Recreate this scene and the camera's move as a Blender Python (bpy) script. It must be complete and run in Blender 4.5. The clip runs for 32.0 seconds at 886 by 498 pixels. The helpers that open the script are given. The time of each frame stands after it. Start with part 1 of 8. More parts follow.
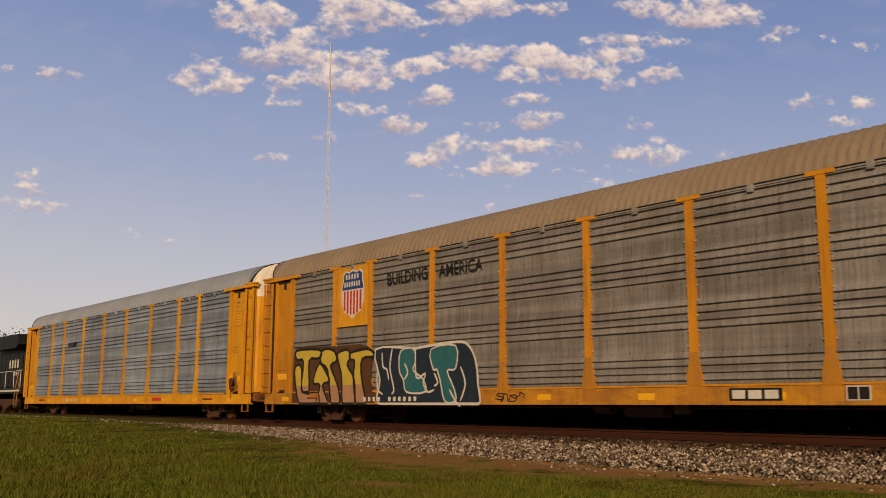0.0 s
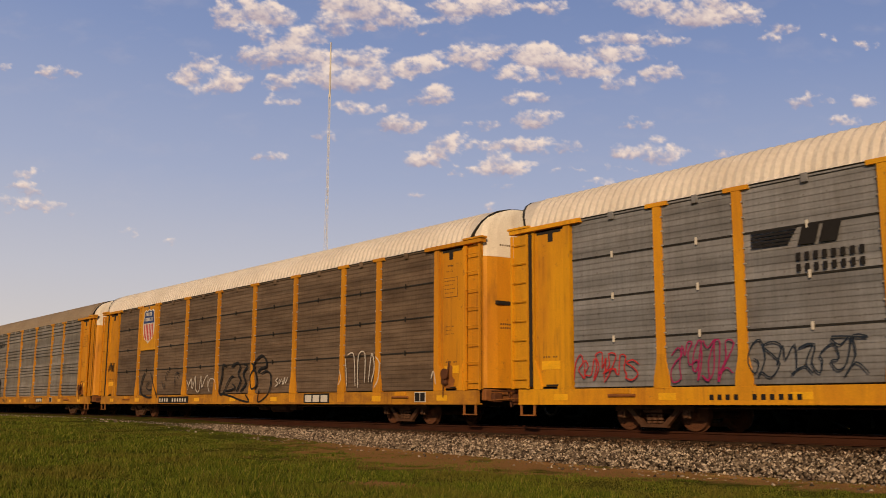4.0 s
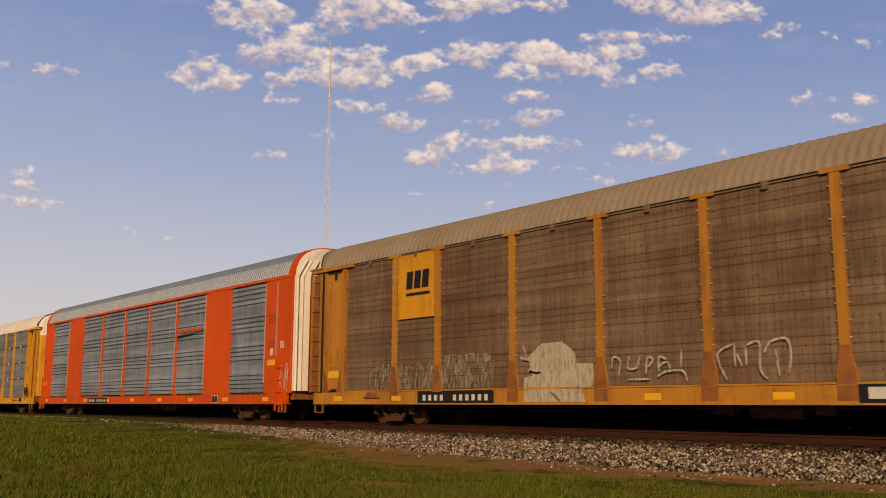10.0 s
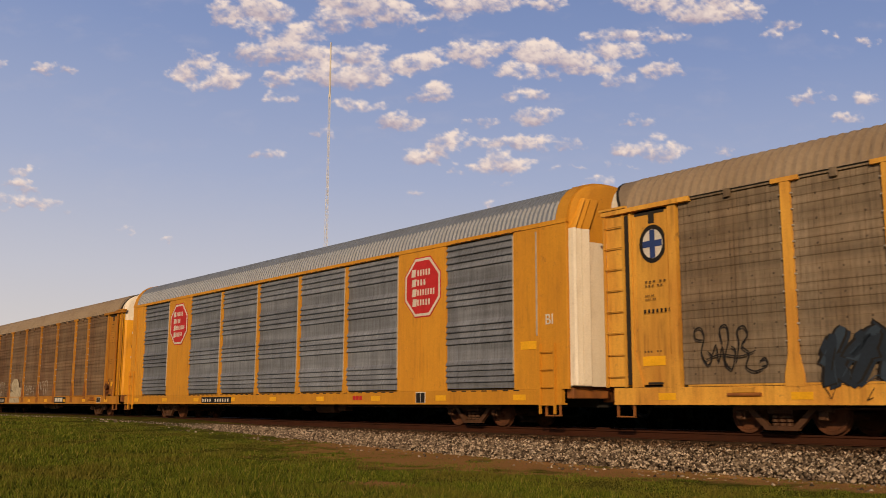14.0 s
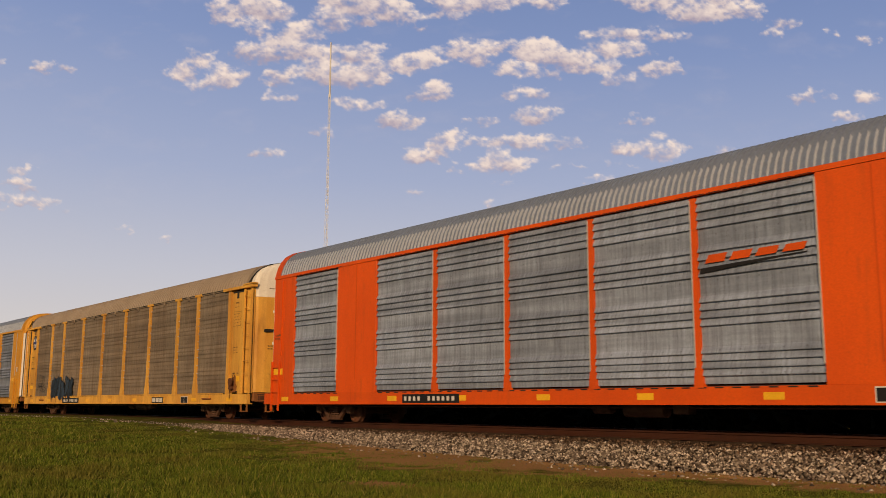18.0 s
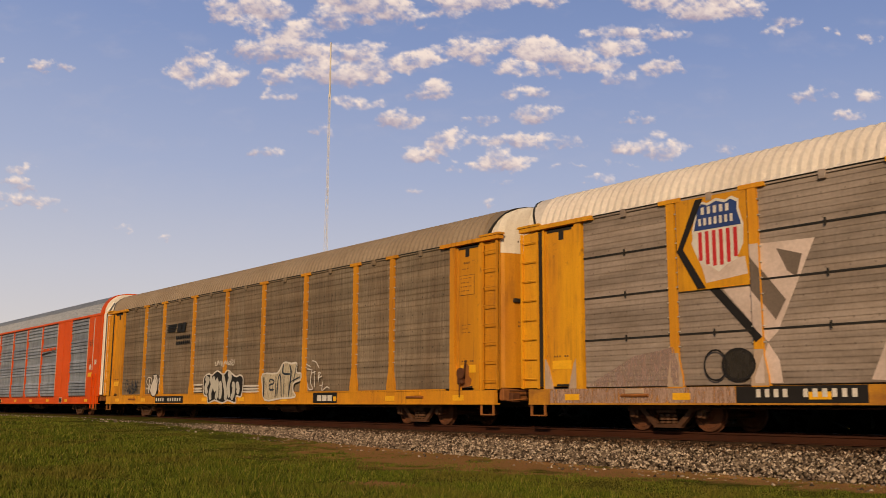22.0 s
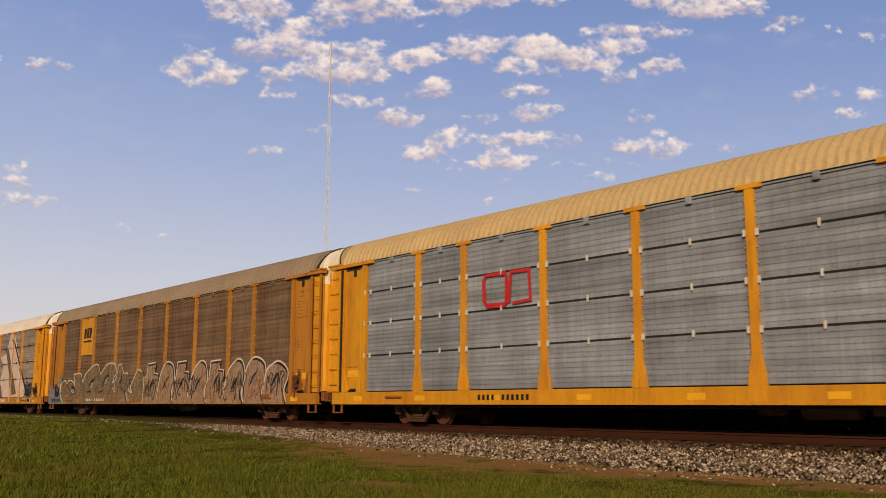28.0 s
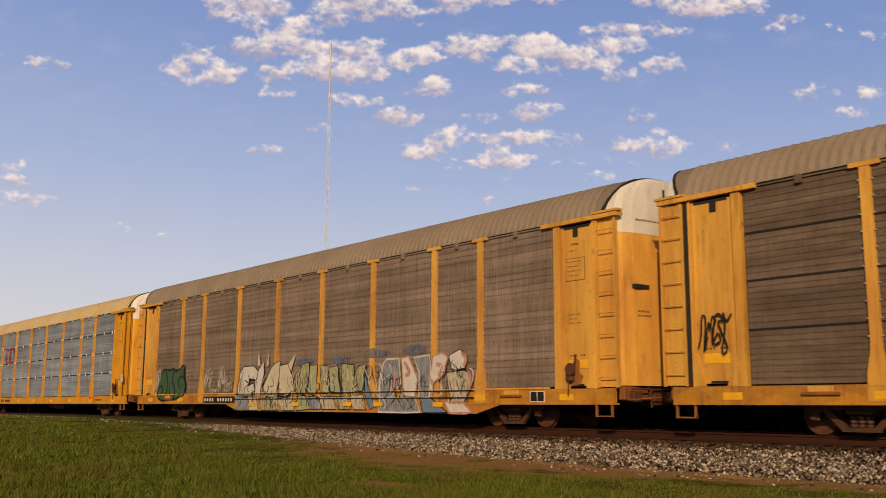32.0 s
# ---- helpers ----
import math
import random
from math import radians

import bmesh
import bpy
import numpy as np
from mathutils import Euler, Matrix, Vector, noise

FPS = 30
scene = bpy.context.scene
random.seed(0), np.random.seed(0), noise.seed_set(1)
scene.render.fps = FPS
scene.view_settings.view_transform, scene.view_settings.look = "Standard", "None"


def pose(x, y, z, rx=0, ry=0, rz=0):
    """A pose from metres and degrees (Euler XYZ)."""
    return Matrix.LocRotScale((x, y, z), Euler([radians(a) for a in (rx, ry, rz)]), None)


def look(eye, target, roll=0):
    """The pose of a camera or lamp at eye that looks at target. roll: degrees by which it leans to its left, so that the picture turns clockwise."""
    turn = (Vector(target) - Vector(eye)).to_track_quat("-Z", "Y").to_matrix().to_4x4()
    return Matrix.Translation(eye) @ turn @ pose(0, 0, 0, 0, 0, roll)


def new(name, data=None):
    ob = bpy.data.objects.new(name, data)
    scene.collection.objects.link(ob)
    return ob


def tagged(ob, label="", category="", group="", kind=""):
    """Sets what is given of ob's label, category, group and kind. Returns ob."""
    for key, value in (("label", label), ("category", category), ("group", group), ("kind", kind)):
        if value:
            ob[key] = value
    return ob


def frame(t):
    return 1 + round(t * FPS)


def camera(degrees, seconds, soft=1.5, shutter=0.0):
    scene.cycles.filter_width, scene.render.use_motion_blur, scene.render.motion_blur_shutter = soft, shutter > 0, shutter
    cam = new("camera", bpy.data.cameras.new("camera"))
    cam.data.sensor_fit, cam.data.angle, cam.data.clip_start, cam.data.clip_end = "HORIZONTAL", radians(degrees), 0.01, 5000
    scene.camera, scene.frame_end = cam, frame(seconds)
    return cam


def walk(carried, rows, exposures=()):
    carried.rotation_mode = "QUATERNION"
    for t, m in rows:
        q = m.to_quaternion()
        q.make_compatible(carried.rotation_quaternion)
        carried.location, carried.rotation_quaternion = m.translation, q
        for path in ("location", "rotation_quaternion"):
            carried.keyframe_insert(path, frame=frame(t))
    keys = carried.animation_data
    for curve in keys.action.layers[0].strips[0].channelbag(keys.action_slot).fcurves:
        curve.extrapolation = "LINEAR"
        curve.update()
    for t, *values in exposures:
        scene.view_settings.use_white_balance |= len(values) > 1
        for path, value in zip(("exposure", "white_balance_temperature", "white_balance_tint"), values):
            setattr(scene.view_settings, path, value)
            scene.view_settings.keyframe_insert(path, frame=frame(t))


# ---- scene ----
import itertools

# A freight train of covered car carriers passes a grassy bank at sunset.
# x runs along the track, the train rolls towards -x; z = 0 is the top of the rails.
EYE = (0.0, -17.775, 0.5)
YAW, TILT, ROLL = radians(50.983), radians(9.424), 0.264
WAY = Vector((-math.sin(YAW) * math.cos(TILT), math.cos(YAW) * math.cos(TILT), math.sin(TILT)))
cam = camera(50.0, 32.0, soft=0.72, shutter=0.1)
STAND = look(EYE, Vector(EYE) + WAY * 10, ROLL)
walk(cam, [(0.0, STAND), (32.0, STAND)], exposures=[(0.0, -0.1, 6720, 11.5), (9.0, -0.06, 6660, 11.5), (17.0, -0.04, 6620, 11.5), (21.0, -0.02, 6600, 11.5), (25.0, 0.02, 6440, 10.5), (32.0, 0.06, 6250, 10.5)])

# ---- light ----
SUN_AZ, SUN_EL = radians(-50.0), radians(21.0)      # from +x towards the camera's side
sun_to = Vector((math.cos(SUN_EL) * math.cos(SUN_AZ), math.cos(SUN_EL) * math.sin(SUN_AZ), math.sin(SUN_EL)))
sun = new("sun", bpy.data.lights.new("sun", "SUN"))
sun.data.energy, sun.data.angle, sun.data.color = 3.2, radians(0.6), (1.0, 0.69, 0.375)
sun.matrix_world = look(sun_to * 50, (0, 0, 0))
world = bpy.data.worlds.new("sky")
scene.world = world
world.use_nodes = True
_nt = world.node_tree
_sky = _nt.nodes.new("ShaderNodeTexSky")
_sky.sky_type, _sky.sun_disc = "NISHITA", False
_sky.sun_elevation, _sky.sun_rotation = SUN_EL, math.pi / 2 - SUN_AZ
_sky.air_density, _sky.dust_density, _sky.ozone_density = 1.0, 1.0, 1.5
_nt.links.new(_sky.outputs[0], _nt.nodes["Background"].inputs[0])
_nt.nodes["Background"].inputs[1].default_value = 0.05


# ---- materials ----
def principled(name):
    m = bpy.data.materials.new(name)
    m.use_nodes = True
    return m, m.node_tree, m.node_tree.nodes["Principled BSDF"]


def surface(name, col, col2, rough=0.5, metal=0.0, stain=1.2, grain=30.0, streak=1.0, amount=0.6, bump=0.06, vary=0.1, spots=0.0, spot_col=(0.05, 0.04, 0.035), lo=0.4, hi=0.68, scratch=0.0, rivets=0.0, dashes=0.0, drips=0.0):
    """Base colour with large stains (stretched down the wall by streak), fine grain, wear spots and relief."""
    m, nt, bsdf = principled(name)
    N, L = nt.nodes.new, nt.links.new
    tc = N("ShaderNodeTexCoord")
    mp = N("ShaderNodeMapping")
    mp.inputs["Scale"].default_value = (1, 1, 1 / streak)
    L(tc.outputs["Object"], mp.inputs[0])
    n1 = N("ShaderNodeTexNoise")
    n1.inputs["Scale"].default_value, n1.inputs["Detail"].default_value, n1.inputs["Roughness"].default_value = stain, 6, 0.65
    L(mp.outputs[0], n1.inputs["Vector"])
    r1 = N("ShaderNodeMapRange")
    r1.inputs[1].default_value, r1.inputs[2].default_value, r1.inputs[4].default_value = lo, hi, amount
    L(n1.outputs[0], r1.inputs[0])
    n2 = N("ShaderNodeTexNoise")
    n2.inputs["Scale"].default_value, n2.inputs["Detail"].default_value = grain, 3
    L(tc.outputs["Object"], n2.inputs["Vector"])
    mix = N("ShaderNodeMixRGB")
    mix.inputs[1].default_value, mix.inputs[2].default_value = (*col, 1), (*col2, 1)
    L(r1.outputs[0], mix.inputs[0])
    hsv = N("ShaderNodeHueSaturation")
    info = N("ShaderNodeObjectInfo")
    add = N("ShaderNodeMath")
    add.operation = "MULTIPLY_ADD"
    add.inputs[1].default_value, add.inputs[2].default_value = vary * 2, 1 - vary
    L(info.outputs["Random"], add.inputs[0])
    mul = N("ShaderNodeMapRange")
    mul.inputs[1].default_value, mul.inputs[2].default_value, mul.inputs[3].default_value, mul.inputs[4].default_value = 0.25, 0.75, 0.91, 1.09
    L(n2.outputs[0], mul.inputs[0])
    mm = N("ShaderNodeMath")
    mm.operation = "MULTIPLY"
    L(add.outputs[0], mm.inputs[0]), L(mul.outputs[0], mm.inputs[1])
    L(mm.outputs[0], hsv.inputs["Value"]), L(mix.outputs[0], hsv.inputs["Color"])
    last = hsv.outputs[0]
    if spots:
        n3 = N("ShaderNodeTexNoise")
        n3.inputs["Scale"].default_value, n3.inputs["Detail"].default_value = 5.0, 8
        n3.inputs["Roughness"].default_value = 0.75
        L(tc.outputs["Object"], n3.inputs["Vector"])
        r3 = N("ShaderNodeMapRange")
        r3.inputs[1].default_value, r3.inputs[2].default_value, r3.inputs[4].default_value = 0.6, 0.68, spots
        L(n3.outputs[0], r3.inputs[0])
        mx = N("ShaderNodeMixRGB")
        mx.inputs[2].default_value = (*spot_col, 1)
        L(r3.outputs[0], mx.inputs[0]), L(last, mx.inputs[1])
        last = mx.outputs[0]
    if rivets:
        mr, fr, sb, ln, lt = N("ShaderNodeMapping"), N("ShaderNodeVectorMath"), N("ShaderNodeVectorMath"), N("ShaderNodeVectorMath"), N("ShaderNodeMath")
        mr.inputs["Scale"].default_value = (1 / 0.47, 0, 1 / 0.47)
        fr.operation, sb.operation, ln.operation, lt.operation = "FRACTION", "SUBTRACT", "LENGTH", "LESS_THAN"
        sb.inputs[1].default_value, lt.inputs[1].default_value = (0.5, 0, 0.5), 0.045
        L(tc.outputs["Object"], mr.inputs[0]), L(mr.outputs[0], fr.inputs[0]), L(fr.outputs[0], sb.inputs[0]), L(sb.outputs[0], ln.inputs[0]), L(ln.outputs["Value"], lt.inputs[0])
        fade = N("ShaderNodeMath")
        fade.operation = "MULTIPLY"
        fade.inputs[1].default_value = rivets
        L(lt.outputs[0], fade.inputs[0])
        mv = N("ShaderNodeMixRGB")
        mv.inputs[2].default_value = (0.04, 0.03, 0.025, 1)
        L(fade.outputs[0], mv.inputs[0]), L(last, mv.inputs[1])
        last = mv.outputs[0]
        mb, nb, rb, hb = N("ShaderNodeMapping"), N("ShaderNodeTexNoise"), N("ShaderNodeMapRange"), N("ShaderNodeHueSaturation")
        mb.inputs["Scale"].default_value = (0.25, 1, 4.5)
        nb.inputs["Scale"].default_value, nb.inputs["Detail"].default_value = 1.0, 3
        rb.inputs[1].default_value, rb.inputs[2].default_value, rb.inputs[3].default_value, rb.inputs[4].default_value = 0.35, 0.65, 0.8, 1.2
        L(tc.outputs["Object"], mb.inputs[0]), L(mb.outputs[0], nb.inputs["Vector"]), L(nb.outputs[0], rb.inputs[0]), L(rb.outputs[0], hb.inputs["Value"]), L(last, hb.inputs["Color"])
        last = hb.outputs[0]
    if scratch:
        ms = N("ShaderNodeMapping")
        ms.inputs["Scale"].default_value = (16, 1, 1.1)
        L(tc.outputs["Object"], ms.inputs[0])
        n4 = N("ShaderNodeTexNoise")
        n4.inputs["Scale"].default_value, n4.inputs["Detail"].default_value = 1.0, 4
        L(ms.outputs[0], n4.inputs["Vector"])
        r4 = N("ShaderNodeMapRange")
        r4.inputs[1].default_value, r4.inputs[2].default_value, r4.inputs[3].default_value, r4.inputs[4].default_value = 0.3, 0.7, 1 - scratch, 1 + scratch
        L(n4.outputs[0], r4.inputs[0])
        h4 = N("ShaderNodeHueSaturation")
        L(r4.outputs[0], h4.inputs["Value"]), L(last, h4.inputs["Color"])
        last = h4.outputs[0]
    if dashes:      # short upright rows of perforations and drips
        md, nd, rd, xd = N("ShaderNodeMapping"), N("ShaderNodeTexNoise"), N("ShaderNodeMapRange"), N("ShaderNodeMixRGB")
        sep, fx, near, both = N("ShaderNodeSeparateXYZ"), N("ShaderNodeMath"), N("ShaderNodeMath"), N("ShaderNodeMath")
        md.inputs["Scale"].default_value = (9.3, 1, 3.6)
        nd.inputs["Scale"].default_value, nd.inputs["Detail"].default_value = 1.0, 3
        rd.inputs[1].default_value, rd.inputs[2].default_value, rd.inputs[4].default_value = 0.42, 0.6, dashes
        fx.operation, near.operation, both.operation = "PINGPONG", "LESS_THAN", "MULTIPLY"
        fx.inputs[1].default_value, near.inputs[1].default_value = 0.054, 0.011
        xd.blend_type = "MULTIPLY"
        xd.inputs[2].default_value = (0.36, 0.31, 0.28, 1)
        L(tc.outputs["Object"], md.inputs[0]), L(md.outputs[0], nd.inputs["Vector"]), L(nd.outputs[0], rd.inputs[0])
        L(tc.outputs["Object"], sep.inputs[0]), L(sep.outputs[0], fx.inputs[0]), L(fx.outputs[0], near.inputs[0])
        L(near.outputs[0], both.inputs[0]), L(rd.outputs[0], both.inputs[1]), L(both.outputs[0], xd.inputs[0]), L(last, xd.inputs[1])
        last = xd.outputs[0]
    if drips:      # rusty runs down the sheet, broken up by a coarser noise
        mz, nz, nw, rz, rw, pr, xz = N("ShaderNodeMapping"), N("ShaderNodeTexNoise"), N("ShaderNodeTexNoise"), N("ShaderNodeMapRange"), N("ShaderNodeMapRange"), N("ShaderNodeMath"), N("ShaderNodeMixRGB")
        mz.inputs["Scale"].default_value = (9, 3, 0.55)
        nz.inputs["Scale"].default_value, nz.inputs["Detail"].default_value = 1.0, 4
        nw.inputs["Scale"].default_value, nw.inputs["Detail"].default_value = 1.4, 5
        rz.inputs[1].default_value, rz.inputs[2].default_value, rz.inputs[4].default_value = 0.52, 0.7, drips
        rw.inputs[1].default_value, rw.inputs[2].default_value = 0.42, 0.62
        pr.operation = "MULTIPLY"
        xz.inputs[2].default_value = (0.15, 0.062, 0.022, 1)
        L(tc.outputs["Object"], mz.inputs[0]), L(mz.outputs[0], nz.inputs["Vector"]), L(nz.outputs[0], rz.inputs[0])
        L(tc.outputs["Object"], nw.inputs["Vector"]), L(nw.outputs[0], rw.inputs[0]), L(rz.outputs[0], pr.inputs[0]), L(rw.outputs[0], pr.inputs[1])
        L(pr.outputs[0], xz.inputs[0]), L(last, xz.inputs[1])
        last = xz.outputs[0]
    L(last, bsdf.inputs["Base Color"])
    rr = N("ShaderNodeMapRange")
    rr.inputs[3].default_value, rr.inputs[4].default_value = max(rough - 0.12, 0.05), min(rough + 0.15, 1)
    L(n1.outputs[0], rr.inputs[0]), L(rr.outputs[0], bsdf.inputs["Roughness"])
    bsdf.inputs["Metallic"].default_value = metal
    bsdf.inputs["Specular IOR Level"].default_value = 0.05 if rough > 0.85 else 0.28
    bp = N("ShaderNodeBump")
    bp.inputs["Strength"].default_value, bp.inputs["Distance"].default_value = bump, 0.02
    L(n2.outputs[0], bp.inputs["Height"]), L(bp.outputs[0], bsdf.inputs["Normal"])
    return m


def faded(name, col, keep=0.6, rough=0.8):
    """Thin weathered spray paint: worn away in upright streaks, so that the sheet shows through."""
    m = ink(name, col, rough)
    nt = m.node_tree
    N, L = nt.nodes.new, nt.links.new
    tc, mp, n, r = N("ShaderNodeTexCoord"), N("ShaderNodeMapping"), N("ShaderNodeTexNoise"), N("ShaderNodeMapRange")
    mp.inputs["Scale"].default_value = (24, 1, 4.0)
    n.inputs["Scale"].default_value, n.inputs["Detail"].default_value, n.inputs["Roughness"].default_value = 1.0, 6, 0.65
    r.inputs[1].default_value, r.inputs[2].default_value, r.inputs[3].default_value, r.inputs[4].default_value = 0.62 - 0.45 * keep, 0.78 - 0.3 * keep, 0.0, min(1.0, keep + 0.3)
    L(tc.outputs["Object"], mp.inputs[0]), L(mp.outputs[0], n.inputs["Vector"]), L(n.outputs[0], r.inputs[0])
    L(r.outputs[0], nt.nodes["Principled BSDF"].inputs["Alpha"])
    return m


def ink(name, col, rough=0.5):
    return surface(name, col, tuple(c * 0.75 for c in col), rough, stain=3, grain=25, amount=0.6, bump=0.05, vary=0.0)


YELLOW = surface("yellow paint", (0.70, 0.342, 0.014), (0.52, 0.21, 0.018), 0.5, stain=0.9, streak=3, amount=0.85, spots=0.6, spot_col=(0.22, 0.10, 0.035), scratch=0.045, drips=0.4)
YELLOW_WORN = surface("worn yellow paint", (0.62, 0.275, 0.014), (0.42, 0.16, 0.018), 0.55, stain=1.1, streak=4, spots=0.65, spot_col=(0.15, 0.075, 0.03), scratch=0.045, drips=0.55)
OCHRE = surface("ochre yellow paint", (0.62, 0.295, 0.03), (0.50, 0.22, 0.028), 0.55, stain=0.9, streak=3, spots=0.5, spot_col=(0.2, 0.10, 0.04), scratch=0.045, drips=0.35)
YELLOW_PALE = surface("faded yellow paint", (0.69, 0.375, 0.065), (0.47, 0.21, 0.04), 0.55, stain=1.1, streak=4, amount=0.85, spots=0.6, spot_col=(0.2, 0.11, 0.05), scratch=0.045, drips=0.5)
YELLOW_DIRTY = surface("weathered yellow paint", (0.50, 0.225, 0.025), (0.28, 0.115, 0.03), 0.6, stain=1.0, streak=4, spots=0.7, spot_col=(0.12, 0.06, 0.03), scratch=0.045, drips=0.7)
YELLOW_SILL = surface("grimy yellow sill paint", (0.56, 0.26, 0.022), (0.30, 0.125, 0.03), 0.6, stain=1.6, streak=0.5, amount=0.9, spots=0.7, spot_col=(0.13, 0.065, 0.03), scratch=0.05, drips=0.7)
ORANGE = surface("orange paint", (0.66, 0.088, 0.005), (0.52, 0.062, 0.006), 0.5, stain=0.7, streak=3, spots=0.25, spot_col=(0.2, 0.06, 0.02), drips=0.25)
EDGE = surface("pale zinc with lit edges", (0.6, 0.58, 0.55), (0.42, 0.4, 0.38), 0.35, 0.4, stain=6, grain=30)
WHITE = surface("white paint", (0.78, 0.74, 0.68), (0.60, 0.55, 0.48), 0.5, stain=1.5, streak=3, spots=0.3, spot_col=(0.3, 0.2, 0.12), drips=0.25)
GALV = surface("galvanised steel", (0.30, 0.345, 0.435), (0.205, 0.23, 0.29), 0.5, 0.25, stain=1.4, streak=3, grain=18, amount=0.8, vary=0.10, scratch=0.2, rivets=0.3, dashes=0.35)
GALV_DARK = surface("dark galvanised steel", (0.215, 0.24, 0.30), (0.148, 0.163, 0.205), 0.5, 0.2, stain=1.4, streak=3, grain=18, amount=0.8, vary=0.10, scratch=0.2, rivets=0.3, dashes=0.3)
GALV_GREY = surface("dull grey steel", (0.275, 0.31, 0.385), (0.19, 0.205, 0.25), 0.6, 0.1, stain=1.2, streak=2, grain=18, amount=0.8, vary=0.13, scratch=0.1, rivets=0.3)
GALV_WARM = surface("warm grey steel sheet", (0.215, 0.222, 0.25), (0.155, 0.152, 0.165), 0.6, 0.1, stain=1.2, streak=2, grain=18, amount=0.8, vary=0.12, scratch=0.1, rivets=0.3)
BROWN = surface("brown weathered steel", (0.205, 0.165, 0.125), (0.15, 0.105, 0.07), 0.7, 0.0, stain=0.8, streak=6, grain=14, amount=0.8, vary=0.08, spots=0.3, spot_col=(0.10, 0.06, 0.04), scratch=0.2, rivets=0.8, dashes=0.5)
RUSTY = surface("rusted steel panel", (0.19, 0.13, 0.085), (0.115, 0.06, 0.035), 0.75, 0.0, stain=0.7, streak=5, grain=14, amount=0.9, vary=0.1, spots=0.4, spot_col=(0.26, 0.22, 0.18), scratch=0.2, rivets=0.8, dashes=0.5)
TAUPE_STEEL = surface("taupe weathered steel", (0.225, 0.215, 0.215), (0.15, 0.132, 0.118), 0.65, 0.05, stain=1.0, streak=2, grain=18, amount=0.8, vary=0.1, scratch=0.2, rivets=0.55, dashes=0.4)
PINKISH = surface("pinkish brown steel", (0.29, 0.242, 0.218), (0.195, 0.155, 0.13), 0.7, 0.0, stain=0.9, streak=0.35, grain=14, amount=0.8, vary=0.1, spots=0.25, spot_col=(0.12, 0.08, 0.06), scratch=0.05, rivets=0.35)
SMOKED = surface("smoke-brown steel sheet", (0.15, 0.108, 0.08), (0.085, 0.056, 0.04), 0.7, 0.0, stain=1.0, streak=0.3, grain=14, amount=0.85, vary=0.1, spots=0.3, spot_col=(0.10, 0.06, 0.05), scratch=0.08, rivets=0.3)
ROSY = surface("rosy brown steel", (0.225, 0.172, 0.138), (0.16, 0.113, 0.085), 0.7, 0.0, stain=0.8, streak=4, grain=14, amount=0.8, vary=0.08, spots=0.3, spot_col=(0.12, 0.07, 0.05), scratch=0.18, rivets=0.8, dashes=0.5)
ROOF_GALV = surface("galvanised roof", (0.225, 0.27, 0.37), (0.175, 0.205, 0.275), 0.5, 0.2, stain=0.6, grain=12)
LIT_RIB_FLANK = surface("zinc rib flank in sunlit tone", (0.47, 0.51, 0.60), (0.37, 0.41, 0.49), 0.5, 0.2, stain=0.8, grain=12)
PALE_FOOT = ink("pale pinkish paint", (0.45, 0.34, 0.27), 0.7)
RUSTY_FOOT = surface("rust-stained paint", (0.30, 0.115, 0.03), (0.15, 0.06, 0.025), 0.75, stain=2.5, grain=20, amount=0.9, spots=0.5)
ROOF_CREAM = surface("cream roof paint", (0.70, 0.66, 0.64), (0.55, 0.50, 0.47), 0.6, stain=0.6, grain=12)
ROOF_TAUPE = surface("taupe roof", (0.27, 0.215, 0.165), (0.20, 0.15, 0.11), 0.65, stain=0.6, grain=12)
ROOF_GREY = surface("grey roof", (0.25, 0.285, 0.36), (0.19, 0.21, 0.26), 0.6, 0.1, stain=0.6, grain=12)
ROOF_TAN = surface("tan roof paint", (0.52, 0.40, 0.22), (0.42, 0.31, 0.17), 0.6, stain=0.6, grain=12)
# also colours the strips that stand in for shade
BLACK = surface("black steel and shade strip", (0.02, 0.02, 0.02), (0.035, 0.03, 0.028), 0.6, stain=3, grain=20)
RUST = surface("rust brown iron", (0.11, 0.042, 0.02), (0.045, 0.02, 0.012), 0.8, stain=3, grain=30, bump=0.3)
IRON = surface("greasy iron", (0.1, 0.048, 0.027), (0.04, 0.02, 0.012), 0.6, 0.1, stain=4, grain=30, bump=0.3)
RAIL = surface("rusted rail", (0.05, 0.014, 0.005), (0.026, 0.008, 0.004), 0.8, 0.0, stain=2, grain=30, bump=0.2)
WOOD = surface("creosoted wood", (0.05, 0.032, 0.021), (0.028, 0.018, 0.012), 0.9, stain=3, grain=40, bump=0.5)
INK_BLACK, INK_WHITE = ink("black lettering", (0.018, 0.016, 0.016)), ink("white lettering", (0.66, 0.63, 0.6))
REFLECTOR = ink("bright yellow reflector", (0.85, 0.45, 0.02), 0.35)
INK_FADED = ink("faded brown lettering", (0.13, 0.075, 0.03), 0.7)
INK_RED, INK_BLUE = ink("red lettering", (0.52, 0.03, 0.035)), ink("blue lettering", (0.03, 0.06, 0.22))


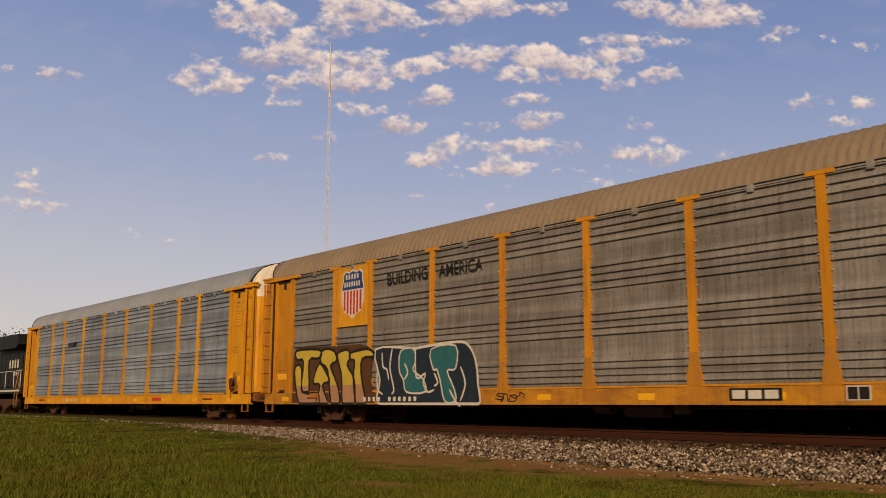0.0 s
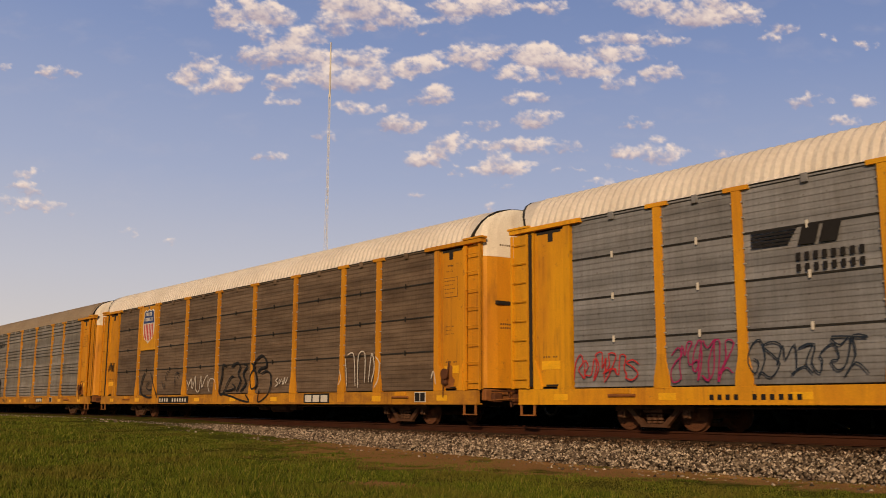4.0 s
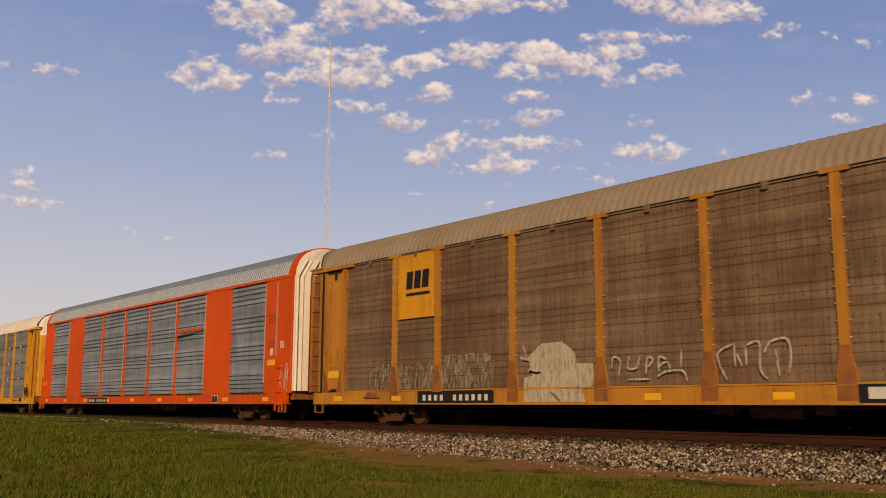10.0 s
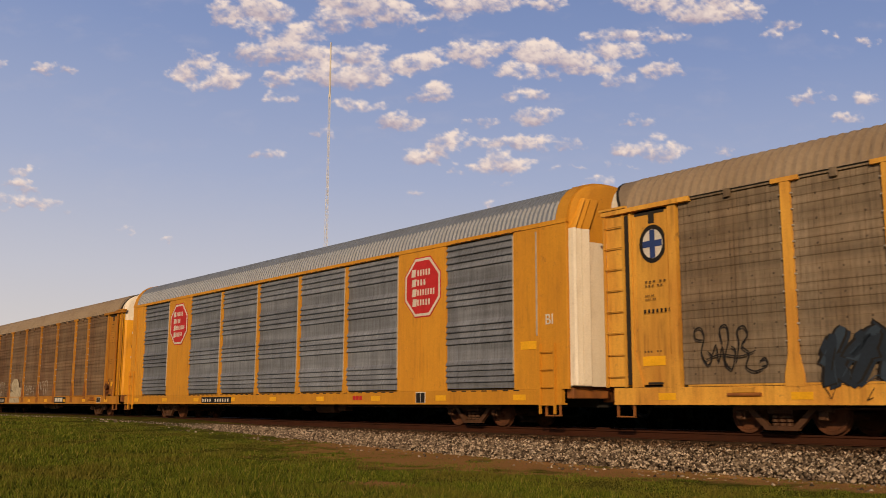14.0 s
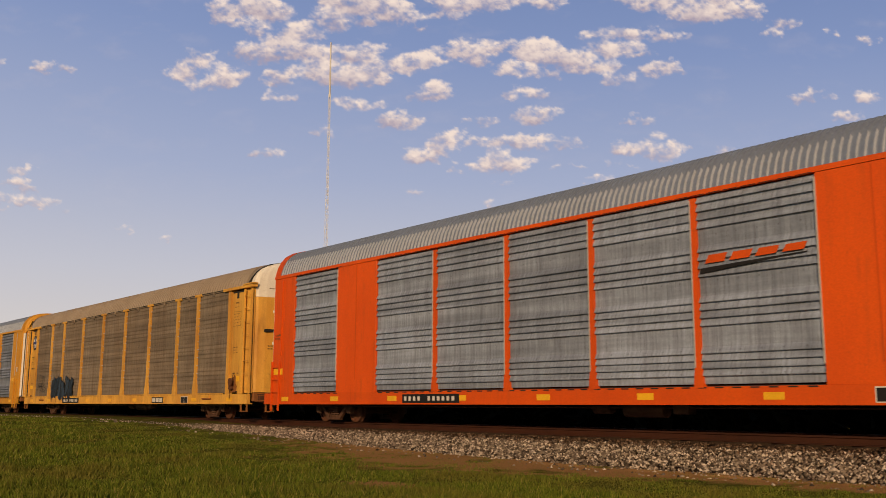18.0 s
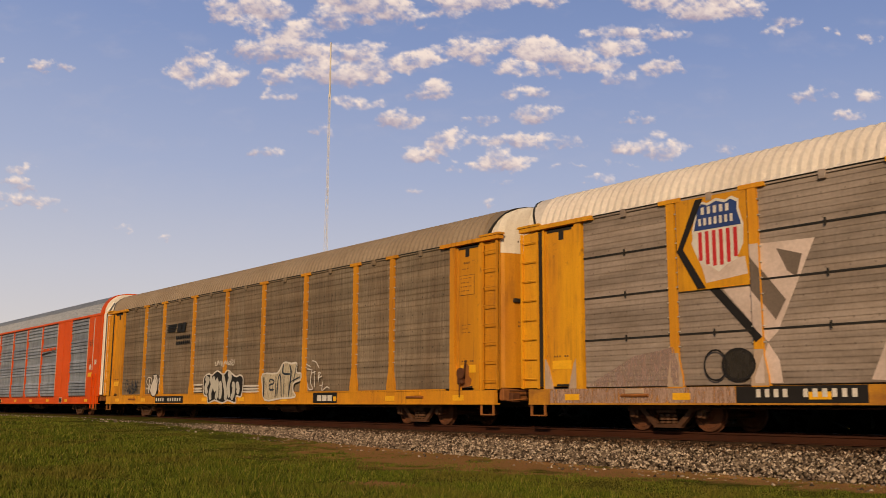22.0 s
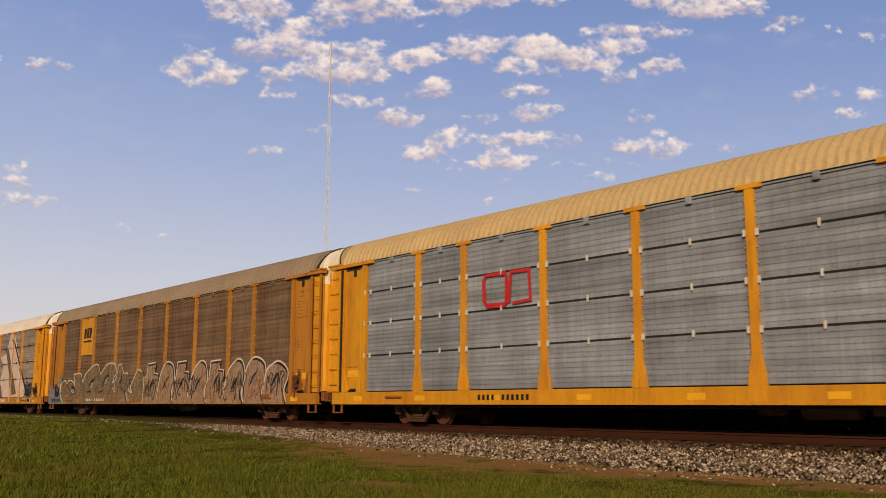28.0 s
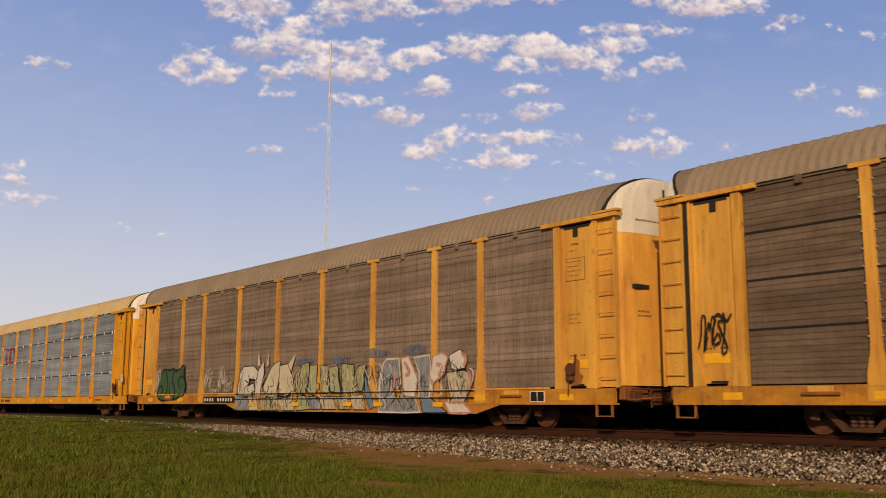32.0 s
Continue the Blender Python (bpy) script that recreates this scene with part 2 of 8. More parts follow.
# ---- mesh building ----
class Shape:
    """Collects vertices and faces of one mesh."""

    def __init__(self):
        self.v, self.f = [], []

    def quad(self, a, b, c, d):
        n = len(self.v)
        self.v += [a, b, c, d]
        self.f.append((n, n + 1, n + 2, n + 3))
        return self

    def box(self, x0, x1, y0, y1, z0, z1, bevel=0.0):
        """A box; with a bevel its long edges are cut off."""
        n = len(self.v)
        b = bevel
        if not b:
            self.v += [(x, y, z) for z in (z0, z1) for x, y in ((x0, y0), (x1, y0), (x1, y1), (x0, y1))]
            self.f += [(n + a, n + c, n + d, n + e) for a, c, d, e in ((3, 2, 1, 0), (4, 5, 6, 7), (0, 1, 5, 4), (1, 2, 6, 5), (2, 3, 7, 6), (3, 0, 4, 7))]
            return self
        rings = []
        for z, k in ((z0, b), (z0 + b, 0), (z1 - b, 0), (z1, b)):
            rings.append([(x0 + b, y0 + k, z), (x1 - b, y0 + k, z), (x1 - k, y0 + b, z), (x1 - k, y1 - b, z), (x1 - b, y1 - k, z), (x0 + b, y1 - k, z), (x0 + k, y1 - b, z), (x0 + k, y0 + b, z)])
        return self.rings(rings)

    def rings(self, rings, closed=True, caps=True):
        n, k = len(self.v), len(rings[0])
        for r in rings:
            self.v += [tuple(p) for p in r]
        for i in range(len(rings) - 1):
            for j in range(k if closed else k - 1):
                a, b = n + i * k + j, n + i * k + (j + 1) % k
                self.f.append((a, b, b + k, a + k))
        if caps:
            self.f.append(tuple(n + j for j in reversed(range(k))))
            self.f.append(tuple(n + (len(rings) - 1) * k + j for j in range(k)))
        return self

    def prism(self, outline, y0, y1):
        """An outline in x, z, drawn out from y0 to y1."""
        return self.rings([[(x, y1, z) for x, z in outline], [(x, y0, z) for x, z in outline]])

    def tube(self, a, b, r, k=6, r2=None):
        a, b = Vector(a), Vector(b)
        d = (b - a).normalized()
        s = d.orthogonal().normalized()
        t = d.cross(s)
        ring = lambda c, q: [tuple(c + s * (q * math.cos(2 * math.pi * i / k)) + t * (q * math.sin(2 * math.pi * i / k))) for i in range(k)]
        return self.rings([ring(a, r), ring(b, r if r2 is None else r2)])

    def wheel(self, x, y, z, profile, k=24):
        """A body turned about the y axis: profile of (y, radius)."""
        return self.rings([[(x + r * math.cos(2 * math.pi * i / k), y + dy, z + r * math.sin(2 * math.pi * i / k)) for i in range(k)] for dy, r in profile])


def solid(name, shape, material, parent=None, label="", smooth=False):
    me = bpy.data.meshes.new(name)
    me.from_pydata(shape.v, [], shape.f)
    bm = bmesh.new()
    bm.from_mesh(me)
    bmesh.ops.recalc_face_normals(bm, faces=bm.faces)
    bm.to_mesh(me)
    bm.free()
    me.materials.append(material)
    if smooth:
        me.polygons.foreach_set("use_smooth", [True] * len(me.polygons))
    ob = new(name, me)
    if parent:
        ob.parent = parent
    if label:
        ob["label"] = label
    return ob


def again(name, ob, parent, m=None):
    """Another object on the same mesh."""
    o = new(name, ob.data)
    o.parent = parent
    if m is not None:
        o.matrix_basis = m
    if "label" in ob:
        o["label"] = ob["label"]
    return o


def lettering(name, words, size, x, z, y, material, parent, label="", wide=1.0):
    cu = bpy.data.curves.new(name, "FONT")
    cu.body, cu.size, cu.extrude, cu.offset = words, size, 0.003, size * 0.004
    cu.resolution_u = 3
    tmp = new("tmp", cu)
    me = bpy.data.meshes.new_from_object(tmp)
    bpy.data.objects.remove(tmp)
    me.transform(Matrix.Translation((x, y, z)) @ Matrix.Rotation(math.pi / 2, 4, "X") @ Matrix.Diagonal((wide, 1, 1, 1)))
    me.materials.clear()
    me.materials.append(material)
    ob = new(name, me)
    ob.parent = parent
    ob["label"] = label or words
    return ob


# ---- the ground ----
def toe_height(x):
    """The height of the ground at the foot of the ballast: level near the camera, rising along the bank."""
    s = min(max((-x - 11.0) / 32.0, 0), 1)
    return -0.58 + 0.56 * (s * s * (3 - 2 * s))


def ground_height(x, y):
    t = toe_height(x)
    if y < -4.4:
        k = min((-4.4 - y) / 13.0, 1.0)
        base = t - 0.34 * k * (1.0 if x > -30 else max(0.25, 1 + (x + 30) / 40))
        far = min(max((-y - 30) / 60, 0), 1)
        base = base * (1 - far) - 0.9 * far
        return base + 0.035 * noise.noise((x * 0.35, y * 0.35, 3.1)) + 0.02 * noise.noise((x * 1.3, y * 1.3, 0))
    if y < 4.4:
        return t
    return -0.6


def bare_at(x, y):
    """How bare the soil is: a strip along the ballast, widest some way off, and one worn patch."""
    width = 0.45 + 2.1 * math.exp(-((x + 16.0) / 6.0) ** 2)
    out = (-4.3 - y + 1.1 * noise.noise((x * 0.45, y * 0.45, 2.0)) + 0.8 * noise.noise((x * 1.7, y * 1.7, 5.0))) / width
    edge = 1 / (1 + math.exp(min(3.2 * (out - 1), 50))) * (1 if x > -19 else max(0.2, 1 + (x + 19) / 6))
    patch = math.exp(-(((x + 12.2) / 0.95) ** 2 + ((y + 9.05) / 0.42) ** 2))
    patch += 0.8 * math.exp(-(((x + 10.2) / 0.4) ** 2 + ((y + 9.3) / 0.2) ** 2))
    worn = 0.5 + 0.9 * noise.noise((x * 0.7, y * 1.1, 9.0)) + 0.6 * noise.noise((x * 2.3, y * 2.9, 4.0))
    return min(1.0, 0.95 * edge * min(max(worn + 0.4, 0.25), 1.0) + 0.9 * patch)


def build_ground():
    m, nt, bsdf = principled("grassy soil")
    N, L = nt.nodes.new, nt.links.new
    tc = N("ShaderNodeTexCoord")
    n1, n2, n3 = (N("ShaderNodeTexNoise") for _ in range(3))
    for n, s in ((n1, 0.35), (n2, 2.2), (n3, 30)):
        n.inputs["Scale"].default_value, n.inputs["Detail"].default_value = s, 6
        L(tc.outputs["Object"], n.inputs["Vector"])
    g = N("ShaderNodeMixRGB")
    g.inputs[1].default_value, g.inputs[2].default_value = (0.045, 0.06, 0.012, 1), (0.095, 0.085, 0.022, 1)
    L(n1.outputs[0], g.inputs[0])
    dirt = N("ShaderNodeMixRGB")
    dirt.inputs[1].default_value, dirt.inputs[2].default_value = (0.42, 0.235, 0.1, 1), (0.2, 0.105, 0.044, 1)
    L(n3.outputs[0], dirt.inputs[0])
    att = N("ShaderNodeAttribute")
    att.attribute_name = "bare"
    sub = N("ShaderNodeMath")
    sub.operation = "MULTIPLY_ADD"
    sub.inputs[1].default_value = 0.9
    L(n2.outputs[0], sub.inputs[0]), L(att.outputs["Fac"], sub.inputs[2])
    rg = N("ShaderNodeMapRange")
    rg.inputs[1].default_value, rg.inputs[2].default_value = 0.62, 0.95
    L(sub.outputs[0], rg.inputs[0])
    mix = N("ShaderNodeMixRGB")
    L(rg.outputs[0], mix.inputs[0]), L(g.outputs[0], mix.inputs[1]), L(dirt.outputs[0], mix.inputs[2])
    L(mix.outputs[0], bsdf.inputs["Base Color"])
    bsdf.inputs["Roughness"].default_value = 1.0
    bsdf.inputs["Specular IOR Level"].default_value = 0.0
    bp = N("ShaderNodeBump")
    bp.inputs["Strength"].default_value, bp.inputs["Distance"].default_value = 0.6, 0.04
    L(n3.outputs[0], bp.inputs["Height"]), L(bp.outputs[0], bsdf.inputs["Normal"])
    xs = sorted(set([-4500, -2500, -1200, -600, -350, -220, -160, -130, -110] + list(np.arange(-95, -32, 0.6)) + list(np.arange(-32, 2, 0.2)) + list(np.arange(2, 14.01, 0.6)) + [20, 35, 60, 110, 220, 600, 1500, 4500]))
    ys = sorted(set([-4500, -2000, -800, -300, -120, -60, -40, -30, -24] + list(np.arange(-20, -10, 0.4)) + list(np.arange(-10, -4.3, 0.18)) + [-4.4, -4.0, -2, 2, 4.4, 8, 20, 60, 200, 800, 2000, 4500]))
    verts, bare = [], []
    for y in ys:
        for x in xs:
            verts.append((x, y, ground_height(x, y) if -100 < x < 60 else (ground_height(max(min(x, 60), -100), y))))
            bare.append(bare_at(x, y) if -100 < x < 60 else 0.0)
    nx = len(xs)
    faces = [(j * nx + i, j * nx + i + 1, (j + 1) * nx + i + 1, (j + 1) * nx + i) for j in range(len(ys) - 1) for i in range(nx - 1)]
    me = bpy.data.meshes.new("ground")
    me.from_pydata(verts, [], faces)
    me.attributes.new("bare", "FLOAT", "POINT").data.foreach_set("value", bare)
    me.materials.append(m)
    me.polygons.foreach_set("use_smooth", [True] * len(faces))
    tagged(new("ground", me), "uneven grassy ground with bare reddish soil beside the track", "ground", kind="structure")


def stuff(name, verts, faces, material, label, category, smooth=False):
    me = bpy.data.meshes.new(name)
    me.vertices.add(len(verts))
    me.vertices.foreach_set("co", np.asarray(verts, np.float32).ravel())
    k = faces.shape[1]
    me.loops.add(faces.size)
    me.loops.foreach_set("vertex_index", faces.astype(np.int32).ravel())
    me.polygons.add(len(faces))
    me.polygons.foreach_set("loop_start", np.arange(0, faces.size, k, dtype=np.int32))
    me.update(calc_edges=True)
    me.materials.append(material)
    return tagged(new(name, me), label, category, kind="stuff")


def island_material(name, stops, rough=0.9, translucent=0.0):
    m, nt, bsdf = principled(name)
    geo = nt.nodes.new("ShaderNodeNewGeometry")
    ramp = nt.nodes.new("ShaderNodeValToRGB")
    while len(ramp.color_ramp.elements) < len(stops):
        ramp.color_ramp.elements.new(0.5)
    for e, (p, c) in zip(ramp.color_ramp.elements, stops):
        e.position, e.color = p, (*c, 1)
    nt.links.new(geo.outputs["Random Per Island"], ramp.inputs[0])
    nt.links.new(ramp.outputs[0], bsdf.inputs["Base Color"])
    bsdf.inputs["Roughness"].default_value = rough
    bsdf.inputs["Specular IOR Level"].default_value = 0.1
    return m


def shoulder(x, y):
    """The surface of the ballast across the track, from the shoulder down to its toe."""
    a = abs(y)
    t = toe_height(x)
    if a < 1.75:
        return -0.20
    k = min((a - 1.75) / (4.3 - 1.75), 1)
    return -0.20 + (t - 0.03 + 0.20) * k ** 0.9


def build_ballast():
    # near-black base: the shade between stones and under the train is in its colour
    base = surface("ballast bed in shade tone", (0.03, 0.02, 0.014), (0.016, 0.011, 0.008), 0.95, stain=8, grain=25, bump=0.6)
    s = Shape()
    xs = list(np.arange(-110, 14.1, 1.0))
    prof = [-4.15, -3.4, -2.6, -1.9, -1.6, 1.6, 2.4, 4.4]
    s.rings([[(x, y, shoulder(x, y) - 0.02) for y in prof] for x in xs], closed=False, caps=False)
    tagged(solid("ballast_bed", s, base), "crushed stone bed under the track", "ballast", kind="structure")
    rng = np.random.default_rng(5)
    n = 74000
    x = -62 + 66 * rng.random(n) ** 0.75
    y = -1.6 - 3.5 * rng.random(n) ** 1.1
    far = np.clip((-x - 20) / 40, 0, 1)
    size = (0.021 + 0.026 * rng.random(n) ** 1.4) * (1 + 0.5 * far)
    keep = np.array([rng.random() < max(1.1 - 0.85 * ((-yy - 1.6) / 2.8) ** 5, 0.05) for yy in y]) & (x < 4)
    slot = np.abs((x + 80 + 0.27) % 0.545 - 0.27) < 0.1
    keep &= ~(slot & (y > -1.9) & (rng.random(n) < 0.9))
    x, y, size = x[keep], y[keep], size[keep]
    z = np.array([shoulder(a, b) for a, b in zip(x, y)]) + size * 0.25
    octa = np.array([(1, 0, 0), (-1, 0, 0), (0, 1, 0), (0, -1, 0), (0, 0, 1), (0, 0, -1)], float)
    tri = np.array([(0, 2, 4), (2, 1, 4), (1, 3, 4), (3, 0, 4), (2, 0, 5), (1, 2, 5), (3, 1, 5), (0, 3, 5)])
    ang = rng.random(len(x)) * 6.28
    v = octa[None] * (0.65 + 0.6 * rng.random((len(x), 6, 1))) * size[:, None, None]
    v += (rng.random(v.shape) - 0.5) * size[:, None, None] * 0.7
    c, sn = np.cos(ang)[:, None], np.sin(ang)[:, None]
    vx, vy = v[..., 0] * c - v[..., 1] * sn, v[..., 0] * sn + v[..., 1] * c
    v = np.stack([vx + x[:, None], vy + y[:, None], v[..., 2] * 0.8 + z[:, None]], -1)
    f = tri[None] + 6 * np.arange(len(x))[:, None, None]
    stone = island_material("pale ballast stone", [(0.0, (0.03, 0.022, 0.017)), (0.3, (0.115, 0.085, 0.062)), (0.7, (0.28, 0.22, 0.165)), (1.0, (0.66, 0.55, 0.44))])
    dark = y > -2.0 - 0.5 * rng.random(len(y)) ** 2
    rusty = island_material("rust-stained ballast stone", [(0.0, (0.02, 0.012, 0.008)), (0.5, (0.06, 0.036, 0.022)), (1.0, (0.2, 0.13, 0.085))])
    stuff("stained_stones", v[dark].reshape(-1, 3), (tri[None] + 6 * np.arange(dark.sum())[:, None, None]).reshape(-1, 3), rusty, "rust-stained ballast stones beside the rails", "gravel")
    v, f = v[~dark], f[:(~dark).sum()]
    stuff("ballast_stones", v.reshape(-1, 3), f.reshape(-1, 3), stone, "pale grey crushed ballast stones along the track", "gravel")


def build_grass():
    rng = np.random.default_rng(9)
    n = 560000
    # thicker towards the camera, over the part of the bank that is in view
    ang = radians(27 - 3) + rng.random(n) * radians(52)
    r = 9.0 + 62.0 * rng.random(n) ** 1.7
    x = -np.sin(ang) * r
    y = EYE[1] + np.cos(ang) * r
    near = 40000
    turn, out = rng.random(near) * 6.283, 1.5 + 22 * rng.random(near) ** 0.8
    x, y, r = np.append(x, np.cos(turn) * out), np.append(y, EYE[1] + np.sin(turn) * out), np.append(r, out)
    ok = (y < -4.2) & (x > -75)
    x, y, r = x[ok], y[ok], r[ok]
    bare = np.array([bare_at(a, b) for a, b in zip(x, y)])
    clump = np.array([noise.noise((a * 0.8, b * 0.8, 7.0)) for a, b in zip(x, y)])
    ok = rng.random(len(x)) > np.minimum(bare * 1.1, 0.8)
    x, y, r, clump, bare = x[ok], y[ok], r[ok], clump[ok], bare[ok]
    z = np.array([ground_height(a, b) for a, b in zip(x, y)])
    h = np.where(r < 4, 0.6, 1.0) * (0.035 + 0.065 * rng.random(len(x)) ** 2.2) * np.clip(1 + 1.5 * clump, 0.3, 2.0) * (1 - 0.6 * bare) * np.clip((-y - 3.6) / 5.5, 0.25, 1.15)
    w = 0.003 + 0.0006 * r
    a = rng.random(len(x)) * 6.28
    lean = h * (0.2 + 0.7 * rng.random(len(x)))
    b = rng.random(len(x)) * 6.28
    p0 = np.stack([x + np.cos(a) * w, y + np.sin(a) * w, z - 0.01], -1)
    p1 = np.stack([x - np.cos(a) * w, y - np.sin(a) * w, z - 0.01], -1)
    p2 = np.stack([x + np.cos(b) * lean, y + np.sin(b) * lean, z + h], -1)
    v = np.stack([p0, p1, p2], 1).reshape(-1, 3)
    f = np.arange(len(v)).reshape(-1, 3)
    blade = island_material("grass blade", [(0.0, (0.045, 0.066, 0.006)), (0.5, (0.09, 0.12, 0.011)), (0.85, (0.145, 0.16, 0.019)), (1.0, (0.22, 0.185, 0.045))], 0.75)
    nt = blade.node_tree
    N, L = nt.nodes.new, nt.links.new
    tc, n1, rg, mx = N("ShaderNodeTexCoord"), N("ShaderNodeTexNoise"), N("ShaderNodeMapRange"), N("ShaderNodeMixRGB")
    n1.inputs["Scale"].default_value, n1.inputs["Detail"].default_value = 0.7, 5
    L(tc.outputs["Object"], n1.inputs["Vector"])
    rg.inputs[1].default_value, rg.inputs[2].default_value, rg.inputs[4].default_value = 0.48, 0.66, 0.6
    L(n1.outputs[0], rg.inputs[0]), L(rg.outputs[0], mx.inputs[0])
    bsdf = nt.nodes["Principled BSDF"]
    old = bsdf.inputs["Base Color"].links[0].from_socket
    L(old, mx.inputs[1])
    mx.inputs[2].default_value = (0.125, 0.10, 0.02, 1)
    L(mx.outputs[0], bsdf.inputs["Base Color"])
    stuff("grass", v, f, blade, "short green grass with dry tips", "grass")


LEAF = island_material("dark leaf", [(0.0, (0.035, 0.045, 0.02)), (0.6, (0.075, 0.085, 0.04)), (1.0, (0.13, 0.12, 0.065))], 0.8)


# near-black so that the added backing reads as the darkness under the train
BACKING_LEAF = island_material("near-black backing leaf", [(0.0, (0.003, 0.004, 0.002)), (1.0, (0.009, 0.010, 0.005))], 1.0)


def build_dark_backing():
    """Low near-black leaves beyond the track, in the train's shade; unseen, added to darken the gap under the cars."""
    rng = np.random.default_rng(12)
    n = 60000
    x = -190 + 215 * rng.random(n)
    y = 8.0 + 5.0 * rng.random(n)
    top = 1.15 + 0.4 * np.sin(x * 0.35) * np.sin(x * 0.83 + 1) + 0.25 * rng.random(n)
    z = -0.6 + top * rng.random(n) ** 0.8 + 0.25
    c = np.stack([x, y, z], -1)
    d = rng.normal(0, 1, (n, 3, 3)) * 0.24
    stuff("dark_backing", (c[:, None] + d).reshape(-1, 3), np.arange(3 * n).reshape(-1, 3), BACKING_LEAF, "near-black leaves added to darken the gap under the cars", "bushes")


def build_track():
    s = Shape()
    half = [(0.068, -0.175), (0.068, -0.16), (0.012, -0.145), (0.010, -0.05), (0.036, -0.035), (0.036, -0.004), (0.028, 0.0)]
    prof = half + [(-a, b) for a, b in reversed(half)]
    track = tagged(new("railway_track"), "rusty steel rails on dark wooden sleepers", "railway track", kind="structure")
    for y in (-0.755, 0.755):
        solid("rail", Shape().rings([[(x, y + a, b) for a, b in prof] for x in (-900.0, -300.0, -100.0, -50.0, 0.0, 60.0)]), RAIL, track, "rusty brown rail")
    rng = random.Random(4)
    tie = solid("sleeper", Shape().box(-0.115, 0.115, -1.62, 1.32, -0.375, -0.168, 0.012), WOOD, track)
    tie.matrix_basis = pose(-80, 0, 0)
    for i in range(1, 160):
        again("sleeper", tie, track, pose(-80 + i * 0.545 + rng.uniform(-0.03, 0.03), rng.uniform(-0.06, 0.06), rng.uniform(-0.012, 0.004), 0, 0, rng.uniform(-1, 1)))


def srgb(*c):
    return tuple((v / 255 / 12.92) if v < 10.3 else ((v / 255 + 0.055) / 1.055) ** 2.4 for v in c)


# ---- the sky: a far glowing backdrop with small clouds ----
# clouds as (azimuth, height, half width, half height, density), in thousandths of the distance from the view's middle line
CLOUDS_TOP = [(430, 15, 55, 28, .9), (480, 25, 35, 22, .9), (455, 55, 22, 10, .5), (400, 35, 22, 18, .5), (590, 40, 36, 22, 1), (650, 15, 55, 36, 1), (620, 2, 60, 25, 1), (700, 28, 26, 25, .8), (742, 45, 17, 16, .8),
              (540, 65, 32, 18, 1), (480, 98, 60, 18, 1), (525, 95, 40, 20, 1), (440, 95, 26, 10, .6), (500, 76, 26, 12, .7), (345, 125, 28, 20, .8), (355, 105, 26, 8, .6), (320, 140, 20, 8, .5), (395, 150, 46, 14, 1), (415, 135, 30, 14, .9)]
CLOUDS_MID = [(360, 158, 26, 6, .6), (495, 146, 33, 14, .9), (505, 135, 18, 10, .9), (570, 130, 30, 18, .9), (600, 137, 42, 22, 1), (645, 142, 50, 18, 1), (665, 125, 30, 14, .9), (590, 105, 42, 12, .7), (640, 100, 42, 12, .6), (740, 115, 38, 16, 1),
              (725, 128, 18, 8, .8), (765, 105, 18, 8, .6), (765, 168, 28, 12, .9), (782, 176, 15, 7, .9), (720, 215, 28, 12, 1), (700, 223, 14, 5, .8), (787, 265, 26, 18, 1), (760, 282, 38, 9, .9), (797, 250, 15, 11, .9)]
CLOUDS_HIGH = [(805, 12, 46, 18, .9), (800, 32, 28, 14, 1), (875, 10, 52, 18, 1), (970, 12, 22, 10, .9), (840, 105, 36, 18, 1), (880, 88, 26, 10, .8), (825, 95, 26, 12, .9), (960, 100, 50, 20, 1), (905, 130, 24, 15, .9), (1000, 110, 42, 12, .8),
               (1060, 125, 46, 14, .9), (1090, 145, 25, 8, .7), (940, 90, 32, 10, .7), (950, 132, 40, 7, .6), (930, 172, 28, 9, 1), (950, 208, 30, 11, 1), (930, 215, 12, 8, .8), (965, 259, 58, 9, 1), (912, 252, 18, 8, .9)]
CLOUDS_EAST = [(860, 258, 26, 8, .9), (885, 295, 28, 12, 1), (922, 298, 25, 8, .9), (875, 280, 14, 8, .8), (825, 302, 22, 6, .7), (876, 365, 9, 6, .6), (880, 332, 24, 4, .45), (748, 343, 14, 5, .45), (1090, 65, 38, 14, 1), (1105, 95, 42, 12, 1),
               (1055, 75, 18, 8, .7), (1180, 70, 36, 8, .6), (1155, 60, 15, 6, .5), (1170, 130, 38, 9, 1), (1182, 122, 15, 7, .9), (1230, 25, 62, 26, .9), (1140, 8, 46, 18, .7), (1290, 25, 30, 16, .7), (1325, 32, 20, 12, .8)]
CLOUDS_LOW = [(1265, 5, 62, 15, .9), (1365, 65, 30, 5, .5), (1440, 178, 28, 8, .8), (1438, 162, 18, 5, .55), (1540, 180, 18, 9, .9), (1535, 82, 26, 6, .5), (1465, 68, 14, 4, .45), (1125, 217, 30, 7, .6), (1120, 270, 28, 9, .8), (1170, 275, 32, 10, 1),
              (1205, 262, 20, 5, .6), (1160, 252, 18, 5, .5), (1275, 270, 12, 5, .6), (1500, 215, 26, 6, .6), (1100, 298, 26, 5, .45), (1060, 325, 22, 5, .5), (1000, 300, 26, 4, .4), (1385, 45, 22, 8, .35)]
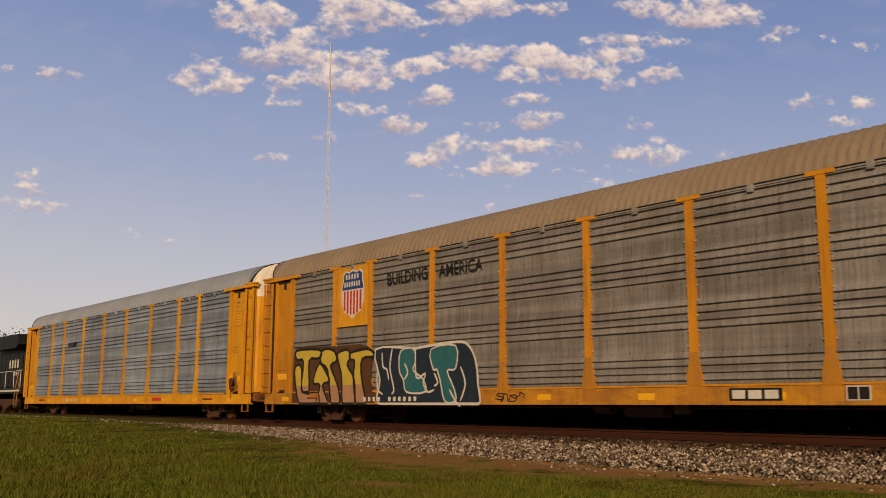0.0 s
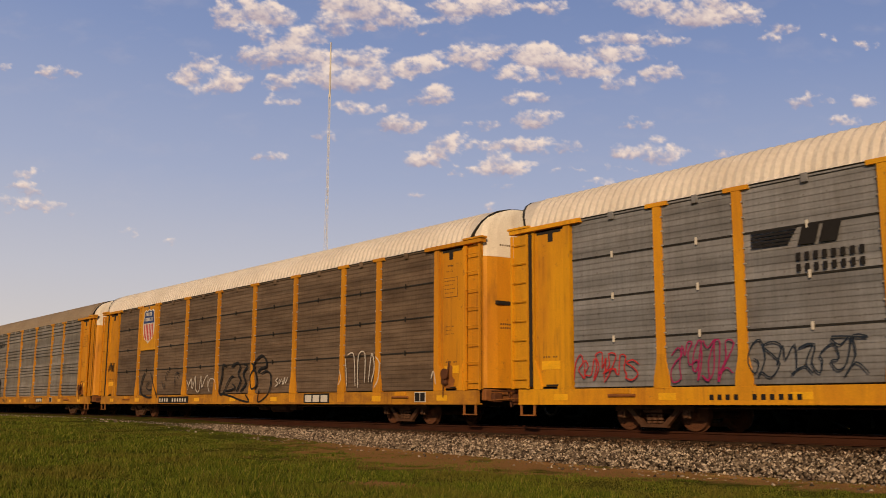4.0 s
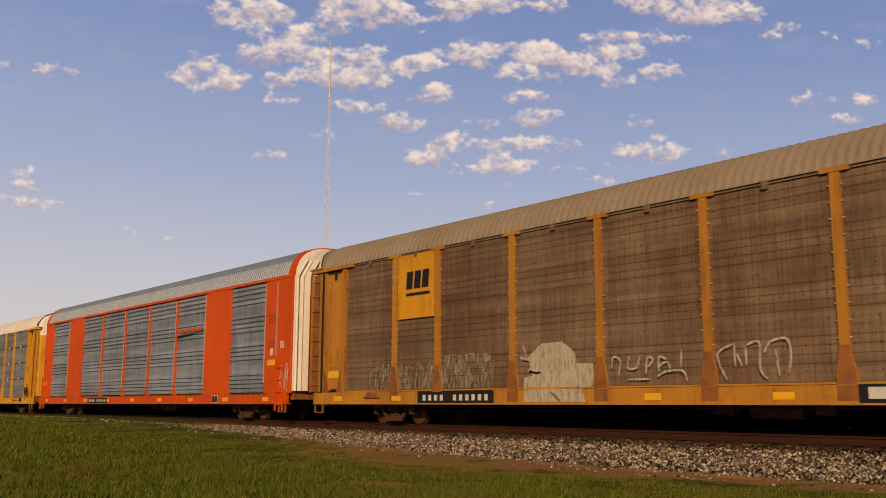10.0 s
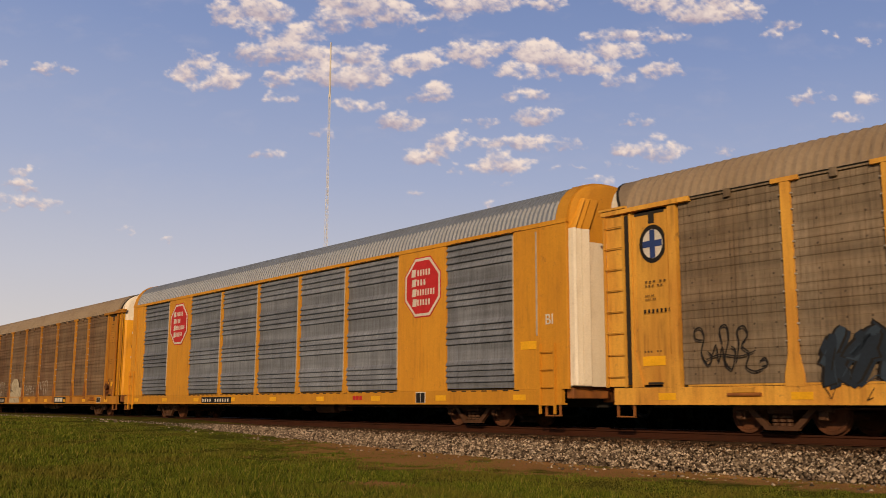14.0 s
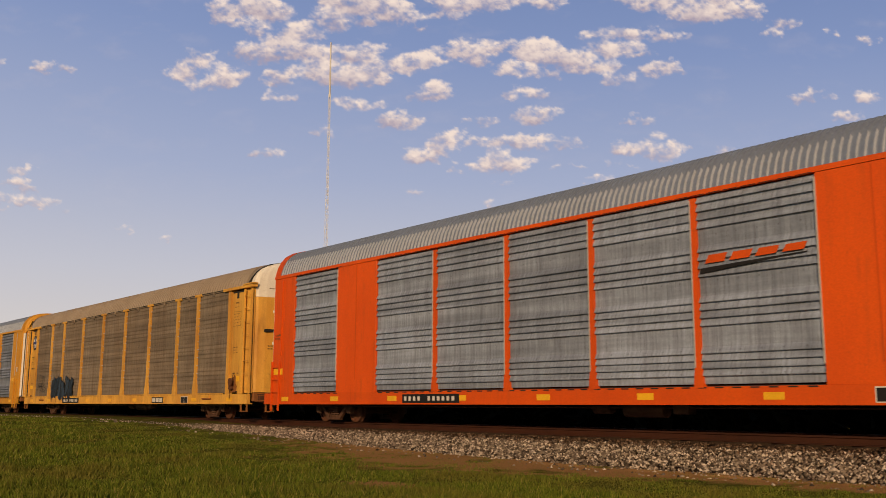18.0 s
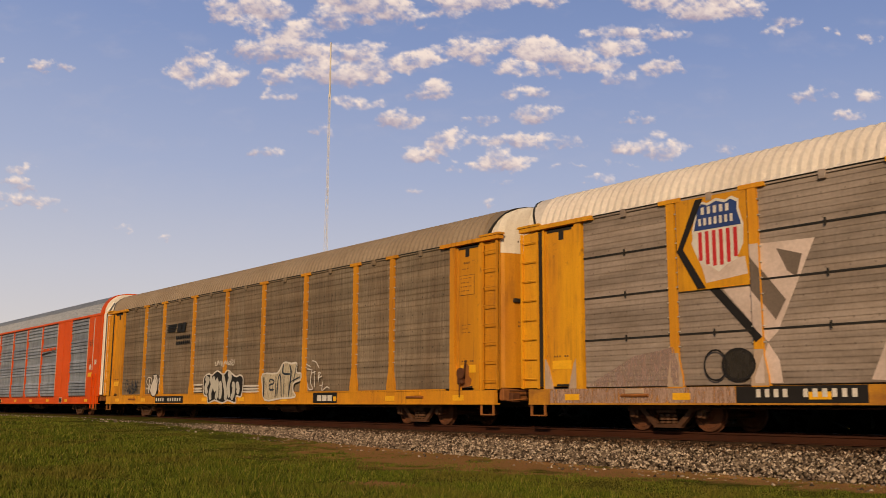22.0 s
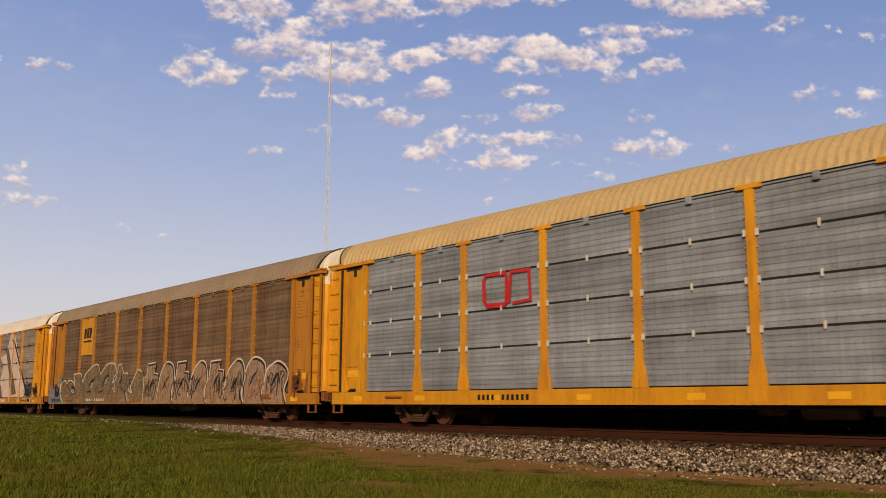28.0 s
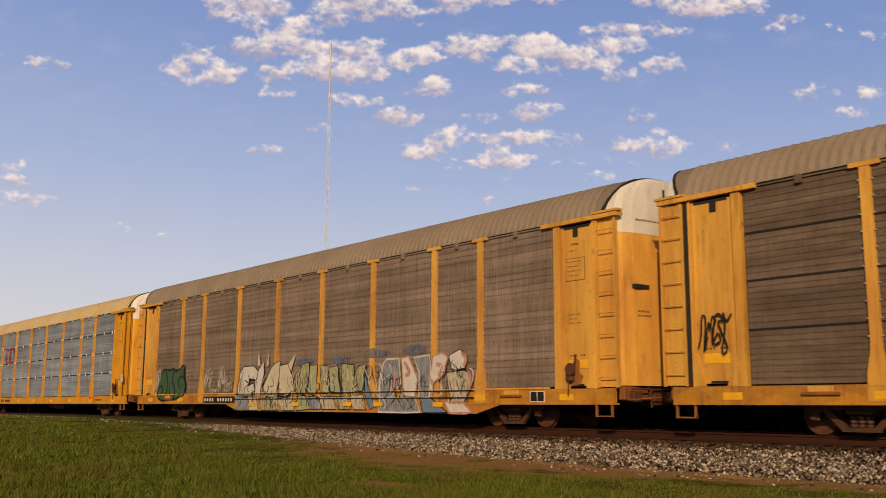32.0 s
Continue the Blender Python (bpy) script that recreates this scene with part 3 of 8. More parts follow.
CLOUDS_WEST = [(105, 125, 26, 8, .9), (65, 120, 14, 6, .45), (3, 115, 12, 5, .5), (40, 308, 18, 8, .8), (40, 332, 38, 7, .9), (25, 370, 18, 5, .6), (60, 362, 38, 8, .9), (70, 343, 14, 5, .6), (110, 376, 12, 4, .4), (6, 353, 12, 6, .6),
               (475, 276, 26, 5, .4), (450, 275, 15, 5, .35), (575, 240, 22, 6, .7), (500, 178, 28, 6, .7), (310, 427, 16, 4, .4), (225, 413, 12, 3, .35), (640, 190, 40, 7, .35), (620, 183, 15, 5, .45), (850, 218, 30, 7, .4)]
SKY_R = 4300.0


def fbm(x, y, seed, octaves=5):
    """Smooth value noise in octaves, about 0 to 1."""
    rng = np.random.default_rng(seed)
    table = rng.random((256, 256))
    out, amp, tot = 0, 1.0, 0
    for _ in range(octaves):
        xi, yi = np.floor(x).astype(int), np.floor(y).astype(int)
        fx, fy = x - xi, y - yi
        fx, fy = fx * fx * (3 - 2 * fx), fy * fy * (3 - 2 * fy)
        g = lambda a, b: table[(xi + a) % 256, (yi + b) % 256]
        out = out + amp * ((g(0, 0) * (1 - fx) + g(1, 0) * fx) * (1 - fy) + (g(0, 1) * (1 - fx) + g(1, 1) * fx) * fy)
        tot, amp, x, y = tot + amp, amp * 0.55, x * 2.03 + 17, y * 2.03 + 5
    return out / tot


def build_sky():
    px, py = np.meshgrid(np.arange(-190, 1760, 2.0), np.arange(-190, 640, 2.0))
    wx, wy = px + 30 * (fbm(px / 22, py / 15, 3, 6) - 0.5), py + 17 * (fbm(px / 22, py / 15, 8, 6) - 0.5)
    clear, light, weight, body, low = np.ones_like(px), np.zeros_like(px), np.full_like(px, 1e-3), np.zeros_like(px), np.zeros_like(px)
    rng = random.Random(11)
    xs, ys = px[0], py[:, 0]
    for x, y, a, b, d in CLOUDS_TOP + CLOUDS_MID + CLOUDS_HIGH + CLOUDS_EAST + CLOUDS_LOW + CLOUDS_WEST:
        if b < 14:
            a, b = a * 1.15 + 4, b + 4.5
        for _ in range(max(5, int(a * b / 34))):
            turn, far = rng.uniform(0, 2 * math.pi), math.sqrt(rng.random())
            cx, cy = x + a * 0.95 * far * math.cos(turn), y + b * 0.85 * far * math.sin(turn)
            r = max(3.5, rng.uniform(0.35, 0.85) * min(b * 1.15, 19) * (1.15 - 0.45 * far))
            i0, i1 = np.searchsorted(xs, (cx - 3.2 * r - 14, cx + 3.2 * r + 14))
            j0, j1 = np.searchsorted(ys, (cy - 2.2 * r - 12, cy + 2.2 * r + 12))
            w = (slice(j0, j1), slice(i0, i1))
            dx, dy = (wx[w] - cx) / (r * 1.6), (wy[w] - cy) / (r * 0.82)
            puff = (0.32 + 0.68 * d) * rng.uniform(0.55, 1.0) * np.exp(-(dx * dx + dy * dy) ** 1.1)
            clear[w] *= 1 - 0.62 * puff
            light[w] += puff * (0.35 * dx - 0.75 * dy)
            low[w] += puff * (cy - y) / b
            weight[w] += puff
    fine, wisp, crumb = fbm(px / 20, py / 13, 21, 6), fbm(px / 8, py / 5.5, 27, 4), fbm(px / 4.5, py / 3.2, 41, 3)
    veil = np.clip((fbm(px / 70, py / 26, 33) - 0.54) * 2.2, 0, 1) * np.clip(1 - py / 520, 0, 1) * 0.14
    body = 1 - clear
    rim = np.clip(body * 3, 0, 1)
    thick = body * 1.05 + ((fine - 0.5) * 1.5 + (wisp - 0.5) * 0.8 + (crumb - 0.5) * 0.35) * rim - 0.26
    soft = np.clip((thick + 0.05) / 0.85, 0, 1)
    cover = soft ** 1.15 * (0.78 + 0.3 * np.clip(fine, 0.2, 0.72))
    grey = np.clip(0.42 - 0.6 * light / (weight + 0.15) + 0.5 * low / (weight + 0.15) - 1.3 * (fine - 0.5) - 0.9 * (wisp - 0.5) + 0.25 * np.clip(thick - 0.5, 0, 1), 0, 1)
    cover = np.maximum(cover, veil)
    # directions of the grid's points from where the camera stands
    right = Vector((math.cos(YAW), math.sin(YAW), 0))
    up = right.cross(WAY)
    q = radians(ROLL)
    r2, u2 = right * math.cos(q) + up * math.sin(q), up * math.cos(q) - right * math.sin(q)
    f = 784 / math.tan(radians(25))
    dirs = np.array(WAY)[None, None] + np.array(r2)[None, None] * ((px - 784) / f)[..., None] + np.array(u2)[None, None] * ((441 - py) / f)[..., None]
    dirs /= np.linalg.norm(dirs, axis=2, keepdims=True)
    v = (dirs * SKY_R).reshape(-1, 3)
    h, w = px.shape
    i = np.arange(h * w).reshape(h, w)
    faces = np.stack([i[:-1, :-1], i[:-1, 1:], i[1:, 1:], i[1:, :-1]], -1).reshape(-1, 4)
    m = bpy.data.materials.new("evening sky")
    m.use_nodes = True
    nt = m.node_tree
    nt.nodes.clear()
    N, L = nt.nodes.new, nt.links.new
    out, em = N("ShaderNodeOutputMaterial"), N("ShaderNodeEmission")
    L(em.outputs[0], out.inputs[0])
    a1, a2, a3 = (N("ShaderNodeAttribute") for _ in range(3))
    a1.attribute_name, a2.attribute_name, a3.attribute_name = "cover", "grey", "height"
    ramp = N("ShaderNodeValToRGB")
    e = ramp.color_ramp.elements
    while len(e) < 6:
        e.new(0.5)
    for k, (p, c) in enumerate(SKY_COLOURS):
        e[k].position, e[k].color = p, (*srgb(*c), 1)
    L(a3.outputs["Fac"], ramp.inputs[0])
    lit = N("ShaderNodeMixRGB")
    lit.inputs[1].default_value, lit.inputs[2].default_value = (*srgb(252, 233, 220), 1), (*srgb(180, 166, 180), 1)
    L(a2.outputs["Fac"], lit.inputs[0])
    mix = N("ShaderNodeMixRGB")
    L(a1.outputs["Fac"], mix.inputs[0]), L(ramp.outputs[0], mix.inputs[1]), L(lit.outputs[0], mix.inputs[2])
    L(mix.outputs[0], em.inputs[0])
    em.inputs[1].default_value = 0.93
    ob = stuff("sky_backdrop", v, faces, m, "blue evening sky with small sunlit clouds", "sky")
    ob["kind"] = "structure"
    ob.location = EYE
    me = ob.data
    height = np.clip((dirs[..., 2] + 0.02) / 0.5 - 0.055 * (px - 784) / 784 * np.clip(1 - py / 600, 0, 1) * -1, 0, 1)
    for name, val in (("cover", cover), ("grey", grey), ("height", height)):
        me.attributes.new(name, "FLOAT", "POINT").data.foreach_set("value", val.ravel().astype(np.float32))
    me.polygons.foreach_set("use_smooth", [True] * len(me.polygons))
    return ob


SKY_COLOURS = [(0.0, (222, 208, 196)), (0.16, (219, 213, 209)), (0.3, (201, 203, 214)), (0.5, (169, 181, 211)), (0.75, (136, 156, 200)), (1.0, (111, 135, 185))]


# ---- far things ----
def build_tower():
    """A slim guyed lattice mast with a white aerial on top."""
    steel = ink("pale mast steel", (0.78, 0.78, 0.8), 0.6)
    tower = tagged(new("radio_tower"), "tall slim pale lattice radio mast with a white aerial", "tower")
    tower.location = (-240.7, 132.0, -2.0)
    top = 97.5
    half = lambda z: 0.36 + 1.0 * max(0, 1 - z / 72.0)
    legs = [Shape() for _ in range(3)]
    corner = lambda z, i: (half(z) * math.cos(2.1 * i + 0.4), half(z) * math.sin(2.1 * i + 0.4), z)
    braces = Shape()
    z = 0.0
    while z < top:
        step = 2.6 if z < 72 else 2.2
        for i in range(3):
            legs[i].tube(corner(z, i), corner(min(z + step, top), i), 0.05, 5)
            braces.tube(corner(z, i), corner(min(z + step, top), (i + 1) % 3), 0.022, 4)
            braces.tube(corner(z, (i + 1) % 3), corner(min(z + step, top), i), 0.022, 4)
        z += step
    for leg in legs:
        solid("leg", leg, steel, tower)
    solid("brace", braces, steel, tower)
    solid("aerial", Shape().tube((0, 0, top - 1), (0, 0, 114.2), 0.28, 10, 0.2), INK_WHITE, tower, "white tubular aerial")
    return tower


def build_tree(x, y, height, seed):
    rng = random.Random(seed)
    tree = tagged(new("tree"), "broad dark green tree beyond the track", "tree", "far trees")
    tree.location = (x, y, -0.6)
    t = Shape().tube((0, 0, 0), (0.1, 0.05, height * 0.45), 0.28, 8, 0.18)
    tips = []
    for i in range(9):
        a, z = i * 2.4 + rng.random(), height * (0.3 + 0.05 * i)
        r = height * rng.uniform(0.2, 0.36)
        tip = (math.cos(a) * r, math.sin(a) * r, min(z + height * rng.uniform(0.12, 0.3), height * 0.93))
        t.tube((0, 0, z * 0.85), tip, 0.1, 5, 0.03)
        tips.append(tip)
    solid("trunk", t, WOOD, tree)
    tips.append((0, 0, height * 0.9))
    nr = np.random.default_rng(seed)
    n = 2600
    c = np.array(tips)[nr.integers(0, len(tips), n)]
    p = c + nr.normal(0, 1, (n, 3)) * np.array([height * 0.1, height * 0.1, height * 0.075])
    d = nr.normal(0, 1, (n, 3, 3)) * 0.16
    crown = stuff("crown", (p[:, None] + d).reshape(-1, 3), np.arange(n * 3).reshape(-1, 3), LEAF, "", "")
    for k in ("kind",):
        del crown[k]
    crown.parent = tree


# ---- the train ----
SPEEDS = [(0, 11.304), (8, 11.146), (16, 11.091), (24, 10.885), (32, 11.246)]
PITCH, FIRST = 28.6, -28.582 + 12.9


def run(t):
    """How far the train has rolled by t seconds."""
    s = 0.0
    for (t0, v0), (t1, v1) in zip(SPEEDS, SPEEDS[1:]):
        d = min(max(t - t0, 0), t1 - t0)
        s += v0 * d + (v1 - v0) / (t1 - t0) * d * d / 2
    return s


MOVERS, AXLES = [], []
POSTS = (-9.28, -7.3, -4.32, -1.45, 1.42, 4.3, 7.25, 9.17)
FACE = -1.565      # the outer face of posts
SKIN = -1.53       # the outer face of the side panels


def panel_shape(x0, x1, z0, z1, kind, first=0.085, pitch=1.053):
    """One corrugated side sheet; its ribs run along the car."""
    prof = []
    lip = lambda c, deep, run: [(c, 0.0), (c + 0.002, -deep), (c + 0.02, -deep), (c + run, 0.0)]
    if kind == "groups":
        prof += [(z0, 0), (z1, 0)]
        for b in range(4):
            for k in range(4):
                prof += lip(z0 + first + b * pitch + k * (0.15 + 0.01 * b), 0.055, 0.135)
    elif kind == "fine":
        n = int((z1 - z0) / 0.115)
        d = (z1 - z0) / n
        for i in range(n):
            prof += lip(z0 + i * d, 0.011, d * 0.8)
        prof.append((z1, 0))
    else:
        n = int((z1 - z0) / 0.16)
        d = (z1 - z0) / n
        for i in range(n):
            deep = 0.012 if i % 6 > 1 else 0.004
            c = z0 + i * d
            prof += [(c, 0.0), (c + 0.018, -deep), (c + 0.05, -deep), (c + d * 0.8, 0.0)]
        prof.append((z1, 0))
    prof = sorted(prof)
    s = Shape()
    s.rings([[(x, SKIN + 0.035 + d, z) for z, d in prof] + [(x, SKIN + 0.06, z1), (x, SKIN + 0.06, z0)] for x in (x0, x1)])
    return s


def roof_section(inset=0.0, rise=1.0):
    pts = [(-1.56, 4.86), (-1.53, 5.02), (-1.46, 5.2), (-1.34, 5.38), (-1.16, 5.54), (-0.92, 5.66), (-0.6, 5.73), (-0.3, 5.76), (0, 5.77)]
    pts += [(-a, b) for a, b in reversed(pts[:-1])]
    last = len(pts) - 1
    return [(a * (1 - inset * 0.6), 4.86 + (b - 4.86) * rise - inset) if 0 < i < last else (a, b) for i, (a, b) in enumerate(pts)]


def build_roof(parent, x0, x1, material, ribs, rise=1.0, depth=0.06, lit_flank=None):
    a, b = roof_section(0.0, rise), roof_section(depth, rise)
    rings = []
    x = x0
    step = (x1 - x0) / ribs
    for i in range(ribs):
        for k, sec in (((0.0, a), (0.32, a), (0.42, b), (0.9, b)) if lit_flank else ((0.0, a), (0.28, a), (0.52, b), (0.74, b))):
            rings.append([(x0 + (i + k) * step, y, z) for y, z in sec])
    rings.append([(x1, y, z) for y, z in a])
    rings = [r + [(r[0][0], 1.45, 4.86), (r[0][0], -1.45, 4.86)] for r in rings]
    ob = solid("roof", Shape().rings(rings), material, parent)
    if lit_flank:
        ob.data.materials.append(lit_flank)
        # lower +x rib flanks take the lighter zinc: sunlight put into the colour
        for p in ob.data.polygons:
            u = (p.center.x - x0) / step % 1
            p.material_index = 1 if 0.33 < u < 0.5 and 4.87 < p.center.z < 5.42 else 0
    return ob


def end_section(z, bulge, half=1.46):
    """Half-plan of an end door at height z: from the side round to the middle."""
    return [(0.0, -half), (bulge * 0.36, -half + 0.14), (bulge * 0.68, -half + 0.42), (bulge * 0.9, -half + 0.86), (bulge, 0.0)]


def end_door(parent, sign, upper, lower, split, x_end, side, rise=1.0, bow=0.15):
    """One curved leaf of the end door; side -1 is the sunny one."""
    out = []
    for name, mat, z0, z1 in (("door_leaf", lower, 0.98, split), ("door_top", upper, split + 0.004, 5.62)):
        rings = []
        zs = [z0, z1] if z1 < 4.9 else [z0, 4.85, 5.1, 5.3, 5.46, 5.58, 5.66, 5.72]
        for z in zs:
            k = 1.0 if z <= 4.86 else max(0.35, max(0.0, 1 - ((z - 4.85) / 0.92) ** 2.4) ** (1 / 2.4))
            sec = end_section(z, bow)
            ring = [(sign * (x_end + dx), side * -y * k if y else side * 0.012, z) for dx, y in sec]
            ring += [(sign * (x_end - 0.3), side * 0.012, z), (sign * (x_end - 0.3), side * 1.46 * k, z)]
            rings.append([(a, b, c if c < 4.86 else 4.86 + (c - 4.86) * rise) for a, b, c in ring])
        out.append(solid(name, Shape().rings(rings), mat, parent))
    return out


def ladder(parent, x0, x1, z0, z1, material, rungs, y=FACE - 0.05):
    s = Shape()
    for x in (x0, x1):
        s.box(x - 0.02, x + 0.02, y - 0.012, y + 0.05, z0, z1)
    for i in range(rungs):
        z = z0 + (z1 - z0) * (i + 0.5) / rungs
        s.tube((x0, y, z), (x1, y, z), 0.013, 5)
    return solid("ladder", s, material, parent)


WHEEL_R = 0.36
_wheel_profile = [(-0.07, 0.09), (-0.06, 0.10), (-0.035, 0.13), (-0.03, 0.27), (-0.062, 0.29), (-0.062, 0.345), (-0.055, 0.355), (0.045, 0.362), (0.05, 0.385), (0.065, 0.385), (0.07, 0.30), (0.03, 0.26), (0.03, 0.1)]


def wheelset_shape():
    s = Shape()
    s.wheel(0, -0.775, 0, _wheel_profile)
    s.wheel(0, 0.775, 0, [(-a, b) for a, b in reversed(_wheel_profile)])
    s.tube((0, -1.0, 0), (0, 1.0, 0), 0.085, 10)
    for i in range(3):      # cap bolts of the bearing
        a = i * 2 * math.pi / 3
        s.box(0.05 * math.cos(a) - 0.012, 0.05 * math.cos(a) + 0.012, -1.02, -0.99, 0.05 * math.sin(a) - 0.012, 0.05 * math.sin(a) + 0.012)
    return s


def truck_shape():
    s = Shape()
    for side in (-1, 1):
        span = sorted((side * 0.98, side * 1.08))
        s.prism([(-1.06, 0.42), (-1.06, 0.52), (-0.9, 0.57), (0.9, 0.57), (1.06, 0.52), (1.06, 0.42), (0.6, 0.47), (-0.6, 0.47)], *span)
        for k in (-1, 1):
            s.prism([(k * 0.74, 0.47), (k * 0.58, 0.47), (k * 0.26, 0.17), (k * 0.34, 0.09)], *span)
            s.box(k * 0.88 - 0.1, k * 0.88 + 0.1, *sorted((side * 0.96, side * 1.11)), 0.27, 0.46, 0.02)
            s.tube((k * 0.88, side * 1.11, 0.36), (k * 0.88, side * 1.14, 0.36), 0.075, 10)
        s.prism([(-0.36, 0.08), (0.36, 0.08), (0.36, 0.16), (-0.36, 0.16)], *span)
        for k in (-1, 0, 1):
            for i in range(3):
                s.tube((k * 0.15, side * 1.02, 0.17 + i * 0.07), (k * 0.15, side * 1.02, 0.22 + i * 0.07), 0.068, 8)
        s.box(-0.26, 0.26, *sorted((side * 0.9, side * 1.12)), 0.385, 0.47, 0.02)
    s.box(-0.2, 0.2, -1.0, 1.0, 0.36, 0.60, 0.03)
    return s


TRUCK = WHEELS = None


def add_trucks(car, reach):
    global TRUCK, WHEELS
    for x in (-reach, reach):
        if TRUCK is None:
            truck = TRUCK = solid("truck", truck_shape(), IRON, car, "greasy cast-iron wheel truck")
        else:
            truck = again("truck", TRUCK, car)
        truck.matrix_basis = pose(x, 0, 0)
        for dx in (-0.88, 0.88):
            if WHEELS is None:
                ws = WHEELS = solid("wheelset", wheelset_shape(), RUST, truck, "rusty wheels on their axle")
            else:
                ws = again("wheelset", WHEELS, truck)
            ws.matrix_basis = pose(dx, 0, WHEEL_R)
            AXLES.append((ws, dx, car))


def couplers(car, x_end):
    for s in (-1, 1):
        c = Shape().box(*sorted((s * (x_end - 0.6), s * (x_end + 0.28))), -0.09, 0.09, 0.62, 0.86, 0.02)
        c.box(*sorted((s * (x_end + 0.24), s * (x_end + 0.46))), -0.2, 0.14, 0.60, 0.88, 0.05)
        solid("coupler", c, RUSTY_FOOT, car, "rusty knuckle coupler")
        h = Shape()
        p = [(s * (x_end + 0.1), 0.35, 0.6), (s * (x_end + 0.25), 0.34, 0.34), (s * (x_end + 0.45), 0.33, 0.28)]
        for a, b in zip(p, p[1:]):
            h.tube(a, b, 0.03, 6)
        solid("air_hose", h, BLACK, car, "black rubber air hose")


def plate(name, parent, x0, x1, z0, z1, material, y=FACE, thick=0.006, label=""):
    return solid(name, Shape().box(x0, x1, y - thick, y, z0, z1), material, parent, label)


def bars(name, parent, x0, x1, z0, z1, material, widths, y, label="unreadable lettering"):
    """Unreadable or private writing as a row of plain bars."""
    total = sum(abs(w) for w in widths)
    x = x0
    for w in widths:
        d = abs(w) / total * (x1 - x0)
        if w > 0:
            ob = solid(name, Shape().box(x, x + d * 0.5, y - 0.005, y, z0, z1), material, parent, label)
        x += d
    return ob


CODE = (1, 1, 1, 1, -1.2, 1, 1, 1, 1, 1, 1)


def new_car(label, index, shift):
    car = tagged(new("autorack_car"), label, "railcar", "cars of the train")
    MOVERS.append((car, FIRST + PITCH * index + shift))
    return car


def underframe(car, yellow, side=0.57, top=0.92):
    for s in (-1, 1):
        sh = Shape()
        y = s * 1.5
        a, b = sorted((s * 1.44, s * 1.555))
        sh.box(-13.62, 13.62, a, b, side, top)
        a, b = sorted((s * 1.36, s * 1.575))
        sh.box(-13.62, 13.62, a, b, side - 0.012, side + 0.025)
        solid("side_sill", sh, yellow, car, "")
    for i, x in enumerate(np.arange(-12.2, 12.4, 3.05)):
        solid("reflector", Shape().box(x - 0.22, x + 0.22, -1.561, -1.5555, 0.66, 0.8), REFLECTOR, car)
    solid("deck", Shape().box(-13.6, 13.6, -1.435, 1.435, 0.86, 0.94), BLACK, car)
    c = Shape().box(-13.6, 13.6, -0.25, 0.25, 0.5, 0.855)
    for x in np.arange(-12.5, 12.6, 2.5):
        c.box(x - 0.06, x + 0.06, -1.43, 1.43, 0.66, 0.855)
    solid("centre_sill", c, BLACK, car)
    b = Shape().tube((2.0, -0.9, 0.45), (3.1, -0.9, 0.45), 0.17, 12)
    b.tube((1.1, -0.95, 0.47), (1.6, -0.95, 0.47), 0.12, 10)
    b.tube((-9.0, -1.0, 0.5), (9.0, -1.0, 0.5), 0.025, 6)
    b.box(3.4, 3.8, -1.1, -0.8, 0.36, 0.62, 0.02)
    solid("brake_rigging", b, IRON, car, "brake cylinder, valves and pipe below the deck")
    for s in (-1, 1):
        st = Shape()
        for x in (13.1, 13.55):
            st.box(*sorted((s * (x - 0.02), s * (x + 0.02))), -1.55, -1.5, 0.3, 0.6)
        st.box(*sorted((s * 13.08, s * 13.57)), -1.56, -1.48, 0.29, 0.32)
        solid("step", st, RUSTY_FOOT, car, "rust-stained corner stirrup step")


def far_side(car, material):
    solid("far_wall", Shape().box(-13.6, 13.6, 1.47, 1.53, 0.92, 4.86), material, car)


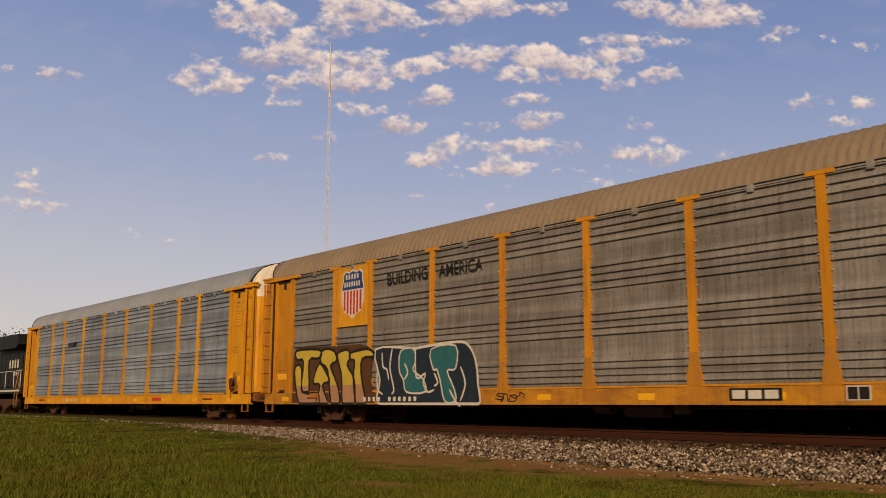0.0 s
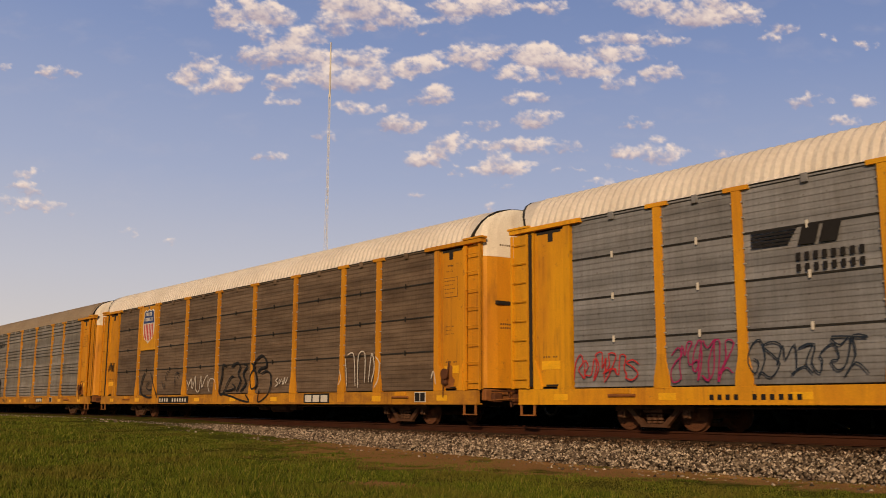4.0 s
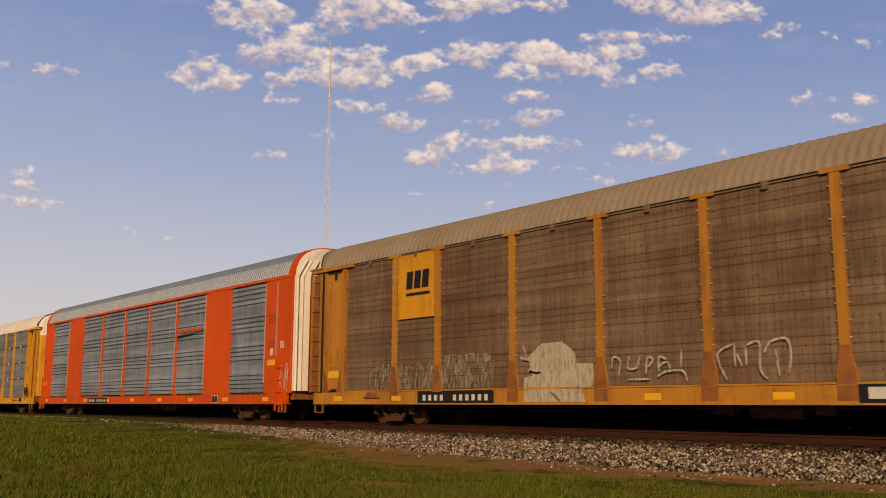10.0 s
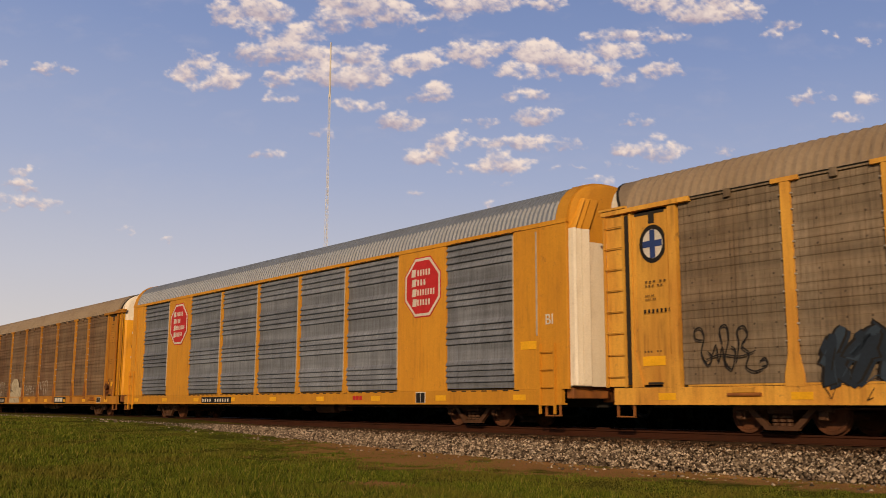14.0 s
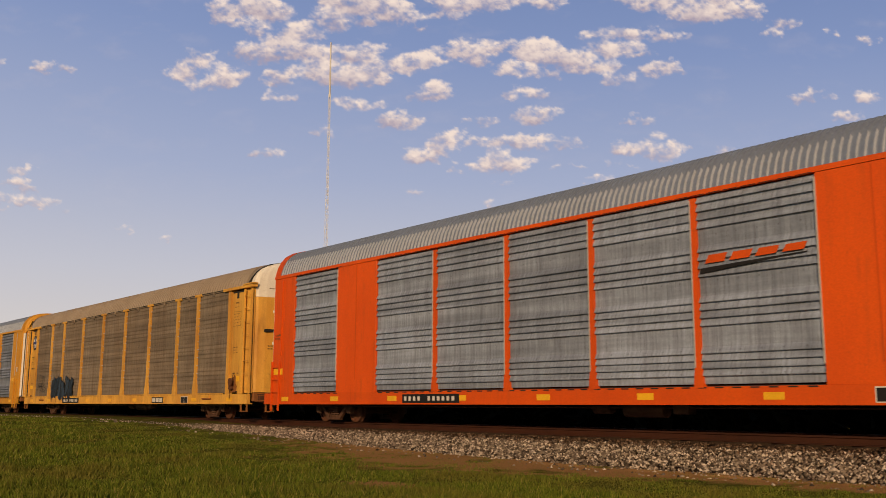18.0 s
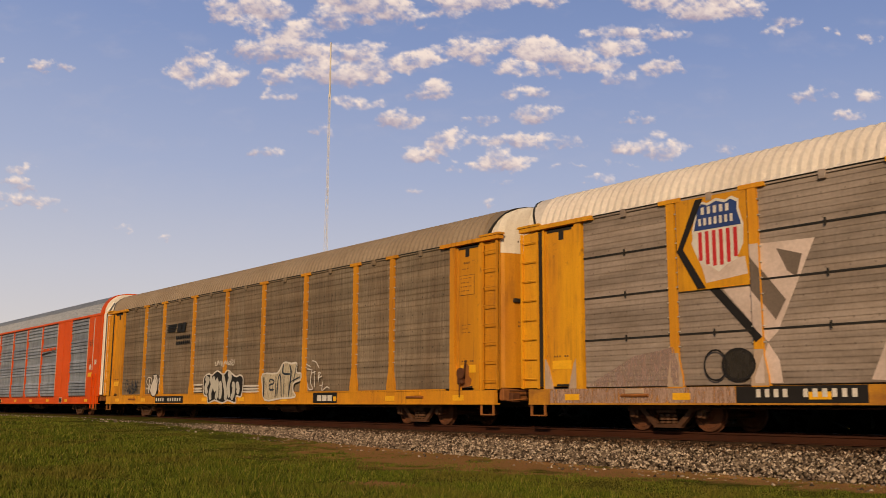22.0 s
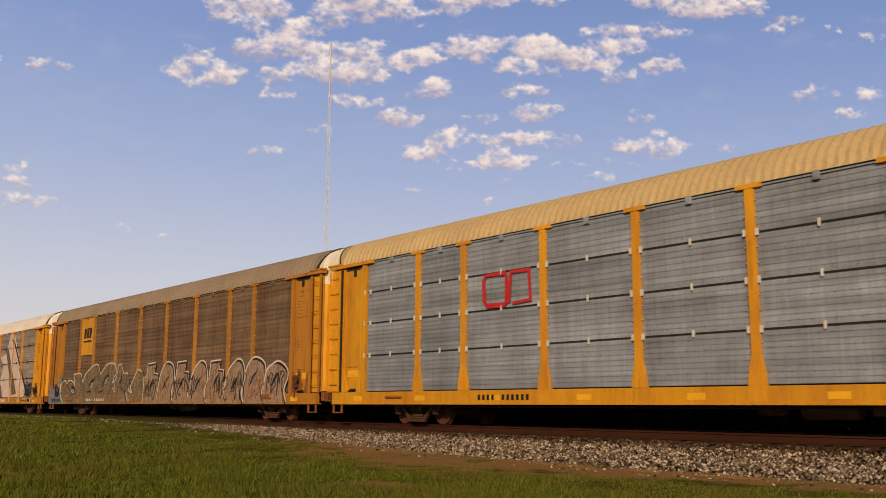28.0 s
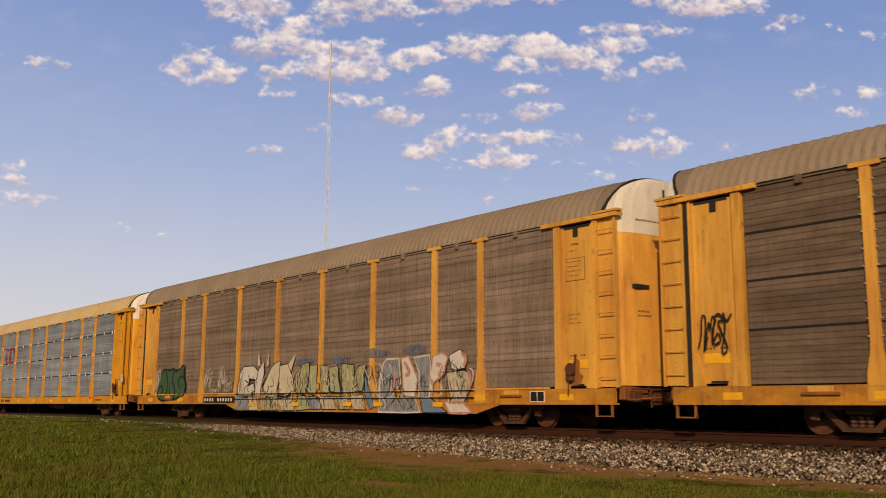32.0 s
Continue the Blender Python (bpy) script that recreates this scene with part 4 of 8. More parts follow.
def old_car(index, shift, label, yellow, panel, roof, kind, stacked=False, upper=WHITE, lower=None, split=4.42, foot=None, rise=1.0, sill=None):
    """A car carrier with bolted-on side posts and recessed ladder bays at its ends."""
    car = new_car(label, index, shift)
    lower = lower or yellow
    underframe(car, sill or yellow)
    far_side(car, panel)
    edges = [-11.85, *POSTS, 11.85]
    for i, (a, b) in enumerate(zip(edges, edges[1:])):
        if stacked:
            for z0, z1 in ((0.95, 1.985), (2.015, 2.945), (2.975, 3.885), (3.915, 4.82)):
                solid("side_panel", panel_shape(a + 0.05, b - 0.05, z0, z1, kind), panel, car)
        else:
            solid("side_panel", panel_shape(a + 0.05, b - 0.05, 0.97, 4.8, kind), panel, car)
    for x in POSTS:
        s = Shape().prism([(x - 0.19, 0.9), (x + 0.19, 0.9), (x + 0.18, 1.12), (x + 0.10, 1.5), (x + 0.10, 4.78), (x - 0.10, 4.78), (x - 0.10, 1.5), (x - 0.18, 1.12)], FACE, SKIN + 0.08)
        s.box(x - 0.29, x + 0.29, FACE - 0.012, SKIN + 0.06, 4.781, 4.87)
        solid("post", s, yellow, car)
    for x in POSTS:
        solid("post_foot", Shape().prism([(x - 0.195, 0.925), (x + 0.195, 0.925), (x + 0.185, 1.12), (x + 0.105, 1.5), (x + 0.103, 1.62), (x - 0.103, 1.62), (x - 0.105, 1.5), (x - 0.185, 1.12)], FACE - 0.006, FACE - 0.0005), foot or yellow, car, "flared gusset at the foot of a post")
        solid("sill_bracket", Shape().box(x - 0.2, x + 0.2, -1.5562, -1.5552, 0.63, 0.915), foot or yellow, car, "bolted bracket on the sill")
    bolts = Shape()
    for x in POSTS:
        for z in np.arange(1.75, 4.75, 0.31):
            for dx in (-0.125, 0.125):
                bolts.box(x + dx - 0.013, x + dx + 0.013, SKIN - 0.03, SKIN + 0.02, z - 0.013, z + 0.013)
    solid("bolting", bolts, EDGE, car, "small bright bolt heads beside the posts")["kind"] = "stuff"
    solid("top_rail", Shape().box(-11.9, 11.9, SKIN - 0.005, SKIN + 0.08, 4.8, 4.833), panel, car)
    if stacked:
        g = Shape()
        for z in (2.0, 2.96, 3.9):
            g.box(-11.8, 11.8, SKIN + 0.012, SKIN + 0.05, z - 0.018, z + 0.018)
        solid("panel_joint", g, BLACK, car, "dark open joint between sheets")
    build_roof(car, -13.2, 13.2, roof, 122, rise, 0.07)
    lean = lambda z: 0.42 * max(z - 4.9, 0) / 0.8
    for s in (-1, 1):
        for name, x0, x1, k, mat, text in (("roof_end", 13.21, 13.3, 0.985, roof, "slanting end of the roof"), ("roof_gap", 13.302, 13.37, 0.99, BLACK, "dark gap between roof and end door")):
            rings = [[(s * (x + (lean(z) if x > 13.25 else 0.0)), y * k, 4.86 + (z - 4.86) * k) for y, z in roof_section(0.0, rise)] for x in (x0, x1)]
            solid(name, Shape().rings(rings), mat, car, text)
        for a, b in zip(edges, edges[1:]):
            if s > 0 and not stacked:
                solid("sill_ledge", Shape().box(a + 0.2, b - 0.2, -1.575, -1.53, 0.925, 0.965), yellow, car, "narrow ledge under a side sheet")
    for a, b in zip(edges, edges[1:]):
        solid("roof_tab", Shape().box((a + b) / 2 - 0.07, (a + b) / 2 + 0.07, FACE - 0.006, SKIN + 0.02, 4.7, 4.875, 0.006), panel, car, "small bracket holding the roof edge")
    # black strip in place of the shadow line below the roof
    solid("eave_gap", Shape().box(-11.85, 11.85, SKIN - 0.008, SKIN + 0.06, 4.835, 4.862), BLACK, car, "black strip for the shadow line under the eave")
    for s in (-1, 1):
        b = Shape()
        for x0, x1, y0, z1 in ((11.85, 12.05, FACE, 4.84), (13.06, 13.12, FACE + 0.02, 4.84)):
            b.box(*sorted((s * x0, s * x1)), y0, -1.3, 0.92, z1)
        solid("end_post", b, yellow, car)
        d = Shape().box(*sorted((s * 12.07, s * 13.05)), SKIN + 0.03, SKIN + 0.09, 0.98, 4.72)
        solid("bay_door", d, yellow, car)
        rib = Shape().box(*sorted((s * 12.1, s * 12.16)), SKIN + 0.012, SKIN + 0.03, 1.0, 4.7)
        rib.box(*sorted((s * 12.98, s * 13.03)), SKIN + 0.012, SKIN + 0.03, 1.0, 4.7)
        solid("door_rib", rib, yellow, car, "upright edge rib of the bay door")
        solid("bay_header", Shape().box(*sorted((s * 11.47, s * 13.86)), FACE - 0.05, SKIN + 0.1, 4.77, 4.87), yellow, car)
        solid("header_cap", Shape().box(*sorted((s * 13.14, s * 13.9)), FACE - 0.075, SKIN + 0.1, 4.875, 4.925), upper if s > 0 and index == 2 else yellow, car, "raised cap over the ladder")
        # black strip stands in for the shade the header casts on the door
        solid("bay_shade", Shape().box(*sorted((s * 12.1, s * 13.0)), SKIN + 0.02, SKIN + 0.028, 4.66, 4.72), BLACK, car, "black strip for the shade below the bay header")
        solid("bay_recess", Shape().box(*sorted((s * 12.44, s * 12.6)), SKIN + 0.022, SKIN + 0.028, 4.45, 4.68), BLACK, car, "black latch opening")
        bw = Shape().box(*sorted((s * 13.14, s * 13.74)), SKIN + 0.06, SKIN + 0.1, 0.95, 4.75)
        solid("bay_wall", bw, lower, car)
        ladder(car, *sorted((s * 13.24, s * 13.78)), 0.93, 4.72, yellow, 8)
        for side in (-1, 1):
            end_door(car, s, upper, lower, split, 13.68, side, rise, 0.27)
        solid("end_latch", Shape().prism([(s * 13.85, 3.15), (s * 13.935, 3.15), (s * 13.935, 3.25), (s * 13.85, 3.25)], -1.1, -0.6), BLACK, car, "black locking bar")
        if s < 0:
            solid("bay_gap", Shape().box(-13.235, -13.125, FACE - 0.004, SKIN + 0.03, 0.98, 4.7), BLACK, car, "dark gap beside the ladder")
            solid("ladder_back", Shape().box(-13.76, -13.26, FACE + 0.01, FACE + 0.03, 0.95, 4.72), lower if foot in (None, PALE_FOOT) else foot, car)
        else:
            solid("data_panel", Shape().box(12.2, 12.8, SKIN + 0.024, SKIN + 0.029, 3.42, 3.96), INK_FADED, car, "outlined data panel")
            solid("data_field", Shape().box(12.213, 12.787, SKIN + 0.018, SKIN + 0.023, 3.433, 3.947), yellow, car)
            for k in range(4):
                bars("data_text", car, 12.26, 12.72 - 0.1 * (k % 2), 3.86 - 0.11 * k, 3.885 - 0.11 * k, INK_FADED, (1, -0.4, 1, 1, 1, -0.6, 1, 1)[k % 2:], SKIN + 0.017)
            bars("data_text", car, 12.38, 12.62, 4.26, 4.31, INK_FADED, (1,) * 6, SKIN + 0.027)
            bars("data_text", car, 12.32, 12.6, 4.12, 4.145, INK_FADED, (1, 1, 1, -1, 1, 1), SKIN + 0.027)
            for k in range(3):
                bars("data_text", car, 12.3, 12.66 - 0.12 * (k % 2), 2.62 - 0.1 * k, 2.645 - 0.1 * k, INK_FADED, (1, 1, 1, -1, 1, 1), SKIN + 0.027)
            leaf_x = lambda y: 13.68 + float(np.interp(y, (-1.32, -1.04, -0.6, 0.0), (0.097, 0.184, 0.243, 0.27)))
            for z, a, n in ((4.72, -0.95, 11), (2.62, -0.95, 5), (2.52, -0.95, 6)):
                for k in range(n):
                    solid("door_text", Shape().box(leaf_x(a + 0.07 * k) - 0.01, leaf_x(a + 0.07 * k + 0.042) + 0.003, a + 0.07 * k, a + 0.07 * k + 0.042, z, z + 0.045), INK_FADED, car, "unreadable lettering")
            solid("coupler_lever", Shape().tube((13.9, -1.4, 0.66), (14.12, -0.3, 0.74), 0.018, 6), RUSTY_FOOT, car, "rusty uncoupling lever")
            solid("brake_gear_box", Shape().box(12.24, 12.44, FACE - 0.08, SKIN + 0.03, 1.08, 1.3, 0.03), RUST, car, "greasy hand brake gear box")
            rim = Shape().wheel(12.42, FACE - 0.1, 1.36, [(0.0, 0.012), (0.012, 0.11), (0.03, 0.125), (0.02, 0.145), (-0.012, 0.145), (-0.016, 0.11), (-0.012, 0.012)], 18)
            solid("brake_wheel", rim, RUST, car, "rusty hand brake wheel")
            solid("brake_chain", Shape().tube((12.34, FACE - 0.06, 1.1), (12.3, FACE - 0.04, 0.75), 0.014, 6), RUST, car, "rusty brake chain")
            grime = Shape().prism([(12.12, 1.0), (12.3, 0.985), (12.62, 1.02), (12.7, 1.2), (12.58, 1.3), (12.6, 1.55), (12.48, 1.62), (12.36, 1.5), (12.22, 1.52), (12.18, 1.25)], SKIN + 0.014, SKIN + 0.019)
            solid("grease_stain", grime, RUSTY_FOOT, car, "rusty grease stain round the brake gear")
            solid("brake_lever", Shape().tube((12.5, FACE - 0.05, 1.35), (12.54, FACE - 0.03, 1.7), 0.018, 6), RUST, car)
        bars("notice_text", car, *sorted((s * 12.3, s * 12.8)), 1.66, 1.70, INK_FADED, (1, 1, 1, -1, 1, 1), SKIN + 0.026)
        solid("notice_plate", Shape().box(*sorted((s * 12.25, s * 12.85)), SKIN + 0.02, SKIN + 0.026, 1.38, 1.58), REFLECTOR, car, "small yellow notice plate")
        for a, b in ((12.05, 12.3), (13.06, 12.82)):
            solid("bay_gusset", Shape().prism([(s * a, 0.925), (s * b, 0.925), (s * (a + (b - a) * 0.3), 1.5), (s * a, 1.62)], FACE + 0.004, SKIN + 0.03), foot or yellow, car, "sloping corner gusset")
        # the shadow in the gap under the door, made as a black strip
        solid("bay_slot", Shape().box(*sorted((s * 12.3, s * 12.72)), SKIN + 0.022, SKIN + 0.029, 0.985, 1.03), BLACK, car, "black strip for the gap shadow under the bay door")
        solid("jacking_pad", Shape().box(*sorted((s * 10.1, s * 10.6)), -1.6, -1.556, 0.79, 0.9, 0.012), foot or yellow, car, "jacking pad on the sill")
        solid("pad_lug", Shape().tube((s * 9.98, -1.58, 0.76), (s * 10.72, -1.58, 0.76), 0.035, 8), RUSTY_FOOT, car, "rusty lug under the pad")
        solid("door_rod", Shape().tube((s * 13.96, -0.02, 1.0), (s * 13.96, -0.02, 5.55), 0.03, 6), BLACK, car)
        solid("end_sill", Shape().box(*sorted((s * 13.63, s * 13.8)), -1.4, 1.4, 0.66, 0.96, 0.02), RUSTY_FOOT, car, "rust-stained end sill")
        gear = Shape().box(*sorted((s * 13.81, s * 13.95)), -1.25, -0.95, 0.62, 0.86, 0.02)
        gear.tube((s * 13.97, -1.35, 0.9), (s * 13.97, 1.2, 0.9), 0.02, 6)
        gear.tube((s * 13.9, -0.7, 0.95), (s * 13.92, -0.62, 0.5), 0.025, 6)
        gear.box(*sorted((s * 13.81, s * 13.9)), -0.5, 0.5, 0.55, 0.9, 0.02)
        solid("end_gear", gear, RUST, car, "rusty rods and brackets at the end sill")
    add_trucks(car, 9.9)
    couplers(car, 14.0)
    return car


def new_style_car(index, shift, label, paint, upper, lower, split, sheet=GALV):
    """A car carrier with a flush frame, wide plates near the ends and clustered ribs on the sheets."""
    car = new_car(label, index, shift)
    underframe(car, paint)
    slots = Shape()
    for i in range(60):
        x = -11.6 + i * 0.4
        if not (-9.1 < x < -6.97 or 7.1 < x < 9.33):
            slots.box(x, x + 0.2, -1.559, -1.5555, 0.885, 0.912)
            slots.box(x, x + 0.33, FACE - 0.013, FACE - 0.0105, 4.847, 4.858)
    solid("slotted_edge", slots, BLACK, car, "row of dark slots under the sheets")["kind"] = "stuff"
    far_side(car, paint)
    bays = [(-11.72, -9.1), (-6.95, -4.25), (-4.1, -1.35), (-1.2, 1.5), (1.65, 4.35), (4.5, 7.15), (9.35, 12.0)]
    for a, b in bays:
        solid("side_panel", panel_shape(a, b, 0.97, 4.78, "groups", 0.16, 1.005), sheet, car)
        # right edge only: the sunlit return of the sheet, painted as a pale strip
        solid("edge_strip", Shape().box(b - 0.005, b + 0.03, FACE - 0.012, SKIN + 0.03, 1.3, 4.76), EDGE, car, "sheet's return edge with sunlight put into its colour")
    fr = [(-13.1, -11.74), (-9.08, -6.97), (7.17, 9.33), (12.02, 13.84)]
    for a, b in fr:
        s = Shape().box(a, b, FACE + 0.01, SKIN + 0.06, 0.92, 4.84, 0.004)
        solid("side_plate", s, paint, car)
        c = (a + b) / 2
        solid("plate_seam", Shape().box(c - 0.02, c + 0.02, FACE, FACE + 0.009, 1.3, 4.8), paint, car)
    for x in (-12.55, 12.85):
        solid("ridge", Shape().box(x - 0.015, x + 0.015, FACE - 0.022, FACE + 0.009, 2.2, 4.75), EDGE if x > 0 else paint, car, "upright seam ridge")
    for x in (-4.175, -1.275, 1.575, 4.425):
        s = Shape().prism([(x - 0.12, 0.9), (x + 0.12, 0.9), (x + 0.07, 1.4), (x + 0.07, 4.8), (x - 0.07, 4.8), (x - 0.07, 1.4)], FACE, SKIN + 0.08)
        solid("post", s, paint, car)
    solid("top_rail", Shape().box(-13.1, 13.84, FACE - 0.01, SKIN + 0.08, 4.845, 4.95), paint, car)
    build_roof(car, -12.75, 13.5, ROOF_GALV, 160, 1.2, 0.05, LIT_RIB_FLANK)
    for s in (-1, 1):
        short = 0.75 if s < 0 else 0.0
        rings = [[(s * x, y * k, (z - 4.86) * q + 4.86) for y, z in roof_section(0.0, 1.2)] for x, k, q in ((13.505 - short, 1.004, 1.02), (13.86 - short, 1.004, 1.02))]
        solid("roof_cap", Shape().rings(rings), paint, car)
        for side in (-1, 1):
            end_door(car, s, upper, lower, split, 13.87 - short, side, 1.2)
        head = 4.7 if upper is not WHITE else 4.86
        for y0, y1, bump in ((-1.49, -1.44, 0.03), (-1.425, -1.235, 0.0), (-1.2, -1.0, 0.05)):
            foot = [(s * (13.86 - short), y0), (s * (13.97 + bump - short), y0 + 0.012), (s * (14.03 + bump - short), y1), (s * (13.86 - short), y1)]
            low = [[(x, y, z) for x, y in foot] for z in (1.0, head)]
            top = [[(x, y + 0.35 * k, head + 0.003 + (5.46 - head) * k) for x, y in foot] for k in (0.0, 0.4, 1.0)]
            if upper is WHITE:
                low += top[1:]
            else:
                solid("corner_top", Shape().rings(top), upper, car, "painted head of the corner plank")
            solid("corner_angle", Shape().rings(low), WHITE, car, "white upright plank at the corner of the end door")
        if s < 0:
            for z in (1.5, 2.6, 3.7):
                solid("hinge", Shape().box(-14.07 + short, -13.9 + short, -1.5, -1.42, z, z + 0.1, 0.008), WHITE, car, "white painted door hinge")
        ladder(car, *sorted((s * (12.96 - short / 2), s * (13.44 - short / 2))), 0.34, 2.0, paint, 4)
        solid("end_sill", Shape().box(*sorted((s * 13.63, s * 13.85)), -1.4, 1.4, 0.7, 0.96, 0.02), RUSTY_FOOT, car, "rust-stained end sill")
    add_trucks(car, 9.9)
    couplers(car, 14.0)
    return car


def build_train():
    c = {}
    c[-1] = old_car(-1, -0.35, "yellow car carrier with galvanised ribbed sides and a grey roof", YELLOW, GALV, ROOF_GREY, "groups")
    c[0] = old_car(0, -0.5, "yellow car carrier with grey ribbed sides and painted letters", YELLOW_WORN, TAUPE_STEEL, ROOF_TAUPE, "groups", foot=YELLOW_DIRTY, sill=YELLOW_SILL)
    c[1] = old_car(1, -0.1, "yellow car carrier with brown stacked sheets and a cream roof", YELLOW_WORN, SMOKED, ROOF_CREAM, "fine", True, rise=1.05, sill=YELLOW_SILL)
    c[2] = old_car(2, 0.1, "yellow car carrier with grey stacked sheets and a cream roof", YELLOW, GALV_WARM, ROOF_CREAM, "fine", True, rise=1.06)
    c[3] = new_style_car(3, 0.0, "orange car carrier with galvanised ribbed sides", ORANGE, WHITE, ORANGE, 4.25)
    c[4] = old_car(4, 0.4, "dirty yellow car carrier with rusty brown sides", YELLOW_DIRTY, RUSTY, ROOF_TAUPE, "coarse", lower=YELLOW, foot=RUSTY_FOOT)
    c[5] = new_style_car(5, 0.0, "yellow car carrier with galvanised ribbed sides and red octagons", OCHRE, OCHRE, WHITE, 4.42, GALV_DARK)
    c[6] = old_car(6, 0.25, "yellow car carrier with brown ribbed sides", YELLOW_PALE, BROWN, ROOF_TAUPE, "coarse")
    c[7] = new_style_car(7, 0.15, "orange car carrier with galvanised ribbed sides and wide plates", ORANGE, WHITE, ORANGE, 4.25)
    c[8] = old_car(8, 0.15, "yellow car carrier with dark brown ribbed sides and pale graffiti", YELLOW_WORN, BROWN, ROOF_TAUPE, "coarse")
    c[9] = old_car(9, 0.03, "yellow car carrier with stacked sheets and huge pale graffiti", YELLOW, PINKISH, ROOF_CREAM, "fine", True, foot=PALE_FOOT, rise=1.04, sill=YELLOW_SILL)
    c[10] = old_car(10, 0.2, "dirty yellow car carrier with rusty sides and outlined graffiti", YELLOW_DIRTY, RUSTY, ROOF_TAUPE, "coarse", lower=YELLOW, foot=RUSTY_FOOT)
    c[11] = old_car(11, -0.23, "yellow car carrier with grey stacked sheets and a tan roof", YELLOW, GALV_GREY, ROOF_TAN, "fine", True)
    c[12] = old_car(12, 0.0, "yellow car carrier with brown sides and colourful graffiti along its foot", YELLOW_PALE, ROSY, ROOF_TAUPE, "coarse", rise=1.06, sill=YELLOW_SILL)
    c[13] = old_car(13, 0.25, "yellow car carrier with dark brown stacked sheets", YELLOW_PALE, SMOKED, ROOF_TAUPE, "fine", True, sill=YELLOW_SILL)
    return c

# ---- letters, emblems and graffiti on the cars ----
def flat(name, parent, pts, material, y, label="", thick=0.004):
    return solid(name, Shape().prism(pts, y - thick, y), material, parent, label)


def rounded(cx, cz, a, b, k=20, power=2.6, rng=None, rough=0.0, turn=0.0):
    pts = []
    for i in range(k):
        t = 2 * math.pi * i / k
        c, s = math.cos(t), math.sin(t)
        r = (abs(c) ** power + abs(s) ** power) ** (-1 / power)
        r *= 1 + (rng.uniform(-rough, rough) if rng else 0)
        x, z = a * r * c, b * r * s
        pts.append((cx + x * math.cos(turn) - z * math.sin(turn), cz + x * math.sin(turn) + z * math.cos(turn)))
    return pts


STROKES = [
    [(0.05, 0), (0.1, 0.7), (0.45, 1), (0.62, 0.7), (0.4, 0.45), (0.62, 0.2), (0.95, 0.05)],
    [(0.1, 0.9), (0.6, 1), (0.92, 0.65), (0.5, 0.42), (0.12, 0.2), (0.5, 0), (0.95, 0.22)],
    [(0.0, 0.25), (0.25, 1), (0.45, 0.3), (0.75, 0.95), (1, 0.05)],
    [(0.5, 0.5), (0.68, 0.62), (0.48, 0.8), (0.2, 0.6), (0.25, 0.18), (0.7, 0.05), (0.95, 0.5), (0.78, 0.98)],
    [(0.1, 0.05), (0.35, 0.55), (0.08, 0.9), (0.55, 1), (0.6, 0.5), (0.9, 0.85), (0.85, 0.02)],
    [(0.0, 0.95), (0.5, 0.75), (0.95, 1), (0.6, 0.55), (0.75, 0.0), (0.2, 0.12)],
    [(0.9, 0.1), (0.55, 0.35), (0.15, 0.05), (0.1, 0.8), (0.5, 1), (0.88, 0.7), (0.5, 0.6)],
    [(0.05, 0.6), (0.35, 0.95), (0.4, 0.05), (0.8, 0.0), (0.72, 0.6), (1.0, 0.95)],
]


def smooth_line(pts, k=5):
    """A curve through the points."""
    out = []
    n = len(pts)
    for i in range(n - 1):
        p = [pts[max(i - 1, 0)], pts[i], pts[i + 1], pts[min(i + 2, n - 1)]]
        for j in range(k):
            t = j / k
            out.append(tuple(0.5 * (2 * p[1][c] + (p[2][c] - p[0][c]) * t + (2 * p[0][c] - 5 * p[1][c] + 4 * p[2][c] - p[3][c]) * t * t + (3 * p[1][c] - p[0][c] - 3 * p[2][c] + p[3][c]) * t ** 3) for c in (0, 1)))
    out.append(pts[-1])
    return out


def ribbon(pts, width, y, thick=0.002, rise=0.00012):
    """One thick stroke along a line in x, z, its ends tapered round."""
    rings = []
    n = len(pts)
    for i, (x, z) in enumerate(pts):
        (ax, az), (bx, bz) = pts[max(i - 1, 0)], pts[min(i + 1, n - 1)]
        d = math.hypot(bx - ax, bz - az) or 1
        w = width / 2 * (0.55 if i in (0, n - 1) else 0.9 if i in (1, n - 2) else 1.0)
        nx, nz = -(bz - az) / d * w, (bx - ax) / d * w
        o = y - rise * i
        rings.append([(x + nx, o, z + nz), (x + nx, o - thick, z + nz), (x - nx, o - thick, z - nz), (x - nx, o, z - nz)])
    return Shape().rings(rings)


def graffiti(car, x0, x1, z0, z1, letters, fills, outline, seed, y=FACE - 0.004, line=0.07, label="sprayed graffiti shape, not readable"):
    """A row of fat overlapping sprayed shapes with outlines."""
    rng = random.Random(seed)
    w, h = (x1 - x0) / letters, z1 - z0
    fat = min(0.42 * w, 0.3 * h)
    last = None
    for i in range(letters):
        shape = rng.choice([p for p in STROKES if p is not last])
        last = shape
        flip, over = rng.random() < 0.5, i % 2 == 1
        lean = rng.uniform(-0.15, 0.2) * w
        q = []
        for a, b in shape:
            a = 1 - a if flip else a
            b = 1 - b if over else b
            q.append((x0 + (i - 0.02 + 1.04 * a) * w + lean * (b - 0.5) + rng.uniform(-0.05, 0.05) * w, z0 + fat * 0.6 + b * (h - fat * 1.2) + rng.uniform(-0.04, 0.04) * h))
        q = smooth_line(q)
        dy = y - 0.012 * (i % 2)
        solid("graffiti_outline", ribbon(q, fat + 2 * line, dy), outline, car, label)
        solid("graffiti_fill", ribbon(q, fat, dy - 0.0065), fills[i % len(fills)], car, label)


